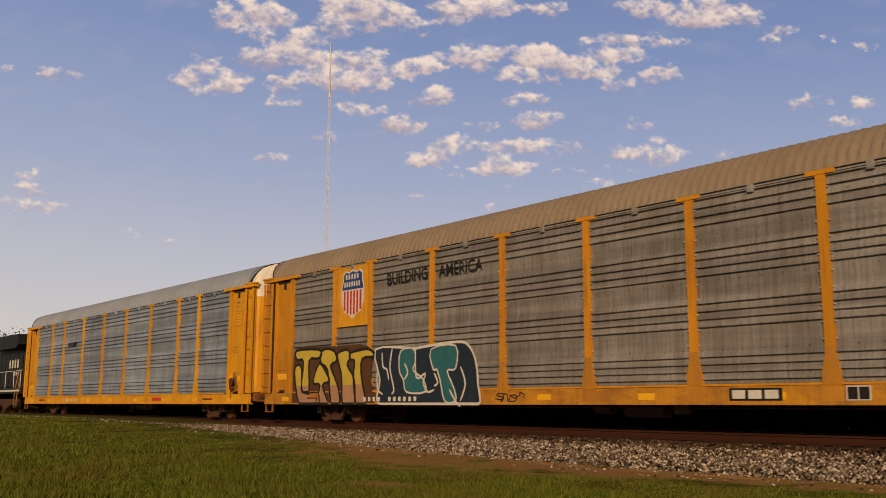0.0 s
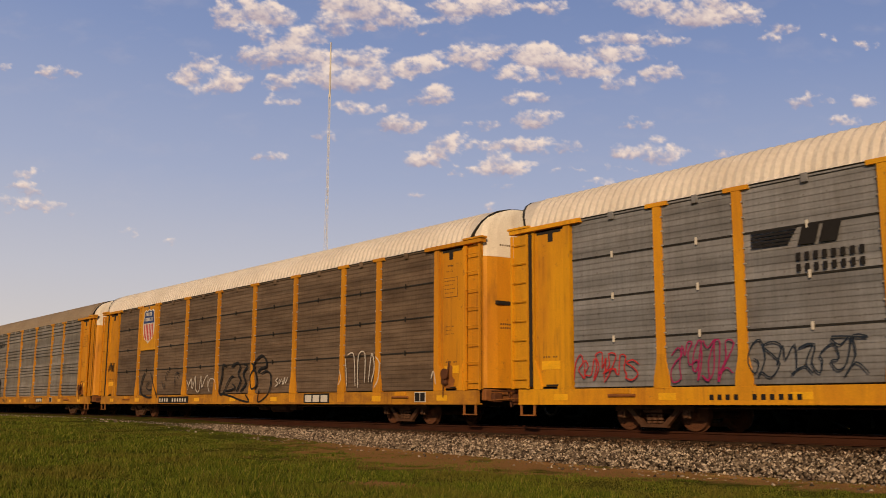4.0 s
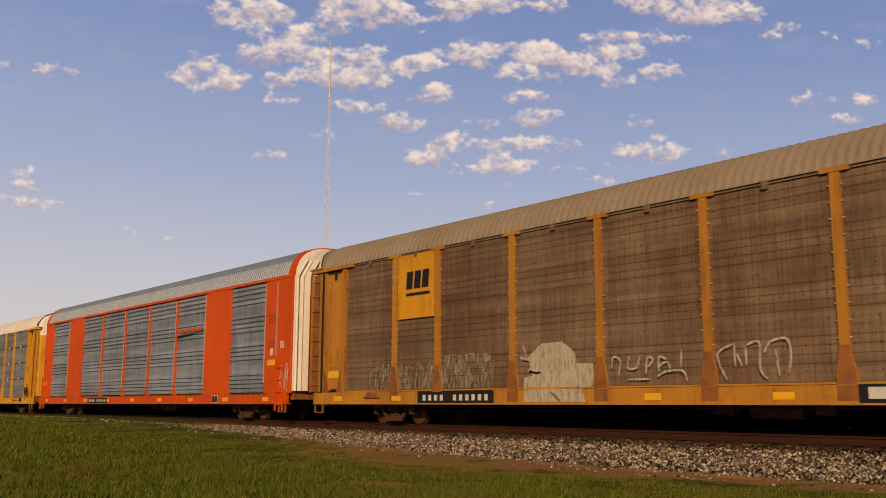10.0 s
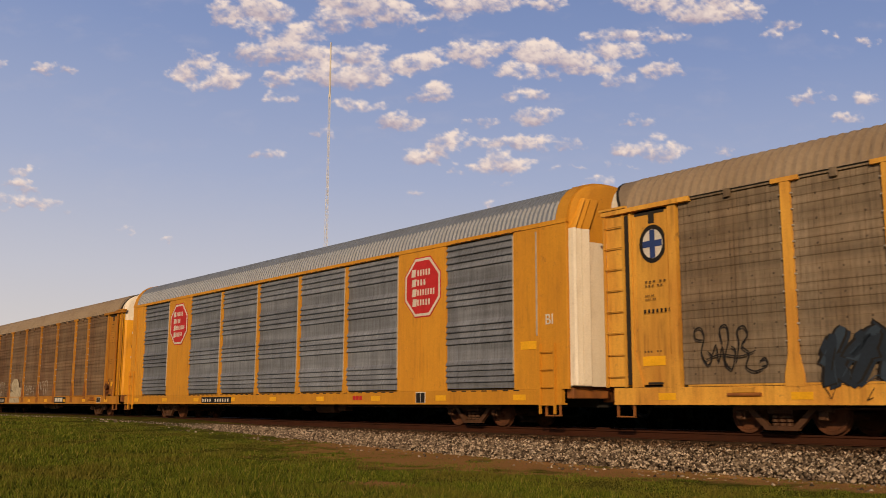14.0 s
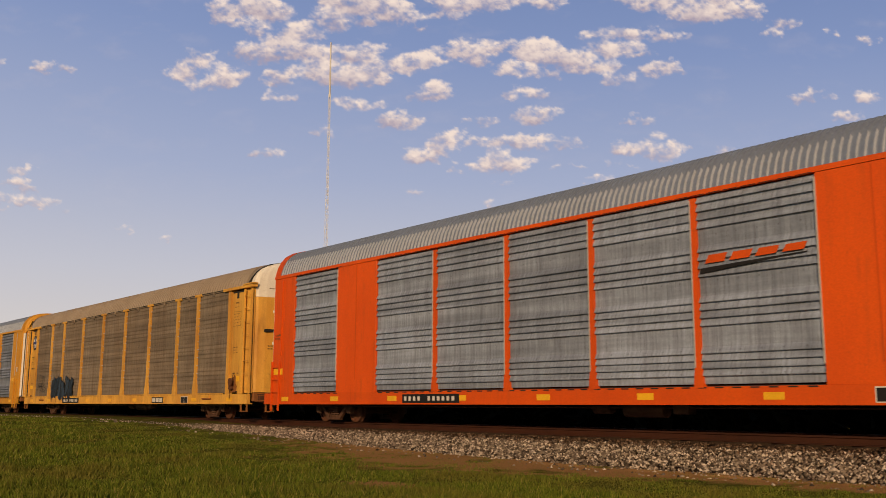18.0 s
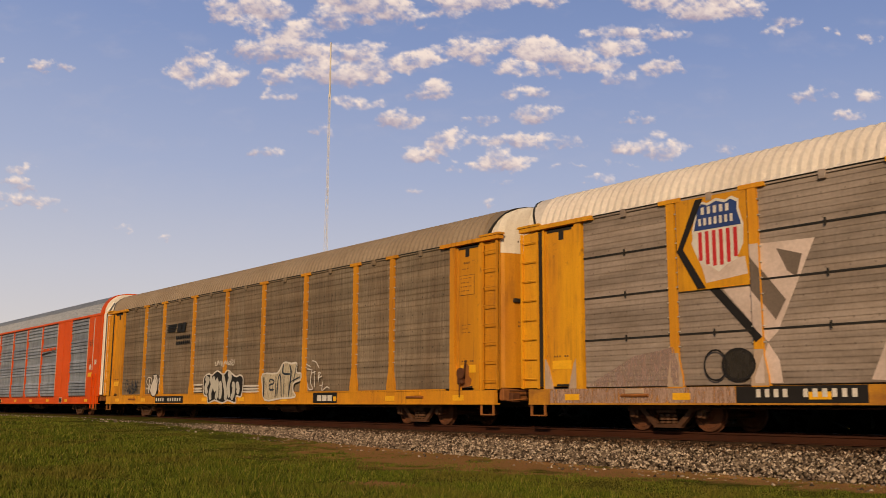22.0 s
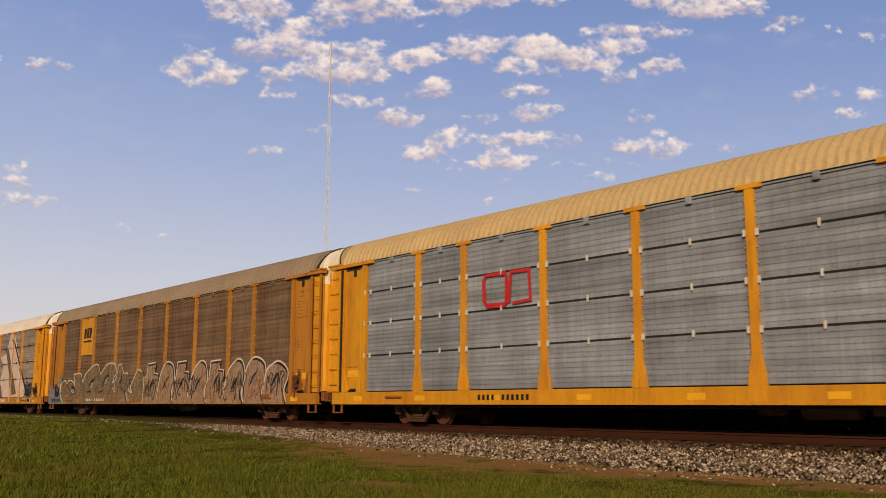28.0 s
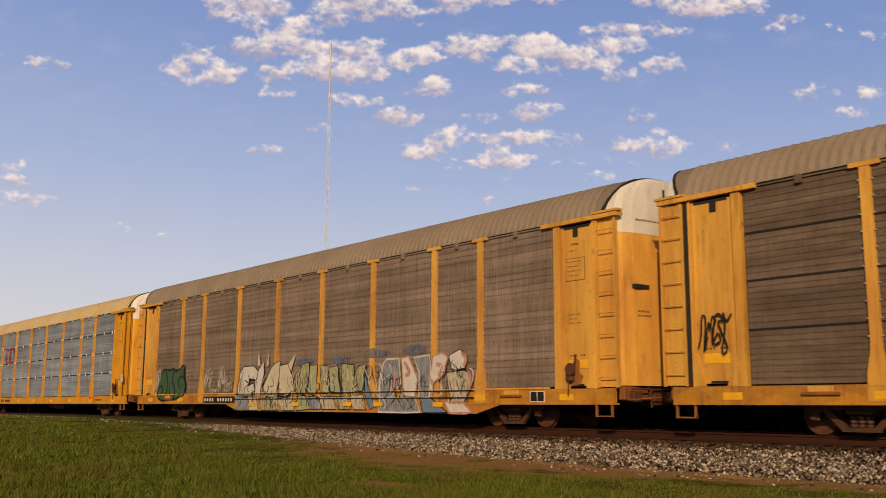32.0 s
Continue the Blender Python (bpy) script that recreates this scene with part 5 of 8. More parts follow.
def scribble(car, x0, x1, z0, z1, material, seed, width=0.05, loops=4, y=FACE - 0.004, label="thin sprayed scribble"):
    rng = random.Random(seed)
    pts, w, h = [], (x1 - x0) / loops, z1 - z0
    for i in range(loops):
        flip, over, tall = rng.random() < 0.5, rng.random() < 0.5, rng.uniform(0.55, 1.0)
        foot = rng.uniform(0, 1 - tall)
        shape = rng.choice(STROKES)
        for a, b in (reversed(shape) if flip else shape):
            a, b = 1 - a if flip else a, 1 - b if over else b
            pts.append((x0 + (i - 0.15 + 1.3 * a) * w + rng.uniform(-0.08, 0.08) * w + 0.12 * h * (b - 0.5), z0 + (foot + tall * b + rng.uniform(-0.05, 0.05)) * h))
    s = ribbon(smooth_line(pts, 3), width, y, 0.002, 0.00004)
    solid("scribble", s, material, car, label)


def number_plate(car, x0, x1, z0, z1, back=INK_BLACK, front=INK_WHITE, y=-1.5565):
    if back:
        plate("number_panel", car, x0, x1, z0, z1, back, y)
    h = z1 - z0
    bars("number_bar", car, x0 + 0.1, x1 - 0.1, z0 + 0.26 * h, z1 - 0.26 * h, front, CODE, y - 0.007)


def maker_plate(car, x0, x1, z0, z1, back=INK_BLACK, front=INK_WHITE):
    """An owner's mark, drawn as plain blocks."""
    y = -1.5565
    if back:
        plate("owner_panel", car, x0, x1, z0, z1, back, y)
    w, h = x1 - x0, z1 - z0
    for k in range(3):
        a = x0 + w * (0.06 + 0.31 * k)
        plate("owner_mark", car, a, a + w * 0.25, z0 + 0.16 * h, z1 - 0.16 * h, front, y - 0.007, 0.005, "owner's mark as a plain block")


def stencil(car, x0, x1, z0, z1):
    y = -1.5565
    plate("service_stencil", car, x0, x1, z0, z1, INK_WHITE, y, label="white framed service stencil")
    w, h = x1 - x0, z1 - z0
    for a, b in ((0.06, 0.47), (0.53, 0.94)):
        plate("stencil_field", car, x0 + w * a, x0 + w * b, z0 + h * 0.08, z1 - h * 0.08, INK_BLACK, y - 0.0065)


def emblem_plate(car, x0, x1, z0, z1, paint):
    plate("emblem_plate", car, x0, x1, z0, z1, paint, SKIN - 0.026, 0.008, "painted plate carrying an emblem")


def shield(car, x0, x1, z0, z1, y):
    w, h = x1 - x0, z1 - z0
    o = [(0.5, 1.0), (0.68, 0.95), (0.8, 0.99), (0.93, 0.93), (0.92, 0.82), (1.0, 0.6), (0.98, 0.34), (0.85, 0.14), (0.64, 0.08), (0.5, 0.0)]
    o = o + [(1 - a, b) for a, b in reversed(o[1:-1])]
    P = lambda pts, k=1.0: [(x0 + w * (0.5 + (a - 0.5) * k), z0 + h * (0.5 + (b - 0.5) * k)) for a, b in pts]
    flat("shield_border", car, P(o), INK_WHITE, y, "white shield border")
    top = [p for p in o if p[1] >= 0.59]
    cut = [(0.0, 0.6), (0.08, 0.82), (0.07, 0.93), (0.2, 0.99), (0.32, 0.95), (0.5, 1.0), (0.68, 0.95), (0.8, 0.99), (0.93, 0.93), (0.92, 0.82), (1.0, 0.6)]
    flat("shield_top", car, P(cut, 0.92), INK_BLUE, y - 0.005, "blue shield top")
    for i in range(6):
        a = 0.10 + i * 0.145
        low = 0.06 + 0.9 * abs(a + 0.035 - 0.5) ** 2.2
        flat("shield_stripe", car, P([(a, low), (a + 0.075, low), (a + 0.075, 0.57), (a, 0.57)], 0.94), INK_RED, y - 0.005, "red stripe")
    for k, (a, b) in enumerate(((0.2, 0.8), (0.14, 0.86))):
        bars("shield_letter", car, x0 + w * a, x0 + w * b, z0 + h * (0.8 - k * 0.15), z0 + h * (0.9 - k * 0.15), INK_WHITE, (1,) * (5 + 2 * k), y - 0.010, "white emblem lettering as bars")


def octagon(car, x0, x1, z0, z1, script):
    y = FACE - 0.001
    w, h = x1 - x0, z1 - z0
    o = [(0.29, 0), (0.71, 0), (1, 0.29), (1, 0.71), (0.71, 1), (0.29, 1), (0, 0.71), (0, 0.29)]
    P = lambda k: [(x0 + w * (0.5 + (a - 0.5) * k), z0 + h * (0.5 + (b - 0.5) * k)) for a, b in o]
    flat("octagon_edge", car, P(1.0), INK_RED, y, "thin red edge")
    flat("octagon_border", car, P(0.96), INK_WHITE, y - 0.005, "white border")
    flat("octagon_field", car, P(0.87), INK_RED, y - 0.010, "red octagon field")
    for k in range(4):
        z = z0 + h * (0.69 - 0.165 * k)
        n = (5, 3, 7, 5)[k]
        a = 0.2 + 0.01 * k
        flat("octagon_initial", car, [(x0 + w * a, z - 0.01 * h), (x0 + w * (a + 0.11), z - 0.01 * h), (x0 + w * (a + 0.13), z + 0.115 * h), (x0 + w * (a + 0.02), z + 0.115 * h)], INK_WHITE, y - 0.015, "white initial as a block")
        bars("octagon_letter", car, x0 + w * 0.37, x0 + w * (0.45 + 0.06 * n), z, z + 0.1 * h, INK_WHITE, (1,) * n, y - 0.015, "white emblem lettering as bars")


def block_logo(car, x0, x1, z0, z1, material, y):
    """Three heavy slanted blocks over a line."""
    w, h = x1 - x0, z1 - z0
    for k in range(3):
        a = x0 + w * (0.0 + 0.33 * k)
        flat("logo_block", car, [(a, z0 + 0.28 * h), (a + 0.27 * w, z0 + 0.28 * h), (a + 0.32 * w, z1), (a + 0.05 * w, z1)], material, y, "heavy dark emblem block")
    plate("logo_line", car, x0, x1, z0, z0 + 0.12 * h, material, y, 0.005)


def striped_logo(car, x0, x1, z0, z1, y, small=True):
    w, h = x1 - x0, z1 - z0
    s = Shape()
    for k in range(5):
        z = z0 + h * (0.98 - 0.075 * k)
        s.box(x0, x0 + w * (0.42 - 0.02 * k), y - 0.005, y, z - 0.045 * h, z)
    solid("logo_stripes", s, INK_BLACK, car, "dark speed stripes")
    for k in range(2):
        a = x0 + w * (0.42 + 0.18 * k)
        flat("logo_block", car, [(a, z1 - 0.42 * h), (a + 0.15 * w, z1 - 0.42 * h), (a + 0.2 * w, z1), (a + 0.05 * w, z1)], INK_BLACK, y, "dark slanted emblem block")
    if small:
        for k in range(2):
            bars("logo_text", car, x0 + w * 0.4, x1, z0 + h * (0.26 - 0.24 * k), z0 + h * (0.42 - 0.24 * k), INK_BLACK, (1,) * 8, y)


def wild(car, x0, x1, z0, z1, letters, fills, line, shade, seed, y=FACE - 0.009, stroke=0.36, edge=0.035, ground=None, spikes=0, scratches=0.0):
    """Angular interlocked sprayed letters that spell nothing: a shade, a thin outline and a fill."""
    rng = random.Random(seed)
    w, h = (x1 - x0) / letters, z1 - z0
    if ground:
        n = letters * 3
        top = [(x0 + (x1 - x0) * i / n, z1 - h * (0.08 + 0.22 * rng.random())) for i in range(n + 1)]
        flat("graffiti_ground", car, [(x1, z0), *reversed(top), (x0, z0)], ground, y + 0.003, "sprayed ground behind letters", 0.002)
    for _ in range(spikes):
        a = rng.uniform(x0, x1)
        flat("graffiti_spike", car, [(a - 0.12, z1 - 0.3), (a + 0.16, z1 - 0.32), (a + rng.uniform(-0.2, 0.3), z1 + rng.uniform(0.15, 0.4))], fills[0], y + 0.0005, "pale sprayed spike", 0.0015)
    for i in range(letters):
        a = x0 + i * w
        lines, lean = [], rng.uniform(-0.1, 0.22)
        for k in range(3):
            up = rng.random() < 0.5
            ln = []
            for j in range(rng.choice((3, 3, 4))):
                u = rng.uniform(0.0, 0.35) if (j + k) % 2 else rng.uniform(0.6, 1.05)
                v = rng.uniform(0.68, 0.93) if up else rng.uniform(0.1, 0.35)
                if j == 1 and rng.random() < 0.5:
                    v = rng.uniform(0.4, 0.6)
                ln.append((a + u * w + lean * (v - 0.5) * h, z0 + v * h))
                up = not up
            lines.append(ln)
        dense = []
        for ln in lines:
            d = [ln[0]]
            for p, q in zip(ln, ln[1:]):
                d += [(p[0] + (q[0] - p[0]) * t, p[1] + (q[1] - p[1]) * t) for t in (0.12, 0.5, 0.88)] + [q]
            dense.append(d)
        dy = y - 0.006 * (i % 2)
        for d in dense:
            solid("graffiti_shade", ribbon([(p + 0.09, q - 0.07) for p, q in d], stroke * 0.95, dy, 0.001, 0.00004), shade, car, "offset shade of a sprayed letter")
        for d in dense:
            solid("graffiti_outline", ribbon(d, stroke + 2 * edge, dy - 0.0022, 0.001, 0.00004), line, car, "thin dark outline of a sprayed letter")
        for d in dense:
            solid("graffiti_fill", ribbon(d, stroke, dy - 0.0044, 0.001, 0.00004), fills[(i + rng.randrange(2)) % len(fills)], car, "sprayed letter shape, not readable")
    for i in range(int((x1 - x0) * scratches)):
        p = (rng.uniform(x0, x1), rng.uniform(z0 + 0.05, z1 - 0.25))
        pts = [p, (p[0] + rng.uniform(-0.2, 0.2), p[1] + rng.uniform(-0.3, 0.3))]
        pts.append((min(max(pts[1][0] + rng.uniform(-0.3, 0.3), x0), x1), max(pts[1][1] - rng.uniform(0.0, 0.3), z0 + 0.03)))
        solid("graffiti_line", ribbon(pts, rng.uniform(0.018, 0.035), y - 0.0135 - 0.0004 * (i % 5), 0.001, 0.00002), line if i % 4 else fills[0], car, "thin sprayed line")


def throw_up(car, x0, x1, z0, z1, letters, line, shadow, fill, accent, seed, y=FACE - 0.009):
    """Large outlined letters with rounded shoulders, thinly filled, that spell nothing."""
    rng = random.Random(seed)
    w, h = (x1 - x0) / letters, z1 - z0
    for i in range(letters):
        a, b = x0 + (i - 0.06) * w, x0 + (i + 1.04) * w
        lean = rng.uniform(0.05, 0.28) * w
        hi = z1 - rng.uniform(0, 0.18) * h
        soft = rng.random() < 0.6
        if soft:
            o = [(a, z0 + 0.1 * h), (a + 0.1 * w + lean * 0.5, z0 + 0.62 * h), (a + 0.32 * w + lean, hi - 0.06 * h), (a + 0.62 * w + lean, hi), (b - 0.02 * w, hi - 0.14 * h), (b + 0.04 * w, z0 + 0.5 * h), (b - 0.12 * w, z0 + 0.24 * h), (b - 0.02 * w, z0)]
            o = smooth_line(o, 5)
        else:
            k = rng.uniform(0.45, 0.7)
            o = [(a, z0), (a + 0.05 * w, z0 + k * h), (a + 0.22 * w, z0 + (k + 0.02) * h), (a + 0.3 * w, hi), (b - 0.25 * w, hi + 0.02 * h), (b - 0.33 * w, z0 + 0.74 * h), (b - 0.08 * w, z0 + 0.72 * h), (b, z0 + 0.2 * h)]
        dy = y - 0.004 * (i % 2)
        flat("graffiti_fill", car, o + [(o[-1][0], z0 - 0.02), (o[0][0], z0 - 0.02)], fill, dy, "thinly filled outlined letter, not readable", 0.001)
        solid("graffiti_shadow", ribbon([(p - 0.05, q - 0.06) for p, q in o[len(o) // 3:]], 0.10, dy - 0.0015, 0.001, 0.00002), shadow, car, "dark inner edge of a letter")
        solid("graffiti_outline", ribbon(o, 0.065, dy - 0.003, 0.001, 0.00002), line, car, "pale sprayed outline of a letter")
        cx, cz = (a + b) / 2 + lean * 0.4, z0 + rng.uniform(0.36, 0.5) * h
        flat("graffiti_counter", car, [(cx - 0.24 * w, cz - 0.16 * h), (cx + 0.02 * w, cz + 0.02 * h), (cx + 0.2 * w, cz + 0.22 * h), (cx - 0.1 * w, cz + 0.06 * h)], shadow, dy - 0.0015, "dark slash in a letter", 0.001)
        flat("graffiti_accent", car, [(cx - 0.16 * w, cz - 0.12 * h), (cx + 0.04 * w, cz), (cx + 0.1 * w, cz + 0.12 * h)], accent, dy - 0.003, "bluish fleck in a letter", 0.001)


LAYER = itertools.count()


def bubble(car, pts, fill, line, width, lift=0.0, lower=None, soft=True, foot=0.575):
    """One sprayed letter body: a filled outline with a drawn edge; lower: a second tone over its foot."""
    y = FACE - 0.0085 - lift - 0.0003 * (next(LAYER) % 6)
    if soft and len(pts) > 5:      # rounded corners
        pts = smooth_line([pts[-1], *pts, pts[0], pts[1]], 3)[3:-4]
    pts = clip_box(pts, -13.78, 13.78, foot, 4.8)
    flat("graffiti_fill", car, pts, fill, y, "sprayed letter body", 0.001)
    if lower:
        low = clip_box(pts, -20, 20, 0, 1.15)
        if low:
            flat("graffiti_fill", car, low, lower, y - 0.0012, "second tone at the foot of a letter", 0.001)
    if line:
        solid("graffiti_outline", ribbon([*pts, pts[0], pts[1]], width, y - 0.0024, 0.001, 0.00004), line, car, "sprayed outline of a letter")


def stroke(car, pts, material, width, lift=0.0):
    """One free sprayed line."""
    y = FACE - 0.0085 - lift - 0.0003 * (next(LAYER) % 6)
    solid("graffiti_line", ribbon(smooth_line(pts, 4), width, y, 0.001, 0.00004), material, car, "sprayed line")


def clip_box(pts, x0, x1, z0, z1):
    """The part of an outline within a rectangle."""
    for axis, bound, keep in ((0, x0, 1), (0, x1, -1), (1, z0, 1), (1, z1, -1)):
        out = []
        for i, b in enumerate(pts):
            a = pts[i - 1]
            ina, inb = (a[axis] - bound) * keep >= 0, (b[axis] - bound) * keep >= 0
            if ina != inb:
                t = (bound - a[axis]) / (b[axis] - a[axis])
                out.append((a[0] + (b[0] - a[0]) * t, a[1] + (b[1] - a[1]) * t))
            if inb:
                out.append(b)
        pts = out
        if len(pts) < 3:
            return []
    return pts


def sheet_paint(car, pts, material, label, lift=0.0):
    """Paint on the stacked sheets alone: posts and joints stay free."""
    edges = [-11.85, *POSTS, 11.85]
    for a, b in zip(edges, edges[1:]):
        for z0, z1 in ((0.95, 1.985), (2.015, 2.945), (2.975, 3.885), (3.915, 4.82)):
            q = clip_box(pts, a + 0.1, b - 0.1, z0, z1)
            area = abs(sum(q[i - 1][0] * q[i][1] - q[i][0] * q[i - 1][1] for i in range(len(q)))) / 2
            if area > 0.01:
                flat("graffiti_paint", car, q, material, SKIN + 0.0225 - lift, label, 0.0015)
    for x in POSTS:
        q = clip_box(pts, x - 0.1, x + 0.1, 0.93, 4.77)
        if q and abs(sum(q[i - 1][0] * q[i][1] - q[i][0] * q[i - 1][1] for i in range(len(q)))) > 0.02:
            flat("graffiti_paint", car, q, material, FACE - 0.0075 - lift, label, 0.0015)


def mark_cars(c):
    teal, pale, chalk = ink("teal spray", (0.03, 0.14, 0.17)), surface("pale lilac spray", (0.62, 0.515, 0.49), (0.46, 0.37, 0.34), 0.8, stain=1.6, grain=14, amount=0.8, vary=0.06), ink("chalky white spray", (0.62, 0.58, 0.55), 0.8)
    worn_white, worn_cream, haze, thin_tan = faded("worn white spray", (0.5, 0.43, 0.35), 0.35), faded("worn cream spray", (0.5, 0.44, 0.34), 0.85), faded("faded blue haze", (0.16, 0.20, 0.32), 0.5), faded("thin tan spray", (0.30, 0.23, 0.155), 0.55)
    mustard, pink, green = ink("mustard spray", (0.56, 0.42, 0.06)), ink("pink brown spray", (0.42, 0.24, 0.15)), faded("dark green spray", (0.055, 0.115, 0.06), 0.95)
    cream, sage, slate = ink("cream spray", (0.58, 0.52, 0.38)), ink("sage spray", (0.36, 0.38, 0.22)), ink("slate blue spray", (0.14, 0.17, 0.24))
    tan, navy, silver = ink("tan spray", (0.29, 0.22, 0.155)), ink("navy spray", (0.02, 0.03, 0.05)), ink("silver spray", (0.5, 0.49, 0.46), 0.6)
    magenta, sky_blue = ink("magenta spray", (0.35, 0.02, 0.12)), ink("faded blue spray", (0.16, 0.22, 0.34))
    worn_chalk, thin_yellow = faded("worn chalk spray", (0.5, 0.45, 0.4), 0.75), faded("thin yellow spray", (0.42, 0.27, 0.04), 0.72)
    P = SKIN - 0.024
    # oldest car in view: small mark and a red owner's mark
    striped_logo(c[-1], -6.6, -4.9, 3.1, 3.7, P, False)
    maker_plate(c[-1], 4.9, 6.0, 0.66, 0.86, None, INK_RED)
    number_plate(c[-1], -6.8, -4.4, 0.62, 0.88, None, INK_WHITE)
    # emblem, slogan, two-part graffiti
    emblem_plate(c[0], -9.14, -7.42, 2.93, 4.79, YELLOW)
    shield(c[0], -8.88, -7.6, 3.15, 4.7, P - 0.012)
    lettering("slogan", "BUILDING", 0.47, -6.46, 4.03, P - 0.002, INK_BLACK, c[0], "black lettering BUILDING", 0.92)
    lettering("slogan", "AMERICA", 0.47, -4.01, 4.03, P - 0.002, INK_BLACK, c[0], "black lettering AMERICA", 0.92)
    scribble(c[0], -1.7, -0.7, 0.62, 0.85, INK_BLACK, 77, 0.03, 4, y=-1.557)
    bubble(c[0], [(-11.7, 1.0), (-11.65, 2.2), (-11.2, 2.4), (-9.0, 2.35), (-7.3, 2.25), (-7.15, 1.2), (-7.1, 0.56), (-11.3, 0.5)], ink("brown spray", (0.10, 0.045, 0.02)), None, 0, lift=-0.002)
    bubble(c[0], [(-11.5, 2.3), (-10.15, 2.3), (-9.95, 2.1), (-10.2, 2.0), (-10.7, 1.95), (-10.65, 1.05), (-10.85, 0.95), (-11.15, 1.05), (-11.05, 1.95), (-11.45, 2.0)], mustard, INK_BLACK, 0.085, lower=pink)
    bubble(c[0], [(-11.6, 1.6), (-11.35, 1.85), (-11.15, 1.65), (-11.05, 0.95), (-10.15, 0.9), (-10.1, 0.55), (-11.2, 0.5)], mustard, INK_BLACK, 0.085, lower=pink)
    bubble(c[0], [(-10.4, 1.35), (-10.05, 1.85), (-9.55, 1.45), (-9.45, 1.25), (-9.85, 1.15), (-9.5, 0.55), (-10.2, 0.55), (-10.0, 1.15), (-10.35, 1.2)], mustard, INK_BLACK, 0.085, lower=pink)
    bubble(c[0], [(-10.0, 2.15), (-9.7, 2.3), (-9.2, 2.2), (-9.05, 1.9), (-9.4, 1.75), (-9.15, 1.4), (-8.9, 1.0), (-8.85, 0.55), (-9.3, 0.55), (-9.55, 1.6), (-9.95, 1.85)], mustard, INK_BLACK, 0.085, lower=pink)
    bubble(c[0], [(-9.0, 2.1), (-8.75, 2.2), (-8.4, 2.2), (-8.3, 1.95), (-8.45, 1.75), (-8.05, 1.3), (-8.05, 0.55), (-8.65, 0.55), (-8.75, 1.4), (-8.95, 1.85)], mustard, INK_BLACK, 0.085, lower=pink)
    bubble(c[0], [(-8.3, 2.1), (-7.45, 2.2), (-7.1, 2.1), (-7.05, 1.95), (-7.65, 1.9), (-7.65, 1.3), (-7.4, 0.55), (-7.9, 0.55), (-8.1, 1.3), (-8.05, 1.85), (-8.25, 1.9)], mustard, INK_BLACK, 0.085, lower=pink)
    bubble(c[0], [(-6.95, 2.15), (-5.55, 2.15), (-5.1, 2.1), (-4.4, 2.15), (-3.2, 2.2), (-2.75, 2.1), (-2.45, 1.7), (-2.35, 1.05), (-2.4, 0.5), (-4.0, 0.5), (-5.5, 0.55), (-6.8, 0.6), (-6.7, 1.25)], navy, chalk, 0.07, lift=0.003)
    bubble(c[0], [(-5.7, 2.05), (-5.1, 2.1), (-5.0, 1.75), (-5.1, 1.5), (-4.65, 1.25), (-4.55, 0.9), (-5.4, 0.9), (-5.55, 1.25), (-5.75, 1.5)], teal, chalk, 0.05, lift=0.006)
    bubble(c[0], [(-4.3, 2.05), (-3.25, 2.1), (-3.25, 1.5), (-3.6, 1.45), (-3.3, 0.95), (-3.25, 0.65), (-3.7, 0.65), (-3.9, 1.2), (-4.05, 1.5), (-4.2, 1.5)], teal, chalk, 0.05, lift=0.006)
    stroke(c[0], [(-6.6, 2.05), (-6.55, 1.65), (-6.35, 1.55), (-6.25, 1.25)], chalk, 0.06, lift=0.012)
    stroke(c[0], [(-6.1, 2.15), (-6.2, 1.6), (-6.0, 1.0), (-6.1, 0.85)], chalk, 0.06, lift=0.012)
    stroke(c[0], [(-6.85, 1.5), (-6.8, 1.0), (-6.55, 0.85)], chalk, 0.06, lift=0.012)
    stroke(c[0], [(-5.0, 2.1), (-4.95, 1.3), (-4.55, 1.4), (-4.65, 1.15)], chalk, 0.06, lift=0.012)
    stroke(c[0], [(-5.5, 1.7), (-5.35, 1.45), (-5.5, 1.25)], chalk, 0.06, lift=0.012)
    stroke(c[0], [(-4.15, 1.4), (-4.0, 1.15), (-4.15, 1.05)], chalk, 0.06, lift=0.012)
    stroke(c[0], [(-3.05, 1.55), (-2.85, 1.1), (-3.05, 0.65)], chalk, 0.06, lift=0.012)
    stroke(c[0], [(-3.5, 0.95), (-3.25, 0.65), (-3.05, 0.5)], chalk, 0.06, lift=0.012)
    stroke(c[0], [(-4.65, 1.15), (-4.45, 0.9), (-4.15, 0.95)], chalk, 0.06, lift=0.012)
    number_plate(c[0], -7.6, -4.7, 0.58, 0.84, None, y=FACE - 0.03)
    maker_plate(c[0], 5.1, 6.25, 0.64, 0.88)
    stencil(c[0], 7.5, 7.95, 0.64, 0.9)
    # brown stacked sheets
    emblem_plate(c[1], -9.12, -7.42, 2.88, 4.79, YELLOW)
    shield(c[1], -8.86, -7.58, 3.15, 4.68, P - 0.012)
    number_plate(c[1], -6.75, -3.8, 0.58, 0.86)
    stroke(c[1], [(-8.35, 1.9), (-8.65, 1.55), (-8.7, 1.05), (-8.0, 0.85), (-7.45, 0.85)], INK_BLACK, 0.09)
    stroke(c[1], [(-7.85, 1.5), (-8.15, 1.3), (-7.85, 1.15), (-7.45, 1.2)], INK_BLACK, 0.05)
    stroke(c[1], [(-7.75, 1.9), (-7.3, 1.3), (-6.9, 0.8)], INK_BLACK, 0.06)
    stroke(c[1], [(-0.55, 1.95), (-0.85, 2.0), (-0.9, 1.6), (-1.1, 1.05), (-0.85, 0.9), (-0.6, 1.1)], INK_BLACK, 0.09)
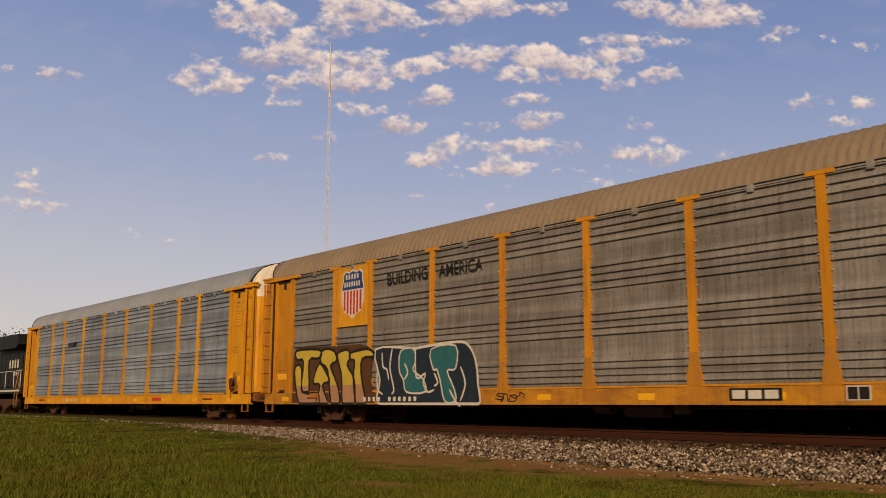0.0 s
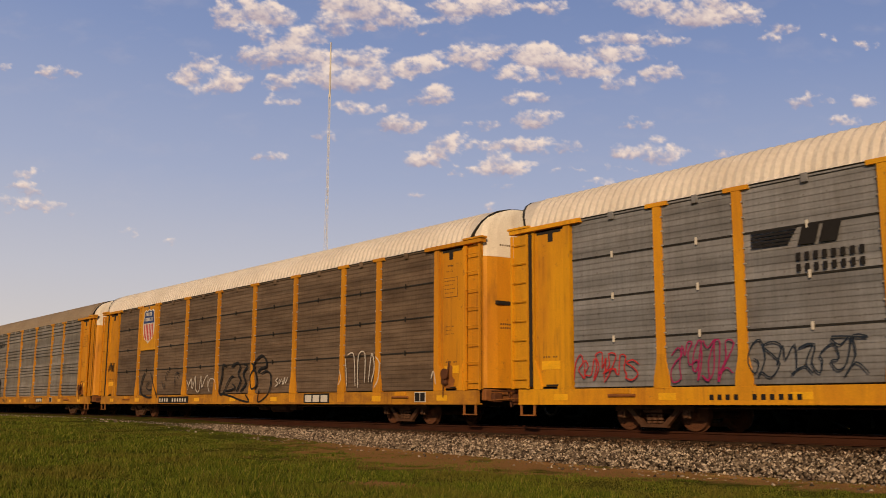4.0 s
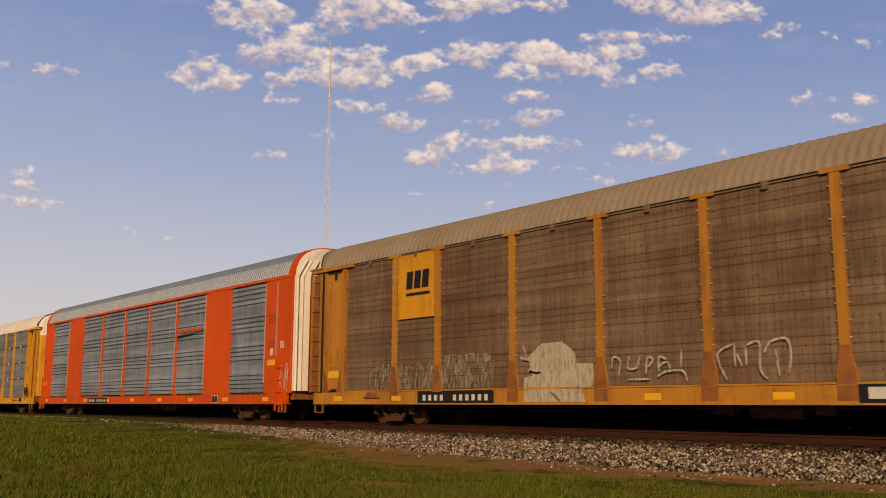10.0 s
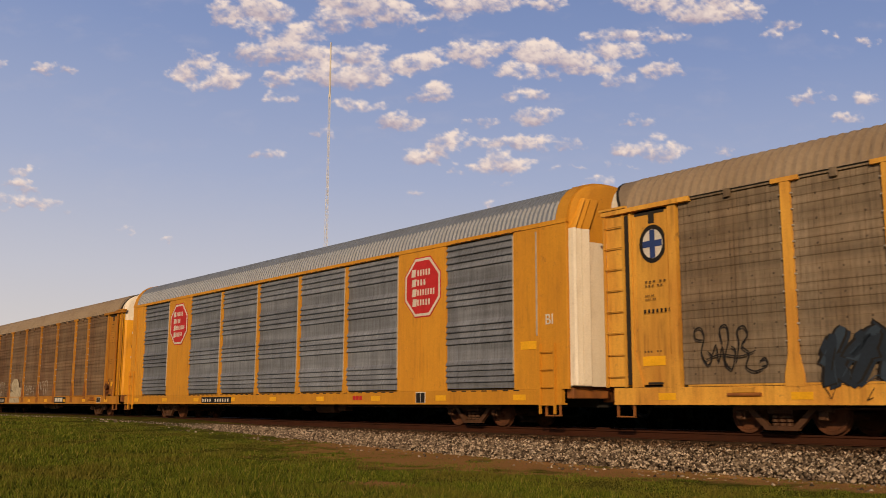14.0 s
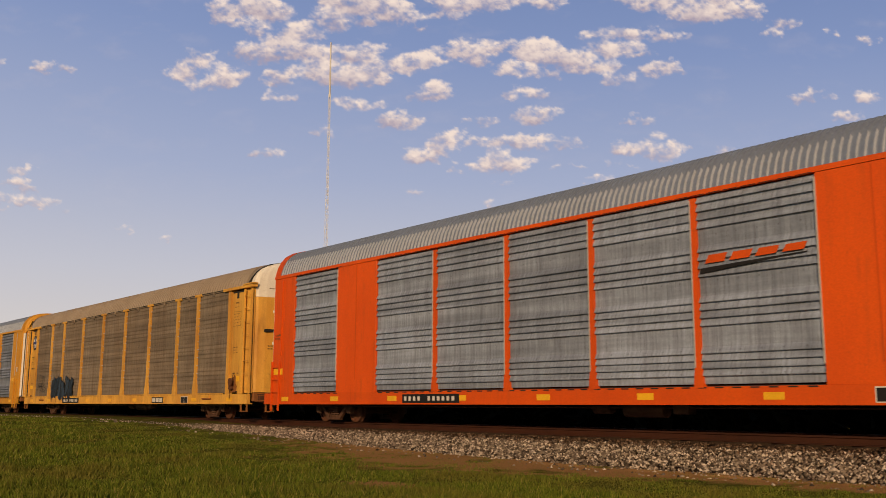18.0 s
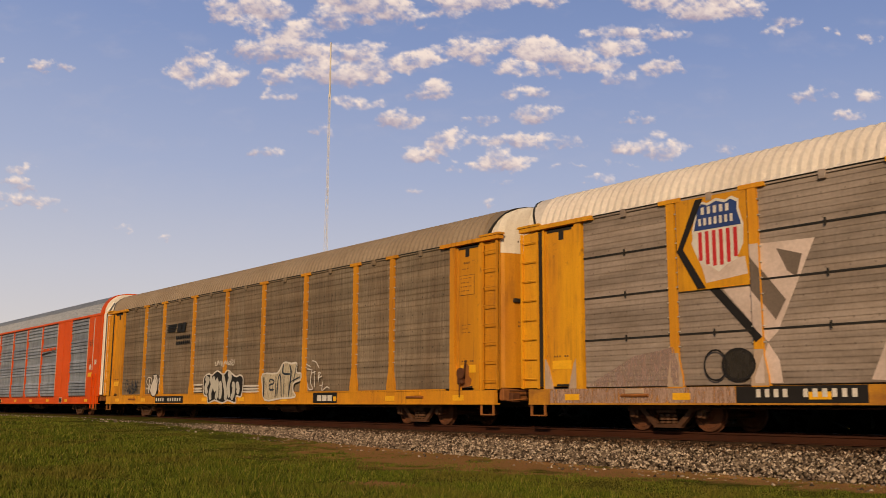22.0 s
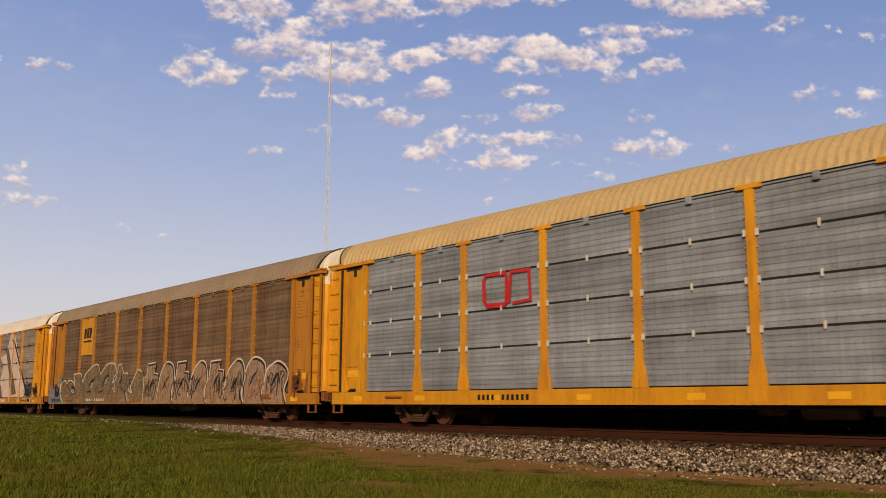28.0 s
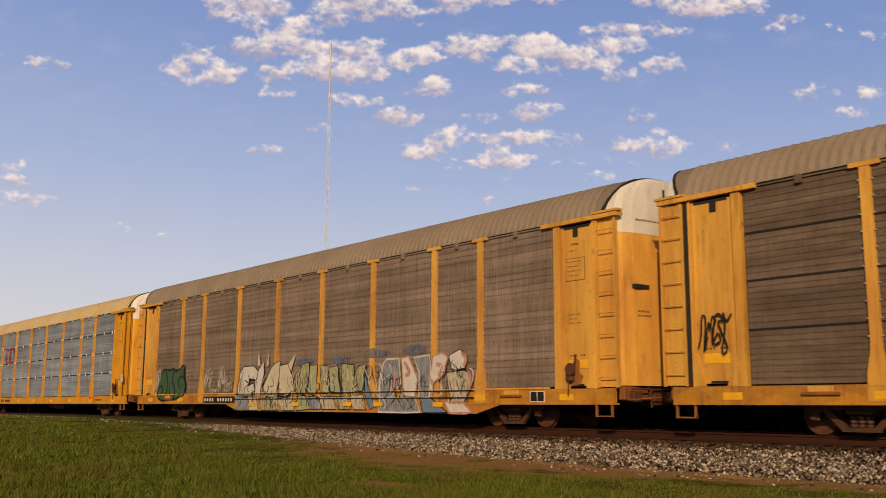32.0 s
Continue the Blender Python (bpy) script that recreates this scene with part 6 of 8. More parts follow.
    stroke(c[1], [(0.1, 1.55), (-0.15, 1.55), (-0.5, 1.25), (-0.5, 1.05), (0.2, 1.15), (-0.05, 1.3)], INK_BLACK, 0.06)
    stroke(c[1], [(-0.15, 1.9), (0.3, 2.05), (0.55, 1.9), (0.4, 1.65), (0.6, 1.4), (0.3, 1.0)], INK_BLACK, 0.08)
    stroke(c[1], [(0.8, 2.0), (1.1, 1.9), (0.8, 1.65), (1.0, 1.3), (0.6, 1.0)], INK_BLACK, 0.08)
    stroke(c[1], [(1.4, 2.0), (1.65, 1.85), (1.35, 1.55), (1.45, 1.1), (1.85, 1.25), (1.75, 1.65), (1.55, 1.85), (1.75, 2.1), (2.15, 2.25), (2.45, 2.1), (2.5, 1.85), (2.1, 1.8), (1.9, 1.65)], INK_BLACK, 0.08)
    stroke(c[1], [(2.1, 1.6), (2.55, 1.7), (2.85, 1.5), (2.75, 1.0), (2.4, 0.75), (1.95, 0.65), (2.05, 1.1)], INK_BLACK, 0.06)
    stroke(c[1], [(-1.0, 0.95), (-0.15, 0.85), (0.65, 0.7), (1.3, 0.65), (1.0, 0.9)], INK_BLACK, 0.07)
    stroke(c[1], [(-6.5, 1.5), (-6.2, 1.2), (-6.05, 1.8), (-5.8, 1.9)], INK_BLACK, 0.04)
    stroke(c[1], [(-5.2, 1.2), (-5.15, 1.75), (-4.8, 1.8), (-4.95, 1.55)], INK_BLACK, 0.04)
    stroke(c[1], [(-4.0, 1.5), (-3.8, 1.3), (-3.6, 1.55), (-3.45, 1.3)], chalk, 0.035)
    stroke(c[1], [(-3.9, 1.1), (-3.65, 1.5), (-3.45, 1.15), (-3.2, 1.65), (-3.15, 1.15), (-2.85, 1.05), (-2.7, 1.65), (-2.6, 1.2), (-2.35, 1.5), (-2.1, 1.65), (-2.05, 1.2), (-1.9, 1.0)], chalk, 0.035)
    stroke(c[1], [(-2.05, 1.2), (-1.9, 1.5), (-1.5, 1.45), (-1.4, 1.1)], chalk, 0.035)
    stroke(c[1], [(3.35, 1.45), (3.2, 1.35), (3.35, 1.25), (3.15, 1.15)], chalk, 0.035)
    stroke(c[1], [(3.45, 1.4), (3.45, 1.25), (3.6, 1.4)], chalk, 0.035)
    stroke(c[1], [(3.65, 1.35), (3.7, 1.2), (3.8, 1.45), (3.85, 1.25), (4.0, 1.45)], chalk, 0.035)
    stroke(c[1], [(7.5, 1.95), (7.6, 1.1)], chalk, 0.04)
    stroke(c[1], [(7.6, 2.05), (7.95, 2.05), (8.05, 1.1)], chalk, 0.04)
    stroke(c[1], [(8.2, 1.05), (8.2, 2.0), (8.55, 2.05), (8.55, 1.2)], chalk, 0.04)
    stroke(c[1], [(8.75, 1.2), (8.9, 2.05), (9.05, 1.65), (8.9, 1.2)], chalk, 0.04)
    stroke(c[1], [(9.1, 1.95), (9.3, 1.75), (9.25, 1.3), (9.05, 1.05)], chalk, 0.04)
    stroke(c[1], [(7.15, 1.6), (7.25, 1.35), (7.1, 1.15)], chalk, 0.04)
    stroke(c[1], [(11.75, 1.25), (11.85, 1.45), (11.95, 1.1)], chalk, 0.04)
    scribble(c[1], -12.95, -12.25, 2.05, 2.5, INK_BLACK, 18, 0.03, 4, y=SKIN + 0.012)
    maker_plate(c[1], 5.05, 6.6, 0.58, 0.9)
    stencil(c[1], 11.0, 11.5, 0.62, 0.9)
    # grey stacked sheets, cream roof
    striped_logo(c[2], -7.0, -4.65, 3.0, 3.9, P, True)
    scribble(c[2], -11.7, -9.9, 1.05, 1.7, INK_RED, 5, 0.03, 6)
    scribble(c[2], -9.0, -7.5, 1.0, 1.9, magenta, 7, 0.03, 6)
    scribble(c[2], -7.2, -4.8, 1.0, 1.9, navy, 15, 0.03, 7)
    bubble(c[2], [(-3.75, 1.55), (-3.4, 1.7), (-2.5, 1.95), (-1.9, 2.05), (-1.1, 1.95), (-0.05, 2.05), (0.95, 1.95), (1.2, 1.85), (0.95, 1.35), (1.25, 1.05), (1.25, 0.65), (0.7, 0.55), (-1.6, 0.55), (-2.45, 0.65), (-2.85, 1.1), (-3.5, 1.15)], thin_yellow, None, 0)
    stroke(c[2], [(-2.85, 1.25), (-3.1, 1.65), (-3.45, 1.7), (-3.75, 1.5), (-3.6, 1.15), (-3.3, 1.2)], INK_BLACK, 0.06, lift=0.003)
    stroke(c[2], [(-2.55, 1.9), (-2.2, 1.7), (-1.9, 1.5), (-1.8, 1.05), (-2.15, 0.6)], INK_BLACK, 0.05, lift=0.003)
    stroke(c[2], [(-2.9, 1.55), (-2.6, 1.1), (-2.25, 0.6)], INK_BLACK, 0.06, lift=0.003)
    stroke(c[2], [(-2.0, 2.05), (-1.65, 1.55), (-1.35, 1.05), (-1.45, 0.6), (-1.75, 0.6)], INK_BLACK, 0.05, lift=0.003)
    stroke(c[2], [(-1.35, 2.05), (-0.95, 1.55), (-0.8, 0.9), (-1.05, 0.6)], INK_BLACK, 0.06, lift=0.003)
    stroke(c[2], [(-1.1, 2.0), (-0.3, 1.9), (-0.2, 0.95), (-0.3, 0.5)], INK_BLACK, 0.06, lift=0.003)
    stroke(c[2], [(-0.05, 2.0), (0.15, 1.5), (0.65, 0.95), (0.95, 1.3), (0.85, 1.55), (1.05, 1.9)], INK_BLACK, 0.06, lift=0.003)
    stroke(c[2], [(0.95, 1.3), (1.3, 1.05), (1.25, 0.7), (0.95, 0.55), (0.7, 0.75), (0.75, 1.0)], INK_BLACK, 0.11, lift=0.003)
    stroke(c[2], [(-0.05, 2.05), (0.45, 2.05), (1.2, 1.85)], INK_BLACK, 0.06, lift=0.003)
    bubble(c[2], [(1.75, 1.7), (1.95, 1.6), (2.15, 1.8), (2.4, 1.65), (2.8, 1.75), (2.75, 1.55), (2.9, 1.4), (2.75, 1.25), (2.9, 1.1), (2.65, 1.1), (2.55, 1.0), (2.15, 1.05), (1.9, 1.0), (1.95, 1.3), (1.75, 1.4)], INK_BLACK, None, 0)
    stroke(c[2], [(2.1, 1.5), (2.0, 1.2)], magenta, 0.16, lift=0.004)
    stroke(c[2], [(2.25, 1.5), (2.3, 1.15)], magenta, 0.16, lift=0.004)
    stroke(c[2], [(2.55, 1.5), (2.4, 1.2), (2.6, 1.3)], magenta, 0.16, lift=0.004)
    maker_plate(c[2], 4.7, 5.5, 0.62, 0.84, None, INK_RED)
    stencil(c[2], 11.05, 11.6, 0.64, 0.92)
    number_plate(c[2], -8.2, -5.9, 0.6, 0.82, None, INK_BLACK)
    # orange cars
    for k in (3, 7):
        for n in range(4):
            a = 4.68 + 0.58 * n
            flat("emblem_block", c[k], [(a, 3.4 + 0.01 * n), (a + 0.46, 3.41 + 0.01 * n), (a + 0.54, 3.58), (a + 0.1, 3.57)], ORANGE, P, "orange slanted block of the emblem")
        flat("swoosh", c[k], [(4.55, 3.2), (5.6, 3.29), (6.95, 3.375), (6.95, 3.395), (5.5, 3.35), (4.58, 3.31)], INK_BLACK, P, "black sweep of the emblem")
        number_plate(c[k], -5.6, -3.1, 0.6, 0.84)
        lettering("class_mark", "BI", 0.36, 13.12, 2.45, FACE - 0.004, INK_WHITE, c[k], "white letters BI")
        plate("notice_plate", c[k], 12.28, 12.82, 1.88, 2.08, REFLECTOR, FACE, 0.006, "yellow notice plate")
        plate("notice_plate", c[k], -13.0, -12.4, 1.55, 1.75, REFLECTOR, FACE, 0.006, "yellow notice plate")
        bars("notice_text", c[k], -12.95, -12.55, 2.86, 2.92, INK_FADED, (1, 1, 1, 1, 1), FACE)
        bars("notice_text", c[k], -12.95, -12.62, 2.75, 2.81, INK_FADED, (1, 1, 1, 1), FACE)
        for z, wide in ((3.62, 0.7), (3.54, 0.62), (3.46, 0.66), (3.38, 0.4), (2.72, 0.8), (2.62, 0.74), (2.5, 0.45)):
            bars("notice_text", c[k], 12.3, 12.3 + wide * 0.85, z, z + 0.035, INK_FADED, (1, 1, 1, -0.6, 1, 1, 1, 1), FACE)
        stencil(c[k], 8.05, 8.5, 0.6, 0.88)
        flat("dial_mark", c[k], rounded(12.55, 2.35, 0.12, 0.14, 12, 2.0), INK_WHITE, FACE, "round white mark")
    scribble(c[3], 13.2, 13.7, 1.0, 1.9, INK_WHITE, 5, 0.02, 3)
    # rusty car with a yellow emblem plate
    for k, dx in ((4, -0.2), (10, 0.0)):
        emblem_plate(c[k], -9.1, -7.42, 2.96, 4.79, YELLOW)
        block_logo(c[k], -8.72, -7.62, 3.6, 4.3, INK_BLACK, P - 0.012)
    number_plate(c[4], -8.0, -5.0, 0.58, 0.9)
    maker_plate(c[4], 4.6, 6.0, 0.62, 0.92)
    for a, b, top in ((-10.5, -9.42, 1.7), (-9.14, -7.44, 1.72), (-7.15, -5.0, 1.92)):
        rng = random.Random(int(top * 100))
        n = 9
        edge = [(a + (b - a) * i / n, top - rng.uniform(0, 0.28) * (1 if i in (0, n) or i % 3 == 1 else 0.4)) for i in range(n + 1)]
        flat("graffiti_paint", c[4], [(b, 0.98), *reversed(edge), (a, 0.98)], worn_white, SKIN - 0.0225, "worn pale spray on the sheet", 0.0015)
        solid("graffiti_line", ribbon(smooth_line(edge), 0.05, SKIN - 0.026, 0.001, 0.00002), worn_white, c[4], "worn pale outline")
        for _ in range(4):
            x = rng.uniform(a + 0.15, b - 0.15)
            solid("graffiti_line", ribbon([(x, 1.02), (x + rng.uniform(-0.1, 0.1), rng.uniform(1.3, 1.5)), (x + rng.uniform(-0.2, 0.2), 1.55)], 0.05, SKIN - 0.028, 0.001, 0.00002), RUSTY, c[4], "gap between worn letters")
    flat("graffiti_paint", c[4], [(-3.9, 0.62), (-3.9, 1.2), (-3.6, 1.25), (-3.75, 1.7), (-3.3, 2.0), (-2.6, 2.02), (-2.2, 1.75), (-2.15, 1.5), (-1.65, 1.48), (-1.62, 1.0), (-2.0, 0.9), (-1.9, 0.62)], worn_cream, FACE - 0.002, "pale sprayed letter, worn", 0.0015)
    solid("graffiti_line", ribbon([(-3.7, 1.35), (-3.45, 1.3), (-3.3, 1.32)], 0.07, FACE - 0.004), INK_BLACK, c[4], "dark sprayed line")
    solid("graffiti_line", ribbon([(-3.0, 0.85), (-2.8, 0.72), (-2.7, 0.64)], 0.08, FACE - 0.004), BROWN, c[4], "dark sprayed line")
    stroke(c[4], [(2.05, 1.75), (1.65, 1.55), (1.85, 1.05)], worn_chalk, 0.05)
    stroke(c[4], [(2.05, 1.75), (2.05, 1.3)], worn_chalk, 0.05)
    stroke(c[4], [(2.1, 1.55), (2.2, 1.3)], worn_chalk, 0.05)
    stroke(c[4], [(2.3, 1.7), (2.3, 1.3)], worn_chalk, 0.05)
    stroke(c[4], [(2.3, 1.7), (2.6, 1.75), (2.6, 1.25), (2.75, 1.05)], worn_chalk, 0.05)
    stroke(c[4], [(2.7, 1.55), (2.85, 1.75), (3.15, 1.8), (3.25, 1.65), (3.25, 1.4), (3.2, 1.15)], worn_chalk, 0.05)
    stroke(c[4], [(2.95, 1.6), (3.0, 1.1)], worn_chalk, 0.05)
    stroke(c[4], [(-3.9, 2.0), (-3.8, 1.65), (-4.0, 1.7), (-3.55, 1.55), (-3.75, 1.35)], worn_chalk, 0.05)
    stroke(c[4], [(-1.1, 1.35), (-1.05, 1.6), (-0.85, 1.5), (-0.9, 1.2)], worn_chalk, 0.05)
    stroke(c[4], [(-0.6, 1.6), (-0.65, 1.35), (-0.4, 1.35), (-0.3, 1.6)], worn_chalk, 0.05)
    stroke(c[4], [(-0.15, 1.2), (-0.1, 1.55), (0.05, 1.5), (-0.1, 1.35)], worn_chalk, 0.05)
    stroke(c[4], [(0.2, 1.25), (0.2, 1.55), (0.4, 1.5)], worn_chalk, 0.05)
    stroke(c[4], [(0.2, 1.35), (0.4, 1.45), (0.5, 1.3)], worn_chalk, 0.05)
    stroke(c[4], [(0.8, 1.7), (0.75, 1.3)], worn_chalk, 0.05)
    stroke(c[4], [(0.15, 1.15), (0.4, 1.25), (0.8, 1.25), (0.9, 1.05)], worn_chalk, 0.05)
    stroke(c[4], [(-0.65, 1.1), (-0.05, 1.1)], worn_chalk, 0.05)
    plate("sill_band", c[4], -8.15, -5.05, 0.585, 0.915, INK_BLACK, -1.5555, 0.0008, "black painted stretch of the sill")
    plate("sill_band", c[4], 4.5, 6.4, 0.585, 0.915, INK_BLACK, -1.5555, 0.0008, "black painted stretch of the sill")
    stencil(c[4], 11.0, 11.5, 0.62, 0.88)
    # yellow car with two red octagons
    octagon(c[5], -8.9, -7.2, 2.96, 4.66, True)
    octagon(c[5], 7.5, 9.15, 2.96, 4.66, False)
    number_plate(c[5], -5.6, -3.1, 0.58, 0.82)
    stencil(c[5], 8.05, 8.48, 0.58, 0.9)
    maker_plate(c[5], 4.9, 5.45, 0.66, 0.84, None, INK_RED)
    lettering("class_mark", "BI", 0.36, 13.12, 2.45, FACE - 0.004, INK_WHITE, c[5], "white letters BI")
    plate("notice_plate", c[5], 12.28, 12.82, 1.88, 2.08, REFLECTOR, FACE, 0.006, "yellow notice plate")
    # round emblem on the bay door, dark tag
    cross = SKIN + 0.028
    flat("emblem_ring", c[6], rounded(-12.5, 4.0, 0.36, 0.42, 28, 2.0), INK_BLACK, cross, "black ring")
    flat("emblem_disc", c[6], rounded(-12.5, 4.0, 0.27, 0.32, 24, 2.0), INK_WHITE, cross - 0.005, "white disc")
    plate("emblem_cross", c[6], -12.57, -12.43, 3.69, 4.31, INK_BLUE, cross - 0.010, 0.004, "blue cross arm")
    plate("emblem_cross", c[6], -12.76, -12.24, 3.93, 4.07, INK_BLUE, cross - 0.015, 0.004, "blue cross arm")
    stroke(c[6], [(-11.25, 1.85), (-11.42, 1.88), (-11.45, 2.05), (-11.3, 2.1), (-11.22, 1.9), (-11.3, 1.6), (-11.15, 1.35), (-11.05, 1.5), (-11.15, 1.62)], INK_BLACK, 0.032)
    stroke(c[6], [(-11.1, 1.35), (-10.95, 1.75), (-10.9, 1.4), (-10.8, 1.7), (-10.75, 1.35), (-10.65, 1.3)], INK_BLACK, 0.03)
    stroke(c[6], [(-10.8, 1.75), (-10.85, 2.05), (-10.7, 2.12), (-10.65, 1.85), (-10.75, 1.45), (-10.6, 1.25), (-10.5, 1.6), (-10.6, 1.7)], INK_BLACK, 0.032)
    stroke(c[6], [(-10.5, 1.35), (-10.42, 1.75), (-10.45, 2.0), (-10.3, 2.08), (-10.22, 1.9), (-10.36, 1.7), (-10.2, 1.55), (-10.28, 1.3), (-10.1, 1.2), (-9.9, 1.25)], INK_BLACK, 0.032)
    stroke(c[6], [(-11.2, 1.45), (-10.85, 1.55), (-10.4, 1.5), (-10.05, 1.6)], INK_BLACK, 0.024)
    stroke(c[6], [(-9.98, 1.38), (-9.86, 1.45), (-9.82, 1.32), (-9.95, 1.28)], INK_BLACK, 0.035)
    bars("number_bar", c[6], -12.75, -11.98, 2.5, 2.58, INK_BLACK, (1, 1, 1, 1, 1, 1, 1), SKIN - 0.012)
    for z, wide in ((3.16, 0.6), (3.07, 0.5), (2.86, 0.25), (2.78, 0.3)):
        bars("notice_text", c[6], -12.7, -12.7 + wide, z, z + 0.035, INK_FADED, (1, 1, 1, -0.6, 1, 1), SKIN - 0.012)
    wild(c[6], -8.8, -5.4, 0.66, 2.1, 6, [ink("blue-black spray", (0.035, 0.055, 0.09)), navy], INK_BLACK, navy, 43, stroke=0.2, edge=0.05, scratches=3)
    number_plate(c[6], -6.8, -4.3, 0.6, 0.86)
    maker_plate(c[6], 5.0, 6.2, 0.6, 0.84)
    stencil(c[6], 7.95, 8.6, 0.58, 0.86)
    # striped emblem and silver letters
    striped_logo(c[8], -6.9, -4.55, 2.95, 3.85, P, True)
    number_plate(c[8], -7.8, -5.0, 0.6, 0.88)
    bubble(c[8], [(-3.1, 1.55), (-2.7, 1.7), (-2.4, 1.65), (-1.95, 1.8), (-1.45, 1.65), (-1.1, 1.8), (-0.7, 1.65), (-0.4, 1.55), (-0.1, 1.6), (0.15, 1.45), (0.05, 0.85), (-0.35, 0.85), (-0.4, 0.6), (-1.0, 0.7), (-1.45, 0.6), (-2.1, 0.7), (-2.65, 0.6), (-2.75, 0.85), (-3.05, 0.95)], INK_BLACK, chalk, 0.06)
    stroke(c[8], [(-2.95, 1.55), (-2.7, 1.45), (-2.9, 1.2), (-2.75, 0.95)], silver, 0.23, lift=0.006)
    stroke(c[8], [(-2.55, 1.6), (-2.35, 1.3), (-2.5, 1.0), (-2.45, 0.7)], silver, 0.23, lift=0.006)
    stroke(c[8], [(-2.25, 1.6), (-2.1, 1.1), (-1.95, 1.45), (-1.9, 1.0), (-2.0, 0.75)], silver, 0.23, lift=0.006)
    stroke(c[8], [(-1.7, 1.4), (-1.6, 1.05), (-1.7, 0.75)], silver, 0.23, lift=0.006)
    stroke(c[8], [(-1.5, 1.65), (-1.3, 1.25), (-1.2, 1.0), (-1.2, 0.7)], silver, 0.23, lift=0.006)
    stroke(c[8], [(-1.05, 1.7), (-0.85, 1.55), (-1.0, 1.25), (-0.9, 0.8)], silver, 0.23, lift=0.006)
    stroke(c[8], [(-0.7, 1.3), (-0.55, 1.2), (-0.6, 0.9), (-0.75, 0.75)], silver, 0.23, lift=0.006)
    stroke(c[8], [(-0.35, 1.35), (-0.2, 1.1), (-0.3, 0.95)], silver, 0.23, lift=0.006)
    stroke(c[8], [(-4.0, 1.3), (-3.2, 1.3)], chalk, 0.07, lift=0.002)
    stroke(c[8], [(-4.0, 1.15), (-3.2, 1.15)], chalk, 0.07, lift=0.002)
    stroke(c[8], [(-4.0, 1.05), (-3.2, 1.05)], chalk, 0.07, lift=0.002)
    stroke(c[8], [(0.15, 1.2), (1.35, 1.2)], chalk, 0.07, lift=0.002)
    stroke(c[8], [(0.15, 1.1), (1.35, 1.1)], chalk, 0.07, lift=0.002)
    stroke(c[8], [(0.15, 1.0), (1.35, 1.0)], chalk, 0.07, lift=0.002)
    bubble(c[8], [(1.6, 1.6), (2.6, 1.6), (2.95, 1.9), (3.2, 1.95), (3.55, 1.9), (3.9, 1.9), (3.9, 1.6), (4.2, 1.55), (4.15, 1.35), (3.75, 1.25), (3.7, 1.0), (3.85, 0.8), (2.85, 0.75), (1.8, 0.7), (1.6, 1.2)], worn_cream, chalk, 0.06)
    stroke(c[8], [(1.7, 1.5), (1.7, 0.8)], navy, 0.1, lift=0.006)
    stroke(c[8], [(2.1, 1.3), (2.15, 1.4), (2.4, 1.35), (2.35, 1.25), (2.1, 1.2), (2.15, 1.05), (2.45, 1.05)], navy, 0.06, lift=0.006)
    stroke(c[8], [(2.55, 1.5), (2.55, 0.8)], navy, 0.05, lift=0.006)
    stroke(c[8], [(2.65, 0.8), (2.7, 1.4), (2.85, 1.5), (2.95, 0.8)], navy, 0.06, lift=0.006)
    stroke(c[8], [(3.05, 1.9), (3.0, 1.6), (3.5, 1.55)], navy, 0.07, lift=0.006)
    stroke(c[8], [(3.1, 1.5), (3.1, 0.85)], navy, 0.05, lift=0.006)
    stroke(c[8], [(3.45, 1.85), (3.55, 1.55), (3.4, 0.8)], navy, 0.08, lift=0.006)
    stroke(c[8], [(3.55, 1.3), (4.15, 1.45)], navy, 0.05, lift=0.006)
    stroke(c[8], [(3.9, 1.85), (3.7, 1.25)], navy, 0.05, lift=0.006)
    stroke(c[8], [(4.85, 1.65), (4.8, 1.25), (4.95, 1.05), (4.7, 1.05), (4.6, 1.25)], chalk, 0.04)
    stroke(c[8], [(4.85, 1.55), (5.1, 1.6)], chalk, 0.04)
    stroke(c[8], [(5.05, 1.6), (5.05, 1.1)], chalk, 0.04)
    stroke(c[8], [(5.25, 1.55), (5.3, 1.25)], chalk, 0.04)
    stroke(c[8], [(5.25, 1.55), (5.4, 1.55), (5.25, 1.4), (5.5, 1.45)], chalk, 0.04)
    stroke(c[8], [(5.35, 1.15), (5.5, 1.15)], chalk, 0.04)
    stroke(c[8], [(5.55, 1.3), (5.5, 1.0), (5.65, 1.05), (5.8, 1.1), (5.95, 1.05)], chalk, 0.04)
    stroke(c[8], [(4.85, 1.95), (5.1, 1.9), (5.3, 1.7)], chalk, 0.04)
    stroke(c[8], [(4.5, 1.85), (4.8, 1.75)], chalk, 0.04)
    stroke(c[8], [(4.55, 1.7), (4.9, 1.65)], chalk, 0.04)
    bubble(c[8], [(-8.35, 1.2), (-8.0, 1.65), (-8.15, 1.75), (-7.7, 1.8), (-7.55, 1.45), (-7.7, 0.95), (-8.1, 0.9)], chalk, INK_BLACK, 0.04, lift=0.004)
    bubble(c[8], [(-7.8, 1.65), (-7.6, 1.75), (-7.65, 1.45)], chalk, INK_BLACK, 0.04, lift=0.004)
    scribble(c[8], -8.8, -7.3, 0.95, 1.75, chalk, 55, 0.04, 5)
    scribble(c[8], -11.2, -9.8, 1.0, 1.7, navy, 56, 0.04, 5)
    scribble(c[8], -2.2, -0.6, 1.95, 2.2, chalk, 57, 0.03, 6)
    plate("sill_band", c[8], 4.95, 6.35, 0.585, 0.915, INK_BLACK, -1.5555, 0.0008, "black painted stretch of the sill")
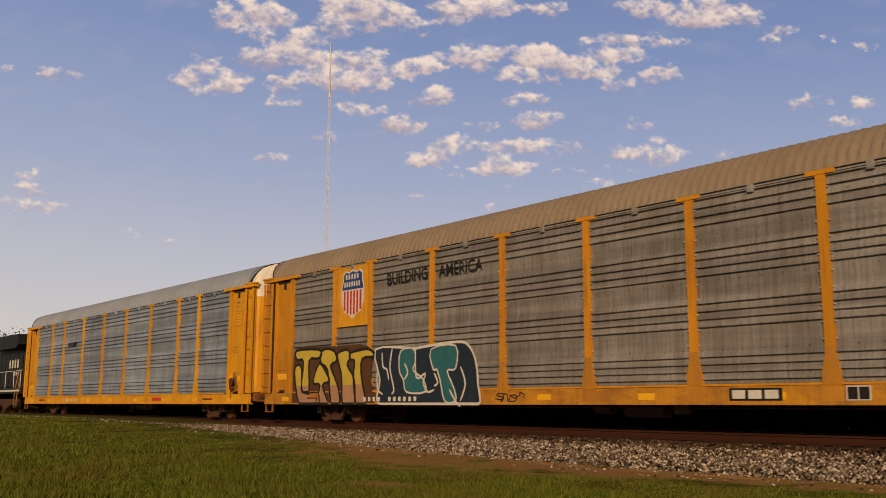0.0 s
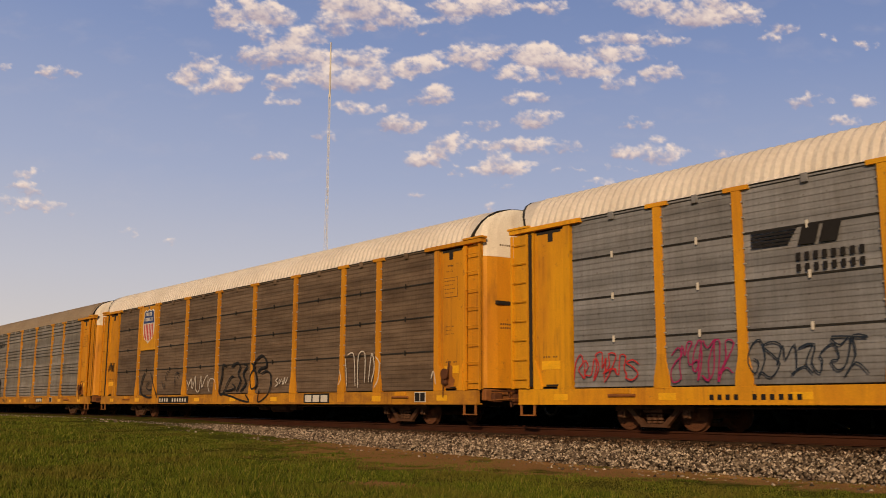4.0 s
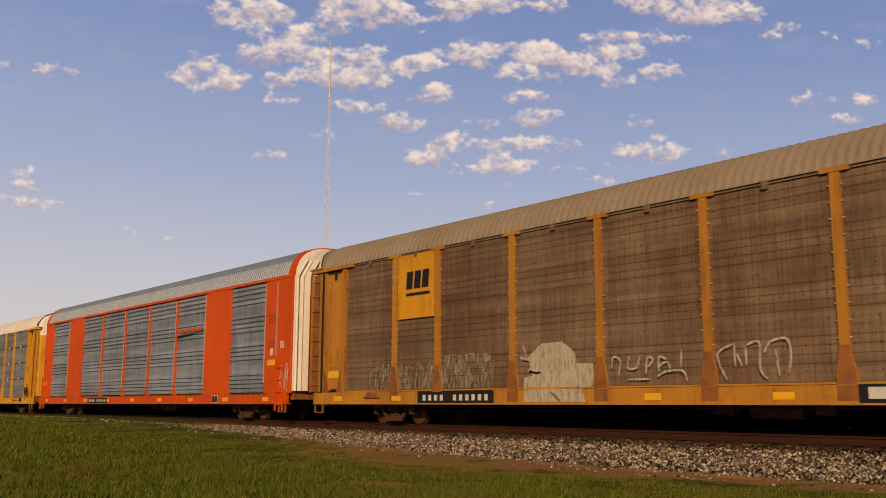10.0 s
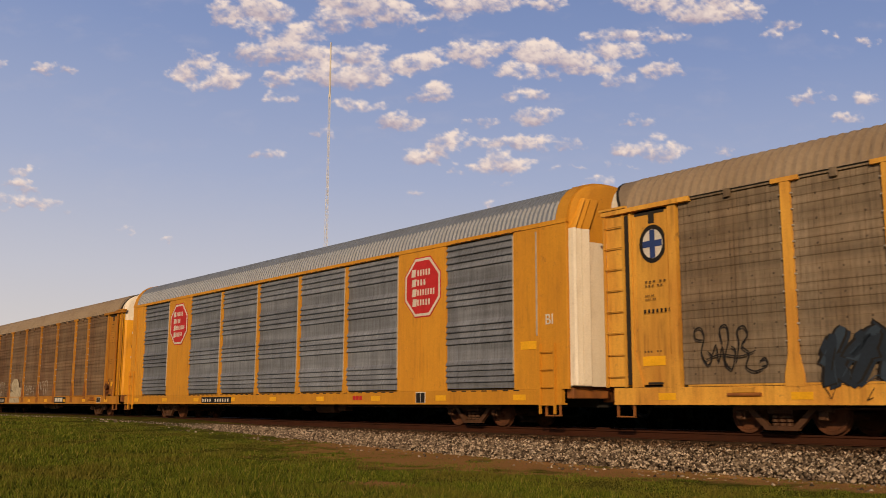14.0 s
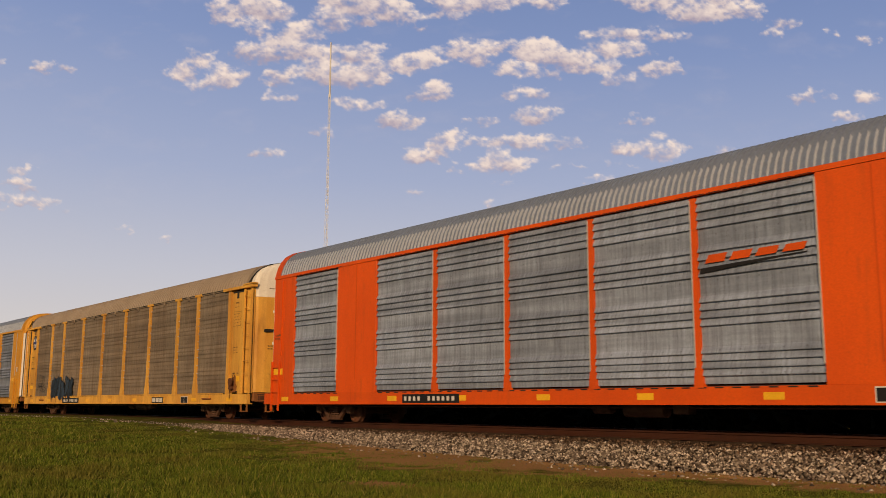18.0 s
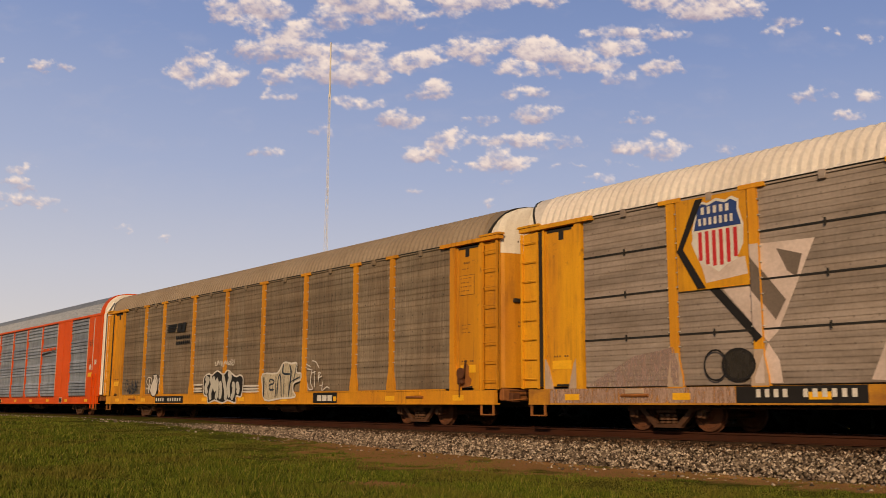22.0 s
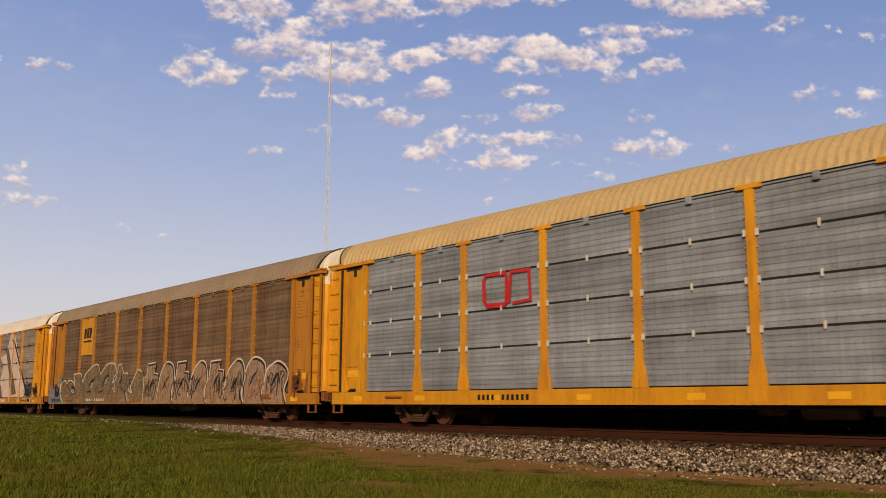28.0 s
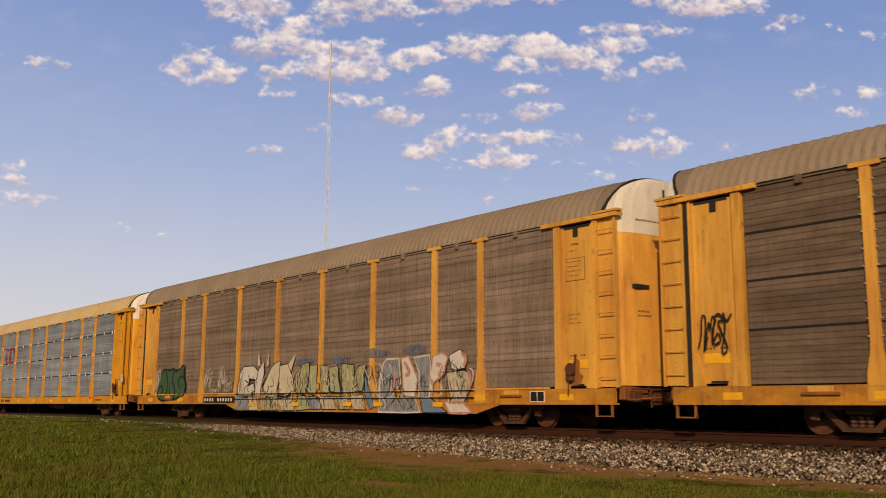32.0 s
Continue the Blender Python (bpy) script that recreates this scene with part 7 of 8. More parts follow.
    maker_plate(c[8], 5.15, 6.15, 0.62, 0.88)
    # giant pale letters
    slash = surface("dark slash spray", (0.15, 0.12, 0.105), (0.11, 0.085, 0.07), 0.75, stain=2.0, grain=20)
    emblem_plate(c[9], -9.12, -7.42, 2.88, 4.79, YELLOW)
    shield(c[9], -8.72, -7.5, 3.2, 4.72, P - 0.012)
    sheet_paint(c[9], [(4.15, 0.9), (6.55, 4.9), (7.35, 4.7), (10.7, 0.9)], pale, "huge pale graffiti letter")
    sheet_paint(c[9], [(-3.8, 3.6), (2.5, 3.6), (2.2, 2.85), (-3.8, 2.9)], pale, "huge pale graffiti letter")
    sheet_paint(c[9], [(-4.1, 1.75), (1.5, 1.9), (1.3, 0.95), (-4.25, 0.95)], pale, "huge pale graffiti letter")
    sheet_paint(c[9], [(-4.3, 2.8), (-3.75, 2.75), (-4.35, 0.95), (-5.15, 1.0)], pale, "huge pale graffiti letter")
    sheet_paint(c[9], [(-8.2, 3.0), (-7.48, 3.67), (-6.05, 3.63), (-6.9, 1.94), (-7.12, 1.75)], pale, "huge pale graffiti letter")
    sheet_paint(c[9], [(-8.0, 3.53), (-7.48, 3.52), (-6.7, 2.53), (-6.93, 2.16)], slash, "dark slash in the letter", 0.002)
    sheet_paint(c[9], [(-6.85, 3.53), (-6.32, 3.36), (-6.46, 2.94), (-6.64, 3.07)], slash, "dark slash in the letter", 0.002)
    sheet_paint(c[9], [(-7.12, 1.73), (-6.9, 1.4), (-6.85, 0.97), (-7.45, 0.97)], pale, "huge pale graffiti letter")
    sheet_paint(c[9], [(-11.7, 1.0), (-10.4, 1.6), (-9.3, 1.75), (-9.05, 0.95), (-11.6, 0.95)], faded("thin pink wash", (0.42, 0.3, 0.28), 0.5), "thin pink paint wash")
    for a, wide, m in ((-8.28, 0.26, 0.035), (-7.75, 0.36, 0.05)):
        stroke(c[9], [(a + wide * math.cos(0.7 * k), 1.34 + 0.3 * math.sin(0.7 * k)) for k in range(11)], INK_BLACK, m)
    flat("graffiti_fill", c[9], rounded(-7.75, 1.34, 0.34, 0.29, 18, 2.0, random.Random(4), 0.06), faded("thin black spray", (0.03, 0.027, 0.025), 0.8), FACE - 0.006, "sprayed black disc", 0.001)
    sheet_paint(c[9], [(4.45, 3.45), (6.05, 3.6), (5.3, 2.9)], pale, "huge pale graffiti letter")
    sheet_paint(c[9], [(5.65, 3.8), (6.2, 3.9), (8.5, 1.15), (7.6, 1.05)], slash, "dark slash in the letter", 0.002)
    sheet_paint(c[9], [(4.45, 1.85), (5.0, 1.7), (5.6, 0.95), (4.95, 0.95)], slash, "dark slash in the letter", 0.002)
    sheet_paint(c[9], [(-2.25, 3.45), (-1.9, 3.45), (-1.4, 3.0), (-1.75, 3.0)], slash, "dark slash in the letter", 0.002)
    sheet_paint(c[9], [(1.35, 3.45), (1.65, 3.45), (2.05, 3.0), (1.7, 3.0)], slash, "dark slash in the letter", 0.002)
    sheet_paint(c[9], [(-3.5, 1.6), (-2.95, 1.65), (-2.0, 1.0), (-2.6, 1.0)], slash, "dark slash in the letter", 0.002)
    sheet_paint(c[9], [(-1.0, 1.7), (-0.45, 1.7), (0.2, 1.05), (-0.35, 1.0)], slash, "dark slash in the letter", 0.002)
    sheet_paint(c[9], [(6.85, 4.82), (7.05, 4.68), (10.75, 1.12), (10.7, 0.95), (10.5, 1.1), (7.0, 4.5)], INK_BLACK, "black graffiti outline", 0.002)
    sheet_paint(c[9], [(-8.8, 4.75), (-8.62, 4.75), (-9.05, 3.85), (-7.2, 1.85), (-7.35, 1.75), (-9.25, 3.8)], INK_BLACK, "black graffiti outline", 0.002)
    K = P - 0.034
    flat("graffiti_outline", c[9], [(-8.6, 4.75), (-8.42, 4.75), (-8.95, 3.75), (-8.42, 2.9), (-8.62, 2.9), (-9.1, 3.72)], INK_BLACK, K, "black graffiti outline", 0.003)
    flat("graffiti_paint", c[9], [(-8.42, 4.7), (-8.75, 3.85), (-8.5, 3.3), (-8.42, 3.0), (-7.45, 3.1), (-7.5, 3.45), (-8.3, 3.4)], pale, P - 0.010, "pale paint round the emblem", 0.0015)
    scribble(c[9], 10.4, 11.7, 0.97, 1.75, INK_BLACK, 62, 0.06, 3)
    scribble(c[9], 10.2, 11.6, 0.97, 1.7, navy, 63, 0.05, 5, y=FACE - 0.01)
    scribble(c[9], 12.1, 12.8, 1.0, 1.7, INK_BLACK, 64, 0.035, 3)
    plate("sill_band", c[9], -7.85, -5.2, 0.585, 0.915, INK_BLACK, -1.5555, 0.0008, "black painted stretch of the sill")
    plate("sill_band", c[9], -12.9, -7.87, 0.585, 0.915, faded("pink sill spray", (0.45, 0.31, 0.26), 0.6), -1.5555, 0.0008, "pale pink paint on the sill")
    number_plate(c[9], -7.5, -5.2, 0.62, 0.94, None)
    maker_plate(c[9], 5.0, 6.5, 0.6, 0.88, None)
    stencil(c[9], 11.0, 11.5, 0.62, 0.88)
    scribble(c[9], -1.5, -0.3, 0.62, 0.88, sage, 65, 0.05, 5, y=-1.562)
    scribble(c[9], 0.3, 1.2, 0.62, 0.9, sage, 66, 0.05, 4, y=-1.562)
    scribble(c[9], -1.45, 1.2, 0.6, 0.86, INK_BLACK, 67, 0.03, 9, y=-1.566)
    flat("graffiti_fill", c[9], rounded(3.72, 0.77, 0.36, 0.06, 16, 2.6, random.Random(8), 0.15), INK_BLACK, -1.56, "black sprayed patch on the sill", 0.001)
    # outlined throw-up along the foot of the rusty car
    brick, dusty = faded("brick spray", (0.30, 0.13, 0.075), 0.8), faded("dusty pink spray", (0.37, 0.255, 0.185), 0.75)
    bubble(c[10], [(-11.95, 1.2), (-11.7, 1.6), (-11.2, 1.75), (-10.9, 1.6), (-9.85, 1.65), (-9.85, 2.05), (-8.85, 2.05), (-8.5, 1.6), (-8.2, 1.95), (-7.55, 2.25), (-6.8, 2.45), (-6.35, 2.4), (-6.0, 1.95), (-5.2, 2.4), (-4.65, 2.45), (-4.15, 2.35), (-3.75, 2.3), (-3.4, 2.35), (-3.0, 1.95), (-2.5, 1.85), (-2.15, 1.3), (-1.6, 1.85), (-1.3, 2.05), (-0.85, 1.95), (-0.95, 0.65), (-11.3, 0.6)], thin_tan, None, 0)
    stroke(c[10], [(-11.95, 1.2), (-11.7, 1.6), (-11.2, 1.75), (-10.9, 1.6), (-10.5, 1.75), (-9.85, 1.65), (-9.6, 1.45)], chalk, 0.055, lift=0.004)
    stroke(c[10], [(-9.6, 1.45), (-9.85, 2.0), (-9.75, 2.05), (-8.85, 2.05), (-8.65, 1.9), (-8.5, 1.6)], chalk, 0.055, lift=0.004)
    stroke(c[10], [(-11.95, 1.2), (-11.7, 0.85), (-11.3, 0.6)], chalk, 0.055, lift=0.004)
    stroke(c[10], [(-8.5, 1.6), (-8.2, 1.95), (-7.55, 2.25), (-6.8, 2.45), (-6.35, 2.4), (-6.15, 2.15), (-6.0, 1.95)], chalk, 0.055, lift=0.004)
    stroke(c[10], [(-6.0, 1.95), (-5.6, 2.2), (-5.2, 2.4), (-4.65, 2.45), (-4.15, 2.35), (-3.95, 2.0), (-4.2, 1.75), (-4.4, 1.55)], chalk, 0.055, lift=0.004)
    stroke(c[10], [(-4.4, 1.55), (-4.15, 1.6), (-3.9, 1.75), (-3.75, 2.3)], chalk, 0.055, lift=0.004)
    stroke(c[10], [(-3.75, 2.3), (-3.4, 2.35), (-3.0, 1.95), (-2.65, 1.95), (-2.5, 1.85), (-2.35, 1.2), (-1.9, 1.05)], chalk, 0.055, lift=0.004)
    stroke(c[10], [(-1.9, 1.05), (-2.15, 1.3), (-1.9, 1.55), (-1.6, 1.85), (-1.3, 2.05), (-0.85, 1.95)], chalk, 0.055, lift=0.004)
    stroke(c[10], [(-7.5, 1.4), (-7.25, 1.6), (-6.8, 1.75)], INK_BLACK, 0.16, lift=0.003)
    stroke(c[10], [(-5.65, 1.4), (-5.3, 1.75), (-4.9, 1.9)], INK_BLACK, 0.16, lift=0.003)
    stroke(c[10], [(-4.4, 1.55), (-4.1, 1.8), (-3.95, 2.05)], INK_BLACK, 0.14, lift=0.003)
    stroke(c[10], [(-3.5, 1.5), (-3.3, 1.65), (-3.25, 1.85)], INK_BLACK, 0.13, lift=0.003)
    stroke(c[10], [(-2.6, 1.85), (-2.45, 1.55), (-2.4, 1.2)], INK_BLACK, 0.18, lift=0.003)
    stroke(c[10], [(-2.8, 1.1), (-2.6, 0.9), (-2.45, 0.7)], INK_BLACK, 0.22, lift=0.003)
    stroke(c[10], [(-10.9, 1.6), (-10.3, 1.15)], INK_BLACK, 0.04, lift=0.003)
    stroke(c[10], [(-10.4, 0.9), (-9.75, 1.1), (-9.45, 1.15)], INK_BLACK, 0.05, lift=0.003)
    stroke(c[10], [(-8.5, 1.6), (-8.2, 1.05), (-8.25, 0.65)], INK_BLACK, 0.04, lift=0.003)
    stroke(c[10], [(-7.85, 1.15), (-7.15, 1.15)], INK_BLACK, 0.1, lift=0.003)
    stroke(c[10], [(-6.1, 1.85), (-6.5, 1.25)], INK_BLACK, 0.05, lift=0.003)
    stroke(c[10], [(-6.2, 1.1), (-5.5, 1.2)], INK_BLACK, 0.08, lift=0.003)
    stroke(c[10], [(-10.15, 1.35), (-9.9, 1.4), (-9.55, 1.2)], INK_BLACK, 0.14, lift=0.003)
    stroke(c[10], [(-4.9, 0.95), (-4.55, 1.3), (-4.4, 1.45)], INK_BLACK, 0.06, lift=0.003)
    stroke(c[10], [(-3.5, 1.35), (-2.8, 1.1)], INK_BLACK, 0.06, lift=0.003)
    bubble(c[10], [(-7.4, 1.4), (-7.15, 1.55), (-6.95, 1.55), (-7.1, 1.35)], sky_blue, chalk, 0.03, lift=0.007)
    bubble(c[10], [(-5.5, 1.45), (-5.25, 1.7), (-5.0, 1.8), (-5.2, 1.55)], sky_blue, chalk, 0.03, lift=0.007)
    bubble(c[10], [(-10.1, 1.2), (-9.9, 1.3), (-9.6, 1.15), (-9.85, 1.1)], sky_blue, chalk, 0.03, lift=0.007)
    bubble(c[10], [(-4.4, 1.3), (-4.25, 1.35), (-4.0, 1.1)], sky_blue, chalk, 0.03, lift=0.007)
    bubble(c[10], [(-2.75, 1.1), (-2.55, 1.0), (-2.25, 0.7), (-2.45, 0.7)], sky_blue, chalk, 0.03, lift=0.007)
    throw_up(c[10], -0.6, 11.7, 0.62, 2.3, 8, chalk, INK_BLACK, dusty, sky_blue, 78)
    for k in range(9):
        scribble(c[10], -0.4 + 1.35 * k, 0.7 + 1.35 * k, 0.7, 1.7, brick if k % 3 == 1 else INK_BLACK, 300 + k, 0.04, 3, y=FACE - 0.018)
    blue_wash = faded("faded blue wash", (0.17, 0.215, 0.31), 0.9)
    bubble(c[10], [(-13.78, 0.58), (-13.78, 1.35), (-13.5, 1.5), (-13.3, 1.25), (-12.95, 1.4), (-12.7, 1.05), (-12.3, 1.2), (-12.1, 1.85), (-11.85, 1.95), (-11.6, 1.5), (-11.55, 0.58)], blue_wash, None, 0)
    bubble(c[10], [(-12.75, 0.95), (-12.8, 1.5), (-12.55, 1.6), (-12.4, 1.2), (-12.1, 1.5), (-12.05, 0.95)], INK_BLACK, blue_wash, 0.05, lift=0.003)
    bubble(c[10], [(-11.95, 1.1), (-12.0, 1.5), (-11.85, 1.65), (-11.75, 1.2)], REFLECTOR, None, 0, lift=0.003)
    scribble(c[10], -13.2, -11.8, 0.63, 0.85, navy, 76, 0.03, 6, y=FACE - 0.016)
    number_plate(c[10], -7.9, -5.15, 0.62, 0.88, None, y=FACE - 0.02)
    # red twin-stroke emblem
    s = Shape()
    for frame_pts in ([(-6.4, 3.85), (-5.65, 3.85), (-5.6, 3.7), (-5.6, 3.12), (-5.7, 3.04), (-6.35, 3.06), (-6.45, 3.2), (-6.48, 3.72), (-6.4, 3.85)], [(-5.5, 3.08), (-5.45, 3.85), (-4.8, 3.85), (-4.75, 3.1), (-5.4, 3.06)]):
        shape = ribbon(frame_pts, 0.13, P, 0.004, 0.00002)
        n = len(s.v)
        s.v += shape.v
        s.f += [tuple(i + n for i in f) for f in shape.f]
    solid("emblem", s, INK_RED, c[11], "red emblem as two hollow frames")
    number_plate(c[11], -6.8, -4.65, 0.6, 0.88, None, INK_BLACK)
    plate("notice_plate", c[11], 9.05, 9.25, 0.78, 0.88, INK_RED, -1.556, 0.006, "small red plate")
    plate("notice_plate", c[11], 13.2, 13.5, 1.52, 1.84, INK_WHITE, FACE - 0.07, 0.005, "white warning plate")
    ring = [(13.35 + 0.11 * math.cos(k * 0.35), 1.68 + 0.11 * math.sin(k * 0.35)) for k in range(17)]
    solid("warning_ring", ribbon(ring, 0.03, FACE - 0.0765), INK_RED, c[11], "red ring on the warning plate")
    clip = None
    for x in (-11.75, *POSTS, 11.75):
        for z in (2.0, 2.96, 3.9):
            for dx in (-0.14, 0.14):
                clip = solid("clip", Shape().box(x + dx - 0.03, x + dx + 0.03, FACE - 0.01, SKIN, z - 0.07, z + 0.07), INK_WHITE, c[11])
    for a, b in zip((-11.85, *POSTS), (*POSTS, 11.85)):
        for z in (2.0, 2.96, 3.9):
            solid("clip", Shape().box((a + b) / 2 - 0.022, (a + b) / 2 + 0.022, SKIN - 0.035, SKIN, z - 0.075, z + 0.075), INK_WHITE, c[11])
            solid("clip", Shape().box((a + b) / 2 - 0.022, (a + b) / 2 + 0.022, SKIN - 0.035, SKIN, z - 0.075, z + 0.075), INK_WHITE, c[2])
            solid("clip", Shape().box((a + b) / 2 - 0.016, (a + b) / 2 + 0.016, SKIN - 0.03, SKIN, z - 0.07, z + 0.07), BLACK, c[1])
            solid("clip", Shape().box((a + b) / 2 - 0.016, (a + b) / 2 + 0.016, SKIN - 0.03, SKIN, z - 0.07, z + 0.07), BLACK, c[9])
    # deep sill with a long colourful piece
    solid("deep_sill", Shape().prism([(-5.2, 0.57), (-4.2, 0.32), (9.0, 0.32), (10.0, 0.57)], -1.555, -1.5), YELLOW_DIRTY, c[12], "deep middle of the side sill")
    for a, b, top, seed in ((-6.95, -6.35, 1.95, 82), (-5.75, -5.2, 1.95, 87), (-5.3, -4.65, 1.55, 88), (-6.3, -5.8, 1.12, 89)):
        scribble(c[12], a, b, 0.98, top, worn_chalk, seed, 0.03, 5)
    scribble(c[12], -11.75, -11.2, 1.0, 2.0, worn_chalk, 90, 0.03, 5)
    worn_sage, worn_slate, worn_pink = faded("worn sage spray", (0.40, 0.385, 0.23), 0.75), faded("worn slate spray", (0.27, 0.285, 0.33), 0.8), faded("worn pink spray", (0.48, 0.34, 0.27), 0.6)
    rose = faded("rose spray", (0.50, 0.27, 0.22), 0.9)
    bubble(c[12], [(-11.5, 1.0), (-11.2, 1.65), (-10.7, 2.0), (-10.5, 1.95), (-9.8, 2.0), (-9.7, 1.85), (-9.25, 1.95), (-8.95, 2.1), (-8.85, 1.6), (-8.7, 1.35), (-8.75, 1.1), (-9.2, 0.8), (-9.7, 0.75), (-10.2, 0.75), (-10.7, 0.7), (-11.2, 0.75)], green, None, 0, foot=0.335)
    stroke(c[12], [(-11.2, 1.75), (-10.7, 2.0), (-10.55, 1.75), (-10.45, 1.4), (-10.55, 0.9), (-10.75, 0.7), (-11.2, 0.75), (-11.4, 0.9), (-11.35, 1.15), (-11.1, 1.3), (-10.85, 1.15), (-10.95, 1.0)], INK_BLACK, 0.08, lift=0.004)
    stroke(c[12], [(-10.55, 1.95), (-10.2, 1.95), (-9.8, 2.0)], INK_BLACK, 0.08, lift=0.004)
    stroke(c[12], [(-9.8, 2.0), (-9.95, 1.7), (-9.9, 1.4), (-9.7, 1.15), (-9.7, 0.9), (-9.85, 0.75)], INK_BLACK, 0.08, lift=0.004)
    stroke(c[12], [(-10.2, 1.4), (-10.2, 0.9)], INK_BLACK, 0.08, lift=0.004)
    stroke(c[12], [(-9.85, 1.9), (-9.3, 1.95)], INK_BLACK, 0.08, lift=0.004)
    stroke(c[12], [(-9.3, 1.95), (-8.9, 2.1), (-8.85, 1.65), (-8.7, 1.35), (-8.75, 1.05), (-8.95, 0.85)], INK_BLACK, 0.08, lift=0.004)
    stroke(c[12], [(-9.25, 1.25), (-9.4, 1.45), (-9.15, 1.65), (-8.8, 1.55)], INK_BLACK, 0.08, lift=0.004)
    stroke(c[12], [(-10.7, 0.7), (-10.1, 0.75), (-9.7, 0.75), (-9.2, 0.85)], INK_BLACK, 0.08, lift=0.004)
    bubble(c[12], [(-4.0, 1.65), (-3.7, 1.9), (-2.95, 1.9), (-2.65, 1.7), (-2.75, 1.4), (-3.25, 1.45), (-3.35, 1.2), (-2.95, 1.3), (-2.85, 1.05), (-3.15, 0.85), (-4.1, 0.85), (-4.15, 1.2)], chalk, INK_BLACK, 0.04, lift=0.006, soft=False, foot=0.335)
    bubble(c[12], [(-2.65, 1.7), (-2.25, 2.05), (-2.2, 1.6), (-2.4, 1.15), (-2.45, 0.85), (-2.85, 0.85)], chalk, INK_BLACK, 0.04, lift=0.006, soft=False, foot=0.335)
    bubble(c[12], [(-2.25, 1.15), (-1.7, 1.8), (-1.45, 1.95), (-1.1, 2.0), (-1.15, 1.4), (-1.35, 0.85), (-1.65, 0.8), (-2.05, 0.8)], cream, INK_BLACK, 0.04, lift=0.006, soft=False, foot=0.335)
    bubble(c[12], [(-1.1, 1.85), (-0.6, 1.9), (-0.2, 1.4), (-0.15, 1.1), (-0.5, 0.85), (-1.2, 0.9)], cream, INK_BLACK, 0.04, lift=0.006, soft=False, foot=0.335)
    bubble(c[12], [(-0.05, 0.9), (0.35, 1.85), (0.8, 1.9), (0.8, 1.45), (0.6, 0.9)], worn_sage, INK_BLACK, 0.04, lift=0.006, soft=False, foot=0.335)
    bubble(c[12], [(0.75, 0.95), (0.85, 1.8), (1.3, 1.8), (1.25, 0.9)], sage, INK_BLACK, 0.04, lift=0.006, soft=False, foot=0.335)
    bubble(c[12], [(1.45, 1.8), (1.95, 1.75), (1.9, 1.25), (2.1, 0.9), (1.6, 0.9)], worn_sage, INK_BLACK, 0.04, lift=0.006, soft=False, foot=0.335)
    bubble(c[12], [(2.0, 1.7), (2.5, 1.75), (2.6, 1.25), (2.7, 0.9), (2.1, 0.95)], sage, INK_BLACK, 0.04, lift=0.006, soft=False, foot=0.335)
    bubble(c[12], [(2.7, 1.8), (3.4, 1.75), (3.4, 1.4), (3.65, 1.7), (4.05, 1.75), (3.9, 0.95), (2.8, 0.9)], worn_sage, INK_BLACK, 0.04, lift=0.006, soft=False, foot=0.335)
    bubble(c[12], [(-2.7, 1.9), (-2.65, 2.45), (-2.5, 1.9)], cream, None, 0, lift=0.002, soft=False, foot=0.335)
    bubble(c[12], [(-2.05, 1.85), (-1.95, 2.3), (-1.9, 1.9)], cream, None, 0, lift=0.002, soft=False, foot=0.335)
    bubble(c[12], [(-0.6, 1.85), (-0.1, 2.2), (-0.35, 1.65)], cream, None, 0, lift=0.002, soft=False, foot=0.335)
    bubble(c[12], [(-4.2, 1.3), (-4.25, 0.35), (-3.05, 0.35), (-3.35, 0.8), (-3.6, 0.85)], worn_slate, INK_BLACK, 0.03, lift=0.005, soft=False, foot=0.335)
    bubble(c[12], [(-3.35, 0.8), (-2.75, 0.8), (-2.55, 0.35), (-3.2, 0.35)], cream, INK_BLACK, 0.03, lift=0.005, soft=False, foot=0.335)
    bubble(c[12], [(-2.5, 0.75), (-1.4, 0.8), (-1.15, 0.35), (-2.35, 0.35)], worn_sage, INK_BLACK, 0.03, lift=0.005, soft=False, foot=0.335)
    bubble(c[12], [(-1.25, 0.75), (-0.2, 0.8), (-0.1, 0.35), (-0.9, 0.35)], worn_cream, INK_BLACK, 0.03, lift=0.005, soft=False, foot=0.335)
    bubble(c[12], [(0.0, 0.8), (0.6, 0.85), (0.9, 0.4), (0.05, 0.35)], sage, INK_BLACK, 0.03, lift=0.005, soft=False, foot=0.335)
    bubble(c[12], [(0.65, 0.8), (1.35, 0.8), (1.6, 0.45), (1.45, 0.4), (0.95, 0.4)], worn_slate, INK_BLACK, 0.03, lift=0.005, soft=False, foot=0.335)
    bubble(c[12], [(1.5, 0.8), (2.25, 0.8), (2.45, 0.4), (1.65, 0.4)], worn_cream, INK_BLACK, 0.03, lift=0.005, soft=False, foot=0.335)
    bubble(c[12], [(2.3, 0.8), (3.1, 0.8), (3.25, 0.4), (2.6, 0.4)], worn_sage, INK_BLACK, 0.03, lift=0.005, soft=False, foot=0.335)
    bubble(c[12], [(3.15, 0.8), (3.9, 0.85), (4.1, 0.4), (3.4, 0.4)], worn_cream, INK_BLACK, 0.03, lift=0.005, soft=False, foot=0.335)
    bubble(c[12], [(3.95, 1.55), (4.0, 0.85), (4.3, 0.4), (4.5, 0.5), (4.15, 1.2)], sky_blue, INK_BLACK, 0.03, lift=0.005, soft=False, foot=0.335)
    stroke(c[12], [(-2.05, 0.75), (-1.75, 0.9), (-1.0, 0.8)], INK_BLACK, 0.05, lift=0.012)
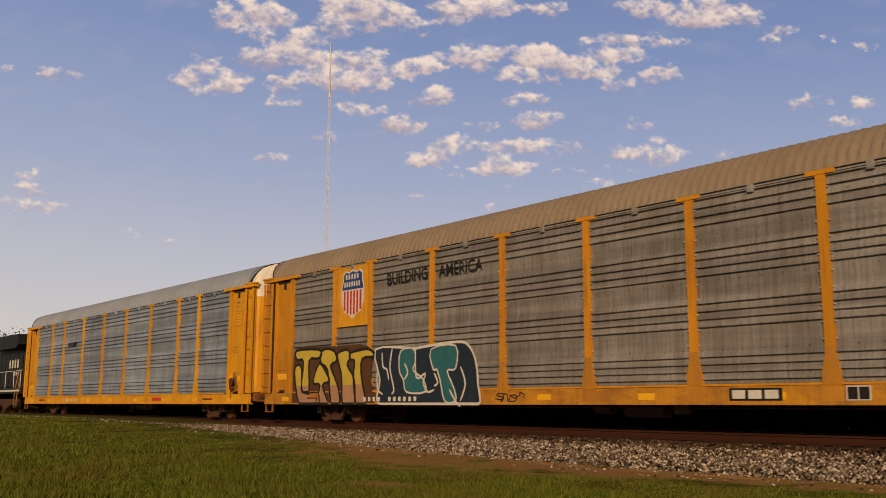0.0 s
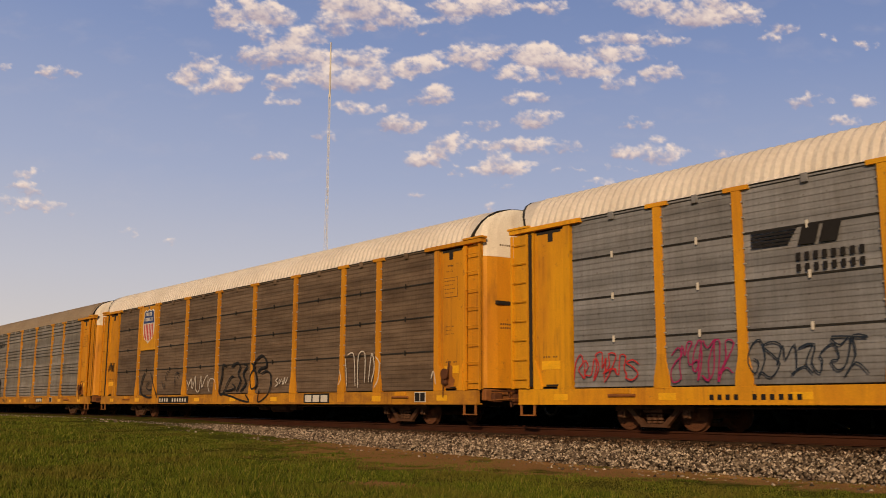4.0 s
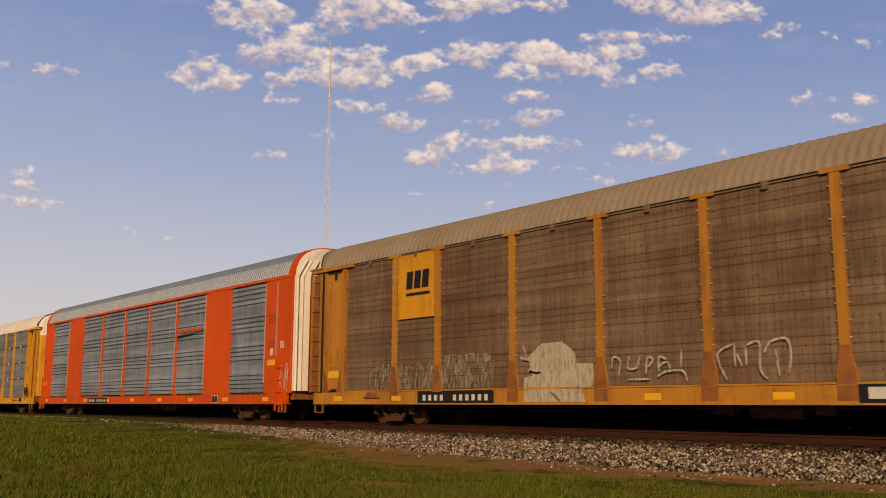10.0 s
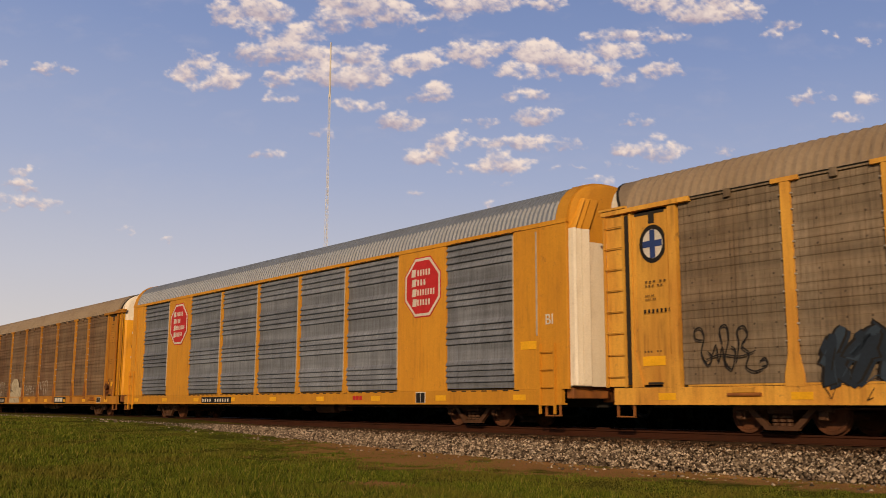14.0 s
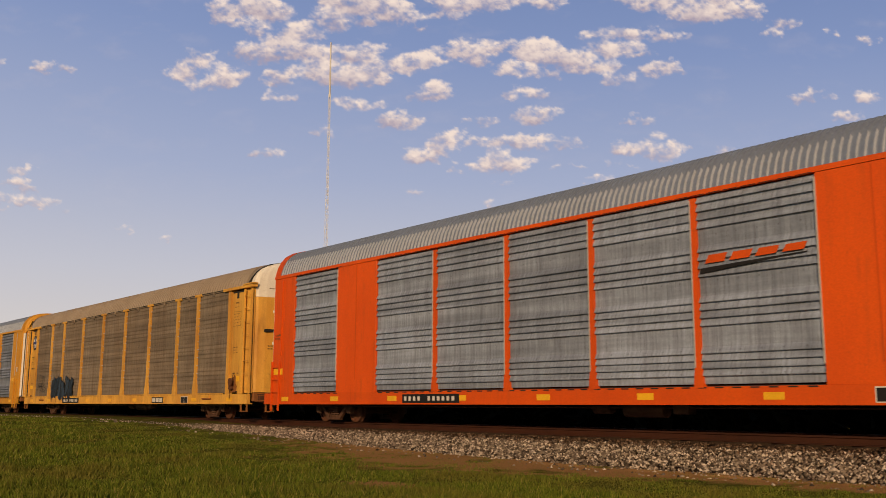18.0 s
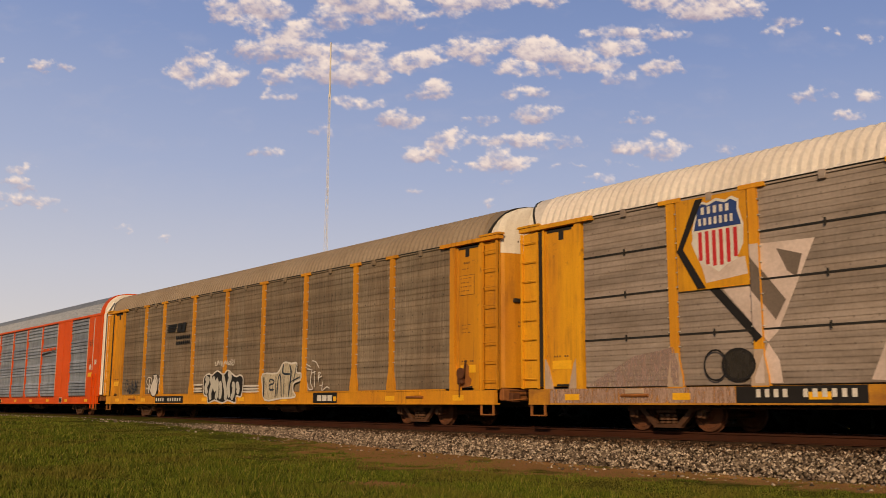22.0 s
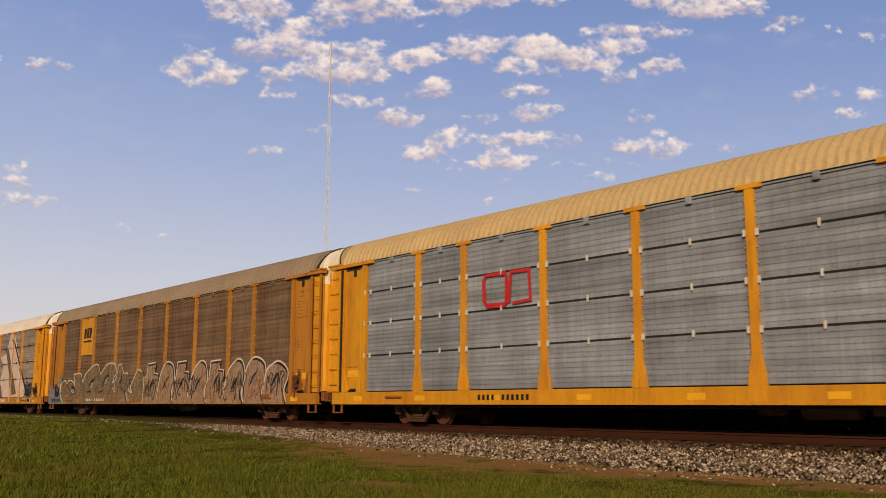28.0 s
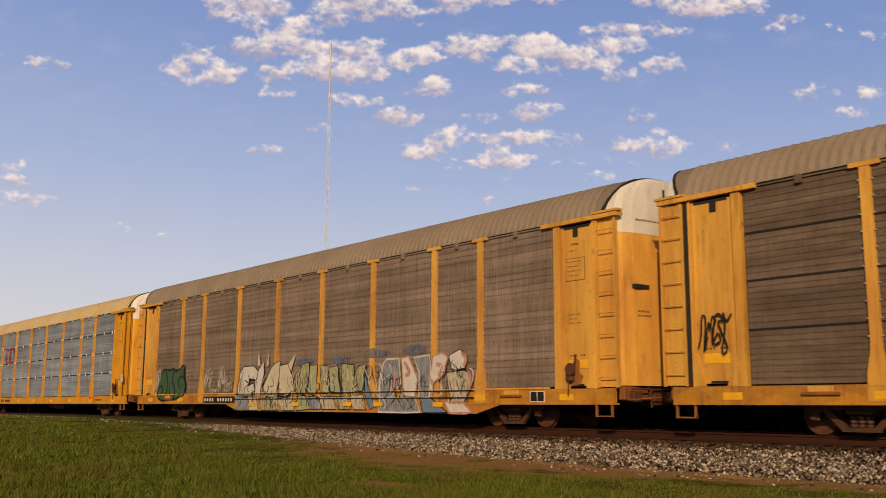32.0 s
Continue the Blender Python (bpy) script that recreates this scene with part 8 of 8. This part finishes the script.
    stroke(c[12], [(-1.2, 0.85), (-0.6, 0.8), (-0.25, 0.9)], INK_BLACK, 0.05, lift=0.012)
    stroke(c[12], [(-3.85, 0.8), (-3.35, 0.8)], INK_BLACK, 0.05, lift=0.012)
    stroke(c[12], [(-3.6, 1.4), (-3.25, 1.3)], INK_BLACK, 0.05, lift=0.012)
    stroke(c[12], [(2.15, 1.5), (2.3, 1.45), (2.3, 1.4)], INK_BLACK, 0.05, lift=0.012)
    stroke(c[12], [(0.4, 0.9), (0.6, 0.8)], INK_BLACK, 0.05, lift=0.012)
    stroke(c[12], [(0.9, 0.9), (1.45, 0.75)], INK_BLACK, 0.05, lift=0.012)
    bubble(c[12], [(4.95, 1.75), (5.1, 1.85), (5.7, 1.85), (5.8, 1.15), (5.35, 0.75), (4.8, 0.75), (4.75, 1.25)], worn_slate, chalk, 0.05, lift=0.006, soft=False, foot=0.335)
    bubble(c[12], [(5.8, 1.85), (6.15, 1.9), (6.6, 1.25), (6.45, 0.75), (5.95, 0.8)], chalk, rose, 0.07, lift=0.006, soft=False, foot=0.335)
    bubble(c[12], [(6.4, 1.85), (7.1, 1.9), (7.2, 1.3), (7.1, 0.75), (6.65, 0.75), (6.65, 1.45)], worn_slate, chalk, 0.05, lift=0.006, soft=False, foot=0.335)
    bubble(c[12], [(7.25, 1.85), (7.65, 1.95), (7.9, 1.8), (7.7, 1.35), (7.35, 1.15), (7.25, 0.75), (7.1, 1.15)], chalk, rose, 0.07, lift=0.006, soft=False, foot=0.335)
    bubble(c[12], [(7.95, 1.85), (8.4, 2.0), (8.7, 1.8), (8.6, 1.5), (8.25, 1.45), (8.05, 1.5)], chalk, INK_BLACK, 0.035, lift=0.006, soft=False, foot=0.335)
    bubble(c[12], [(7.85, 1.4), (8.6, 1.45), (8.9, 1.25), (8.85, 0.95), (8.55, 0.6), (8.05, 0.6), (7.95, 0.9)], worn_cream, INK_BLACK, 0.035, lift=0.006, soft=False, foot=0.335)
    bubble(c[12], [(4.8, 0.75), (6.45, 0.75), (6.7, 0.35), (4.7, 0.3)], worn_slate, chalk, 0.05, lift=0.006, soft=False, foot=0.335)
    bubble(c[12], [(6.65, 0.75), (7.15, 0.75), (7.9, 0.35), (6.85, 0.3)], sky_blue, INK_BLACK, 0.035, lift=0.006, soft=False, foot=0.335)
    bubble(c[12], [(7.75, 0.65), (8.55, 0.6), (8.9, 0.35), (8.0, 0.3)], chalk, rose, 0.07, lift=0.006, soft=False, foot=0.335)
    stroke(c[12], [(8.45, 1.9), (8.65, 1.75), (8.55, 1.55)], rose, 0.12, lift=0.010)
    stroke(c[12], [(8.7, 1.4), (8.85, 1.15), (8.65, 0.85)], rose, 0.12, lift=0.010)
    stroke(c[12], [(5.95, 1.75), (6.2, 1.45), (6.0, 1.35)], rose, 0.12, lift=0.010)
    stroke(c[12], [(7.4, 1.65), (7.65, 1.55), (7.5, 1.3)], rose, 0.12, lift=0.010)
    stroke(c[12], [(5.25, 0.95), (5.55, 1.15), (5.5, 1.5)], rose, 0.12, lift=0.010)
    stroke(c[12], [(7.2, 1.25), (7.3, 0.95), (7.15, 0.75)], rose, 0.12, lift=0.010)
    rng = random.Random(5)
    for k in range(230):
        x, z = rng.uniform(-4.2, 8.8), rng.uniform(0.7, 1.75)
        bend = [(x, z), (x + rng.uniform(-0.18, 0.18), z - rng.uniform(0.05, 0.3)), (x + rng.uniform(-0.25, 0.25), z - rng.uniform(0.25, 0.5))]
        bend = [(p, max(q, 0.4)) for p, q in bend]
        stroke(c[12], bend, (INK_BLACK, chalk, INK_BLACK, worn_pink if x > 4 else cream)[k % 4], rng.uniform(0.016, 0.036), 0.014)
    for z in (0.735, 0.915):
        solid("sill_seam", Shape().box(-4.4, 9.0, FACE - 0.046, FACE - 0.043, z - 0.013, z + 0.013), INK_BLACK, c[12], "dark seam along the painted sill")
    for x in (-3.2, -0.2, 2.9, 4.5, 7.3):
        plate("reflector", c[12], x, x + 0.44, 0.5, 0.62, REFLECTOR, FACE - 0.047, 0.004)
    for i, (a, b) in enumerate(((0.0, 1.95), (2.2, 1.92), (4.15, 2.05), (6.0, 2.1))):
        flat("graffiti_cloud", c[12], rounded(a + 0.4, b, 0.55, 0.14, 14, 2.0, random.Random(i), 0.25), haze, FACE, "faded blue spray haze", 0.0015)
    number_plate(c[12], -7.0, -4.4, 0.6, 0.84)
    stencil(c[12], 11.0, 11.5, 0.62, 0.88)
    scribble(c[13], -12.9, -12.2, 1.6, 2.4, INK_BLACK, 91, 0.04, 4)
    maker_plate(c[13], 5.0, 6.4, 0.62, 0.9)


def build_locomotive():
    loco = tagged(new("locomotive"), "black diesel locomotive with pale handrails and white marks", "locomotive")
    MOVERS.append((loco, FIRST - PITCH - 26.2))
    dark = surface("black loco paint", (0.016, 0.016, 0.018), (0.03, 0.028, 0.027), 0.45, stain=1.5, grain=25, spots=0.3, spot_col=(0.08, 0.06, 0.05))
    solid("frame", Shape().box(-10.9, 10.9, -1.5, 1.5, 1.15, 1.5, 0.03), dark, loco)
    solid("hood", Shape().box(-6.0, 9.2, -0.95, 0.95, 1.505, 4.35, 0.12), dark, loco)
    solid("radiator", Shape().prism([(4.6, 3.9), (9.4, 3.9), (9.9, 4.1), (9.9, 4.72), (4.6, 4.72)], -1.52, 1.52), dark, loco, "wide overhanging radiator")
    solid("cab", Shape().box(-8.6, -6.05, -1.5, 1.5, 1.505, 4.6, 0.12), dark, loco)
    for side in (-1, 1):
        solid("cab_window", Shape().box(-8.1, -6.6, *sorted((side * 1.505, side * 1.52)), 3.3, 4.0), surface("dark window glass", (0.02, 0.025, 0.03), (0.03, 0.03, 0.035), 0.1), loco)
    solid("nose", Shape().box(-10.4, -8.62, -0.9, 0.9, 1.505, 3.2, 0.15), dark, loco)
    solid("fuel_tank", Shape().box(-2.6, 2.6, -1.35, 1.35, 0.35, 1.14, 0.12), dark, loco)
    for x in np.arange(-5.0, 9.0, 0.95):
        solid("hood_door", Shape().box(x, x + 0.85, -0.975, -0.952, 1.7, 3.7), dark, loco)
    for x in (-10.7, -9.0, -5.0, -2.5, 0.0, 2.5, 5.0, 7.5, 9.3, 10.7):
        solid("stanchion", Shape().tube((x, -1.46, 1.5), (x, -1.46, 2.5), 0.022, 6), INK_WHITE, loco)
    solid("handrail", Shape().tube((-10.7, -1.46, 2.5), (10.7, -1.46, 2.5), 0.022, 6), INK_WHITE, loco)
    rail = Shape()
    for x in (9.75, 10.3):
        rail.tube((x, -1.5, 0.5), (x + 0.1, -1.5, 1.4), 0.025, 6)
        rail.tube((x + 0.1, -1.5, 1.4), (x + 0.4, -1.4, 2.6), 0.025, 6)
    solid("grab_rail", rail, YELLOW_DIRTY, loco, "bent pale grab rails at the steps")
    steps = Shape()
    for k in range(4):
        steps.box(9.75, 10.35, -1.52, -1.2, 0.35 + 0.28 * k, 0.38 + 0.28 * k)
    solid("steps", steps, dark, loco)
    solid("sill_stripe", Shape().box(-10.8, 10.8, -1.506, -1.5005, 1.28, 1.38), INK_WHITE, loco, "white stripe along the frame")
    bars("name_bar", loco, 6.3, 8.6, 2.75, 3.25, INK_WHITE, (1, 1, 1, 1), -0.98, "white emblem as plain bars")
    bars("number_bar", loco, 7.3, 8.6, 2.25, 2.5, INK_WHITE, (1, 1, 1, 1), -0.98)
    for x in (-6.9, 6.9):
        t = Shape()
        for side in (-1, 1):
            t.prism([(-2.6, 0.4), (-2.4, 0.85), (2.4, 0.85), (2.6, 0.4), (1.9, 0.3), (1.3, 0.55), (0.4, 0.3), (-0.4, 0.3), (-1.3, 0.55), (-1.9, 0.3)], *sorted((side * 1.0, side * 1.2)))
        truck = solid("truck", t, IRON, loco, "three-axle truck")
        truck.matrix_basis = pose(x, 0, 0)
        for dx in (-1.85, 0, 1.85):
            ws = again("wheelset", WHEELS, truck)
            ws.matrix_basis = pose(dx, 0, WHEEL_R)
            AXLES.append((ws, dx, loco))
    couplers(loco, 10.9)


build_ground()
build_ballast()
build_grass()
build_dark_backing()
build_track()
cars = build_train()
mark_cars(cars)
build_locomotive()
backdrop = build_sky()
build_tower()
for _i, (_x, _y, _h) in enumerate(((-158, 24, 11.2), (-164, 22, 12.0), (-171, 25, 11.2), (-178, 27, 12.4), (-186, 24, 11.8), (-196, 30, 12.2))):
    build_tree(_x, _y, _h, 60 + _i)


# ---- what moves ----
def motions():
    for car, x in MOVERS:
        walk(car, [(float(t), pose(x - run(t), 0, 0)) for t in range(0, 33)])
    # the cloud field drifts slowly towards the camera and upwards
    drift = -WAY * 95 + Vector((0, 0, 1)) * 26 - Vector((math.cos(YAW), math.sin(YAW), 0)) * 12
    walk(backdrop, [(t, Matrix.Translation(Vector(EYE) + drift * ((t - 6) / 32))) for t in (0.0, 8.0, 16.0, 24.0, 32.0)])
    start = {car: x for car, x in MOVERS}
    for ws, dx, car in AXLES:
        rows, turn = [], 0.0
        seen = [f / FPS for f in range(0, 32 * FPS + 1) if -75 < start[car] - run(f / FPS) < 20]
        stops = sorted({0.0, 32.0, *seen})
        for t in stops:
            away = min(max(t, seen[0]), seen[-1]) if seen else 0.0
            rows.append((t, pose(dx, 0, WHEEL_R, 0, -math.degrees(run(away) / WHEEL_R) % 360, 0)))
        walk(ws, rows)


motions()
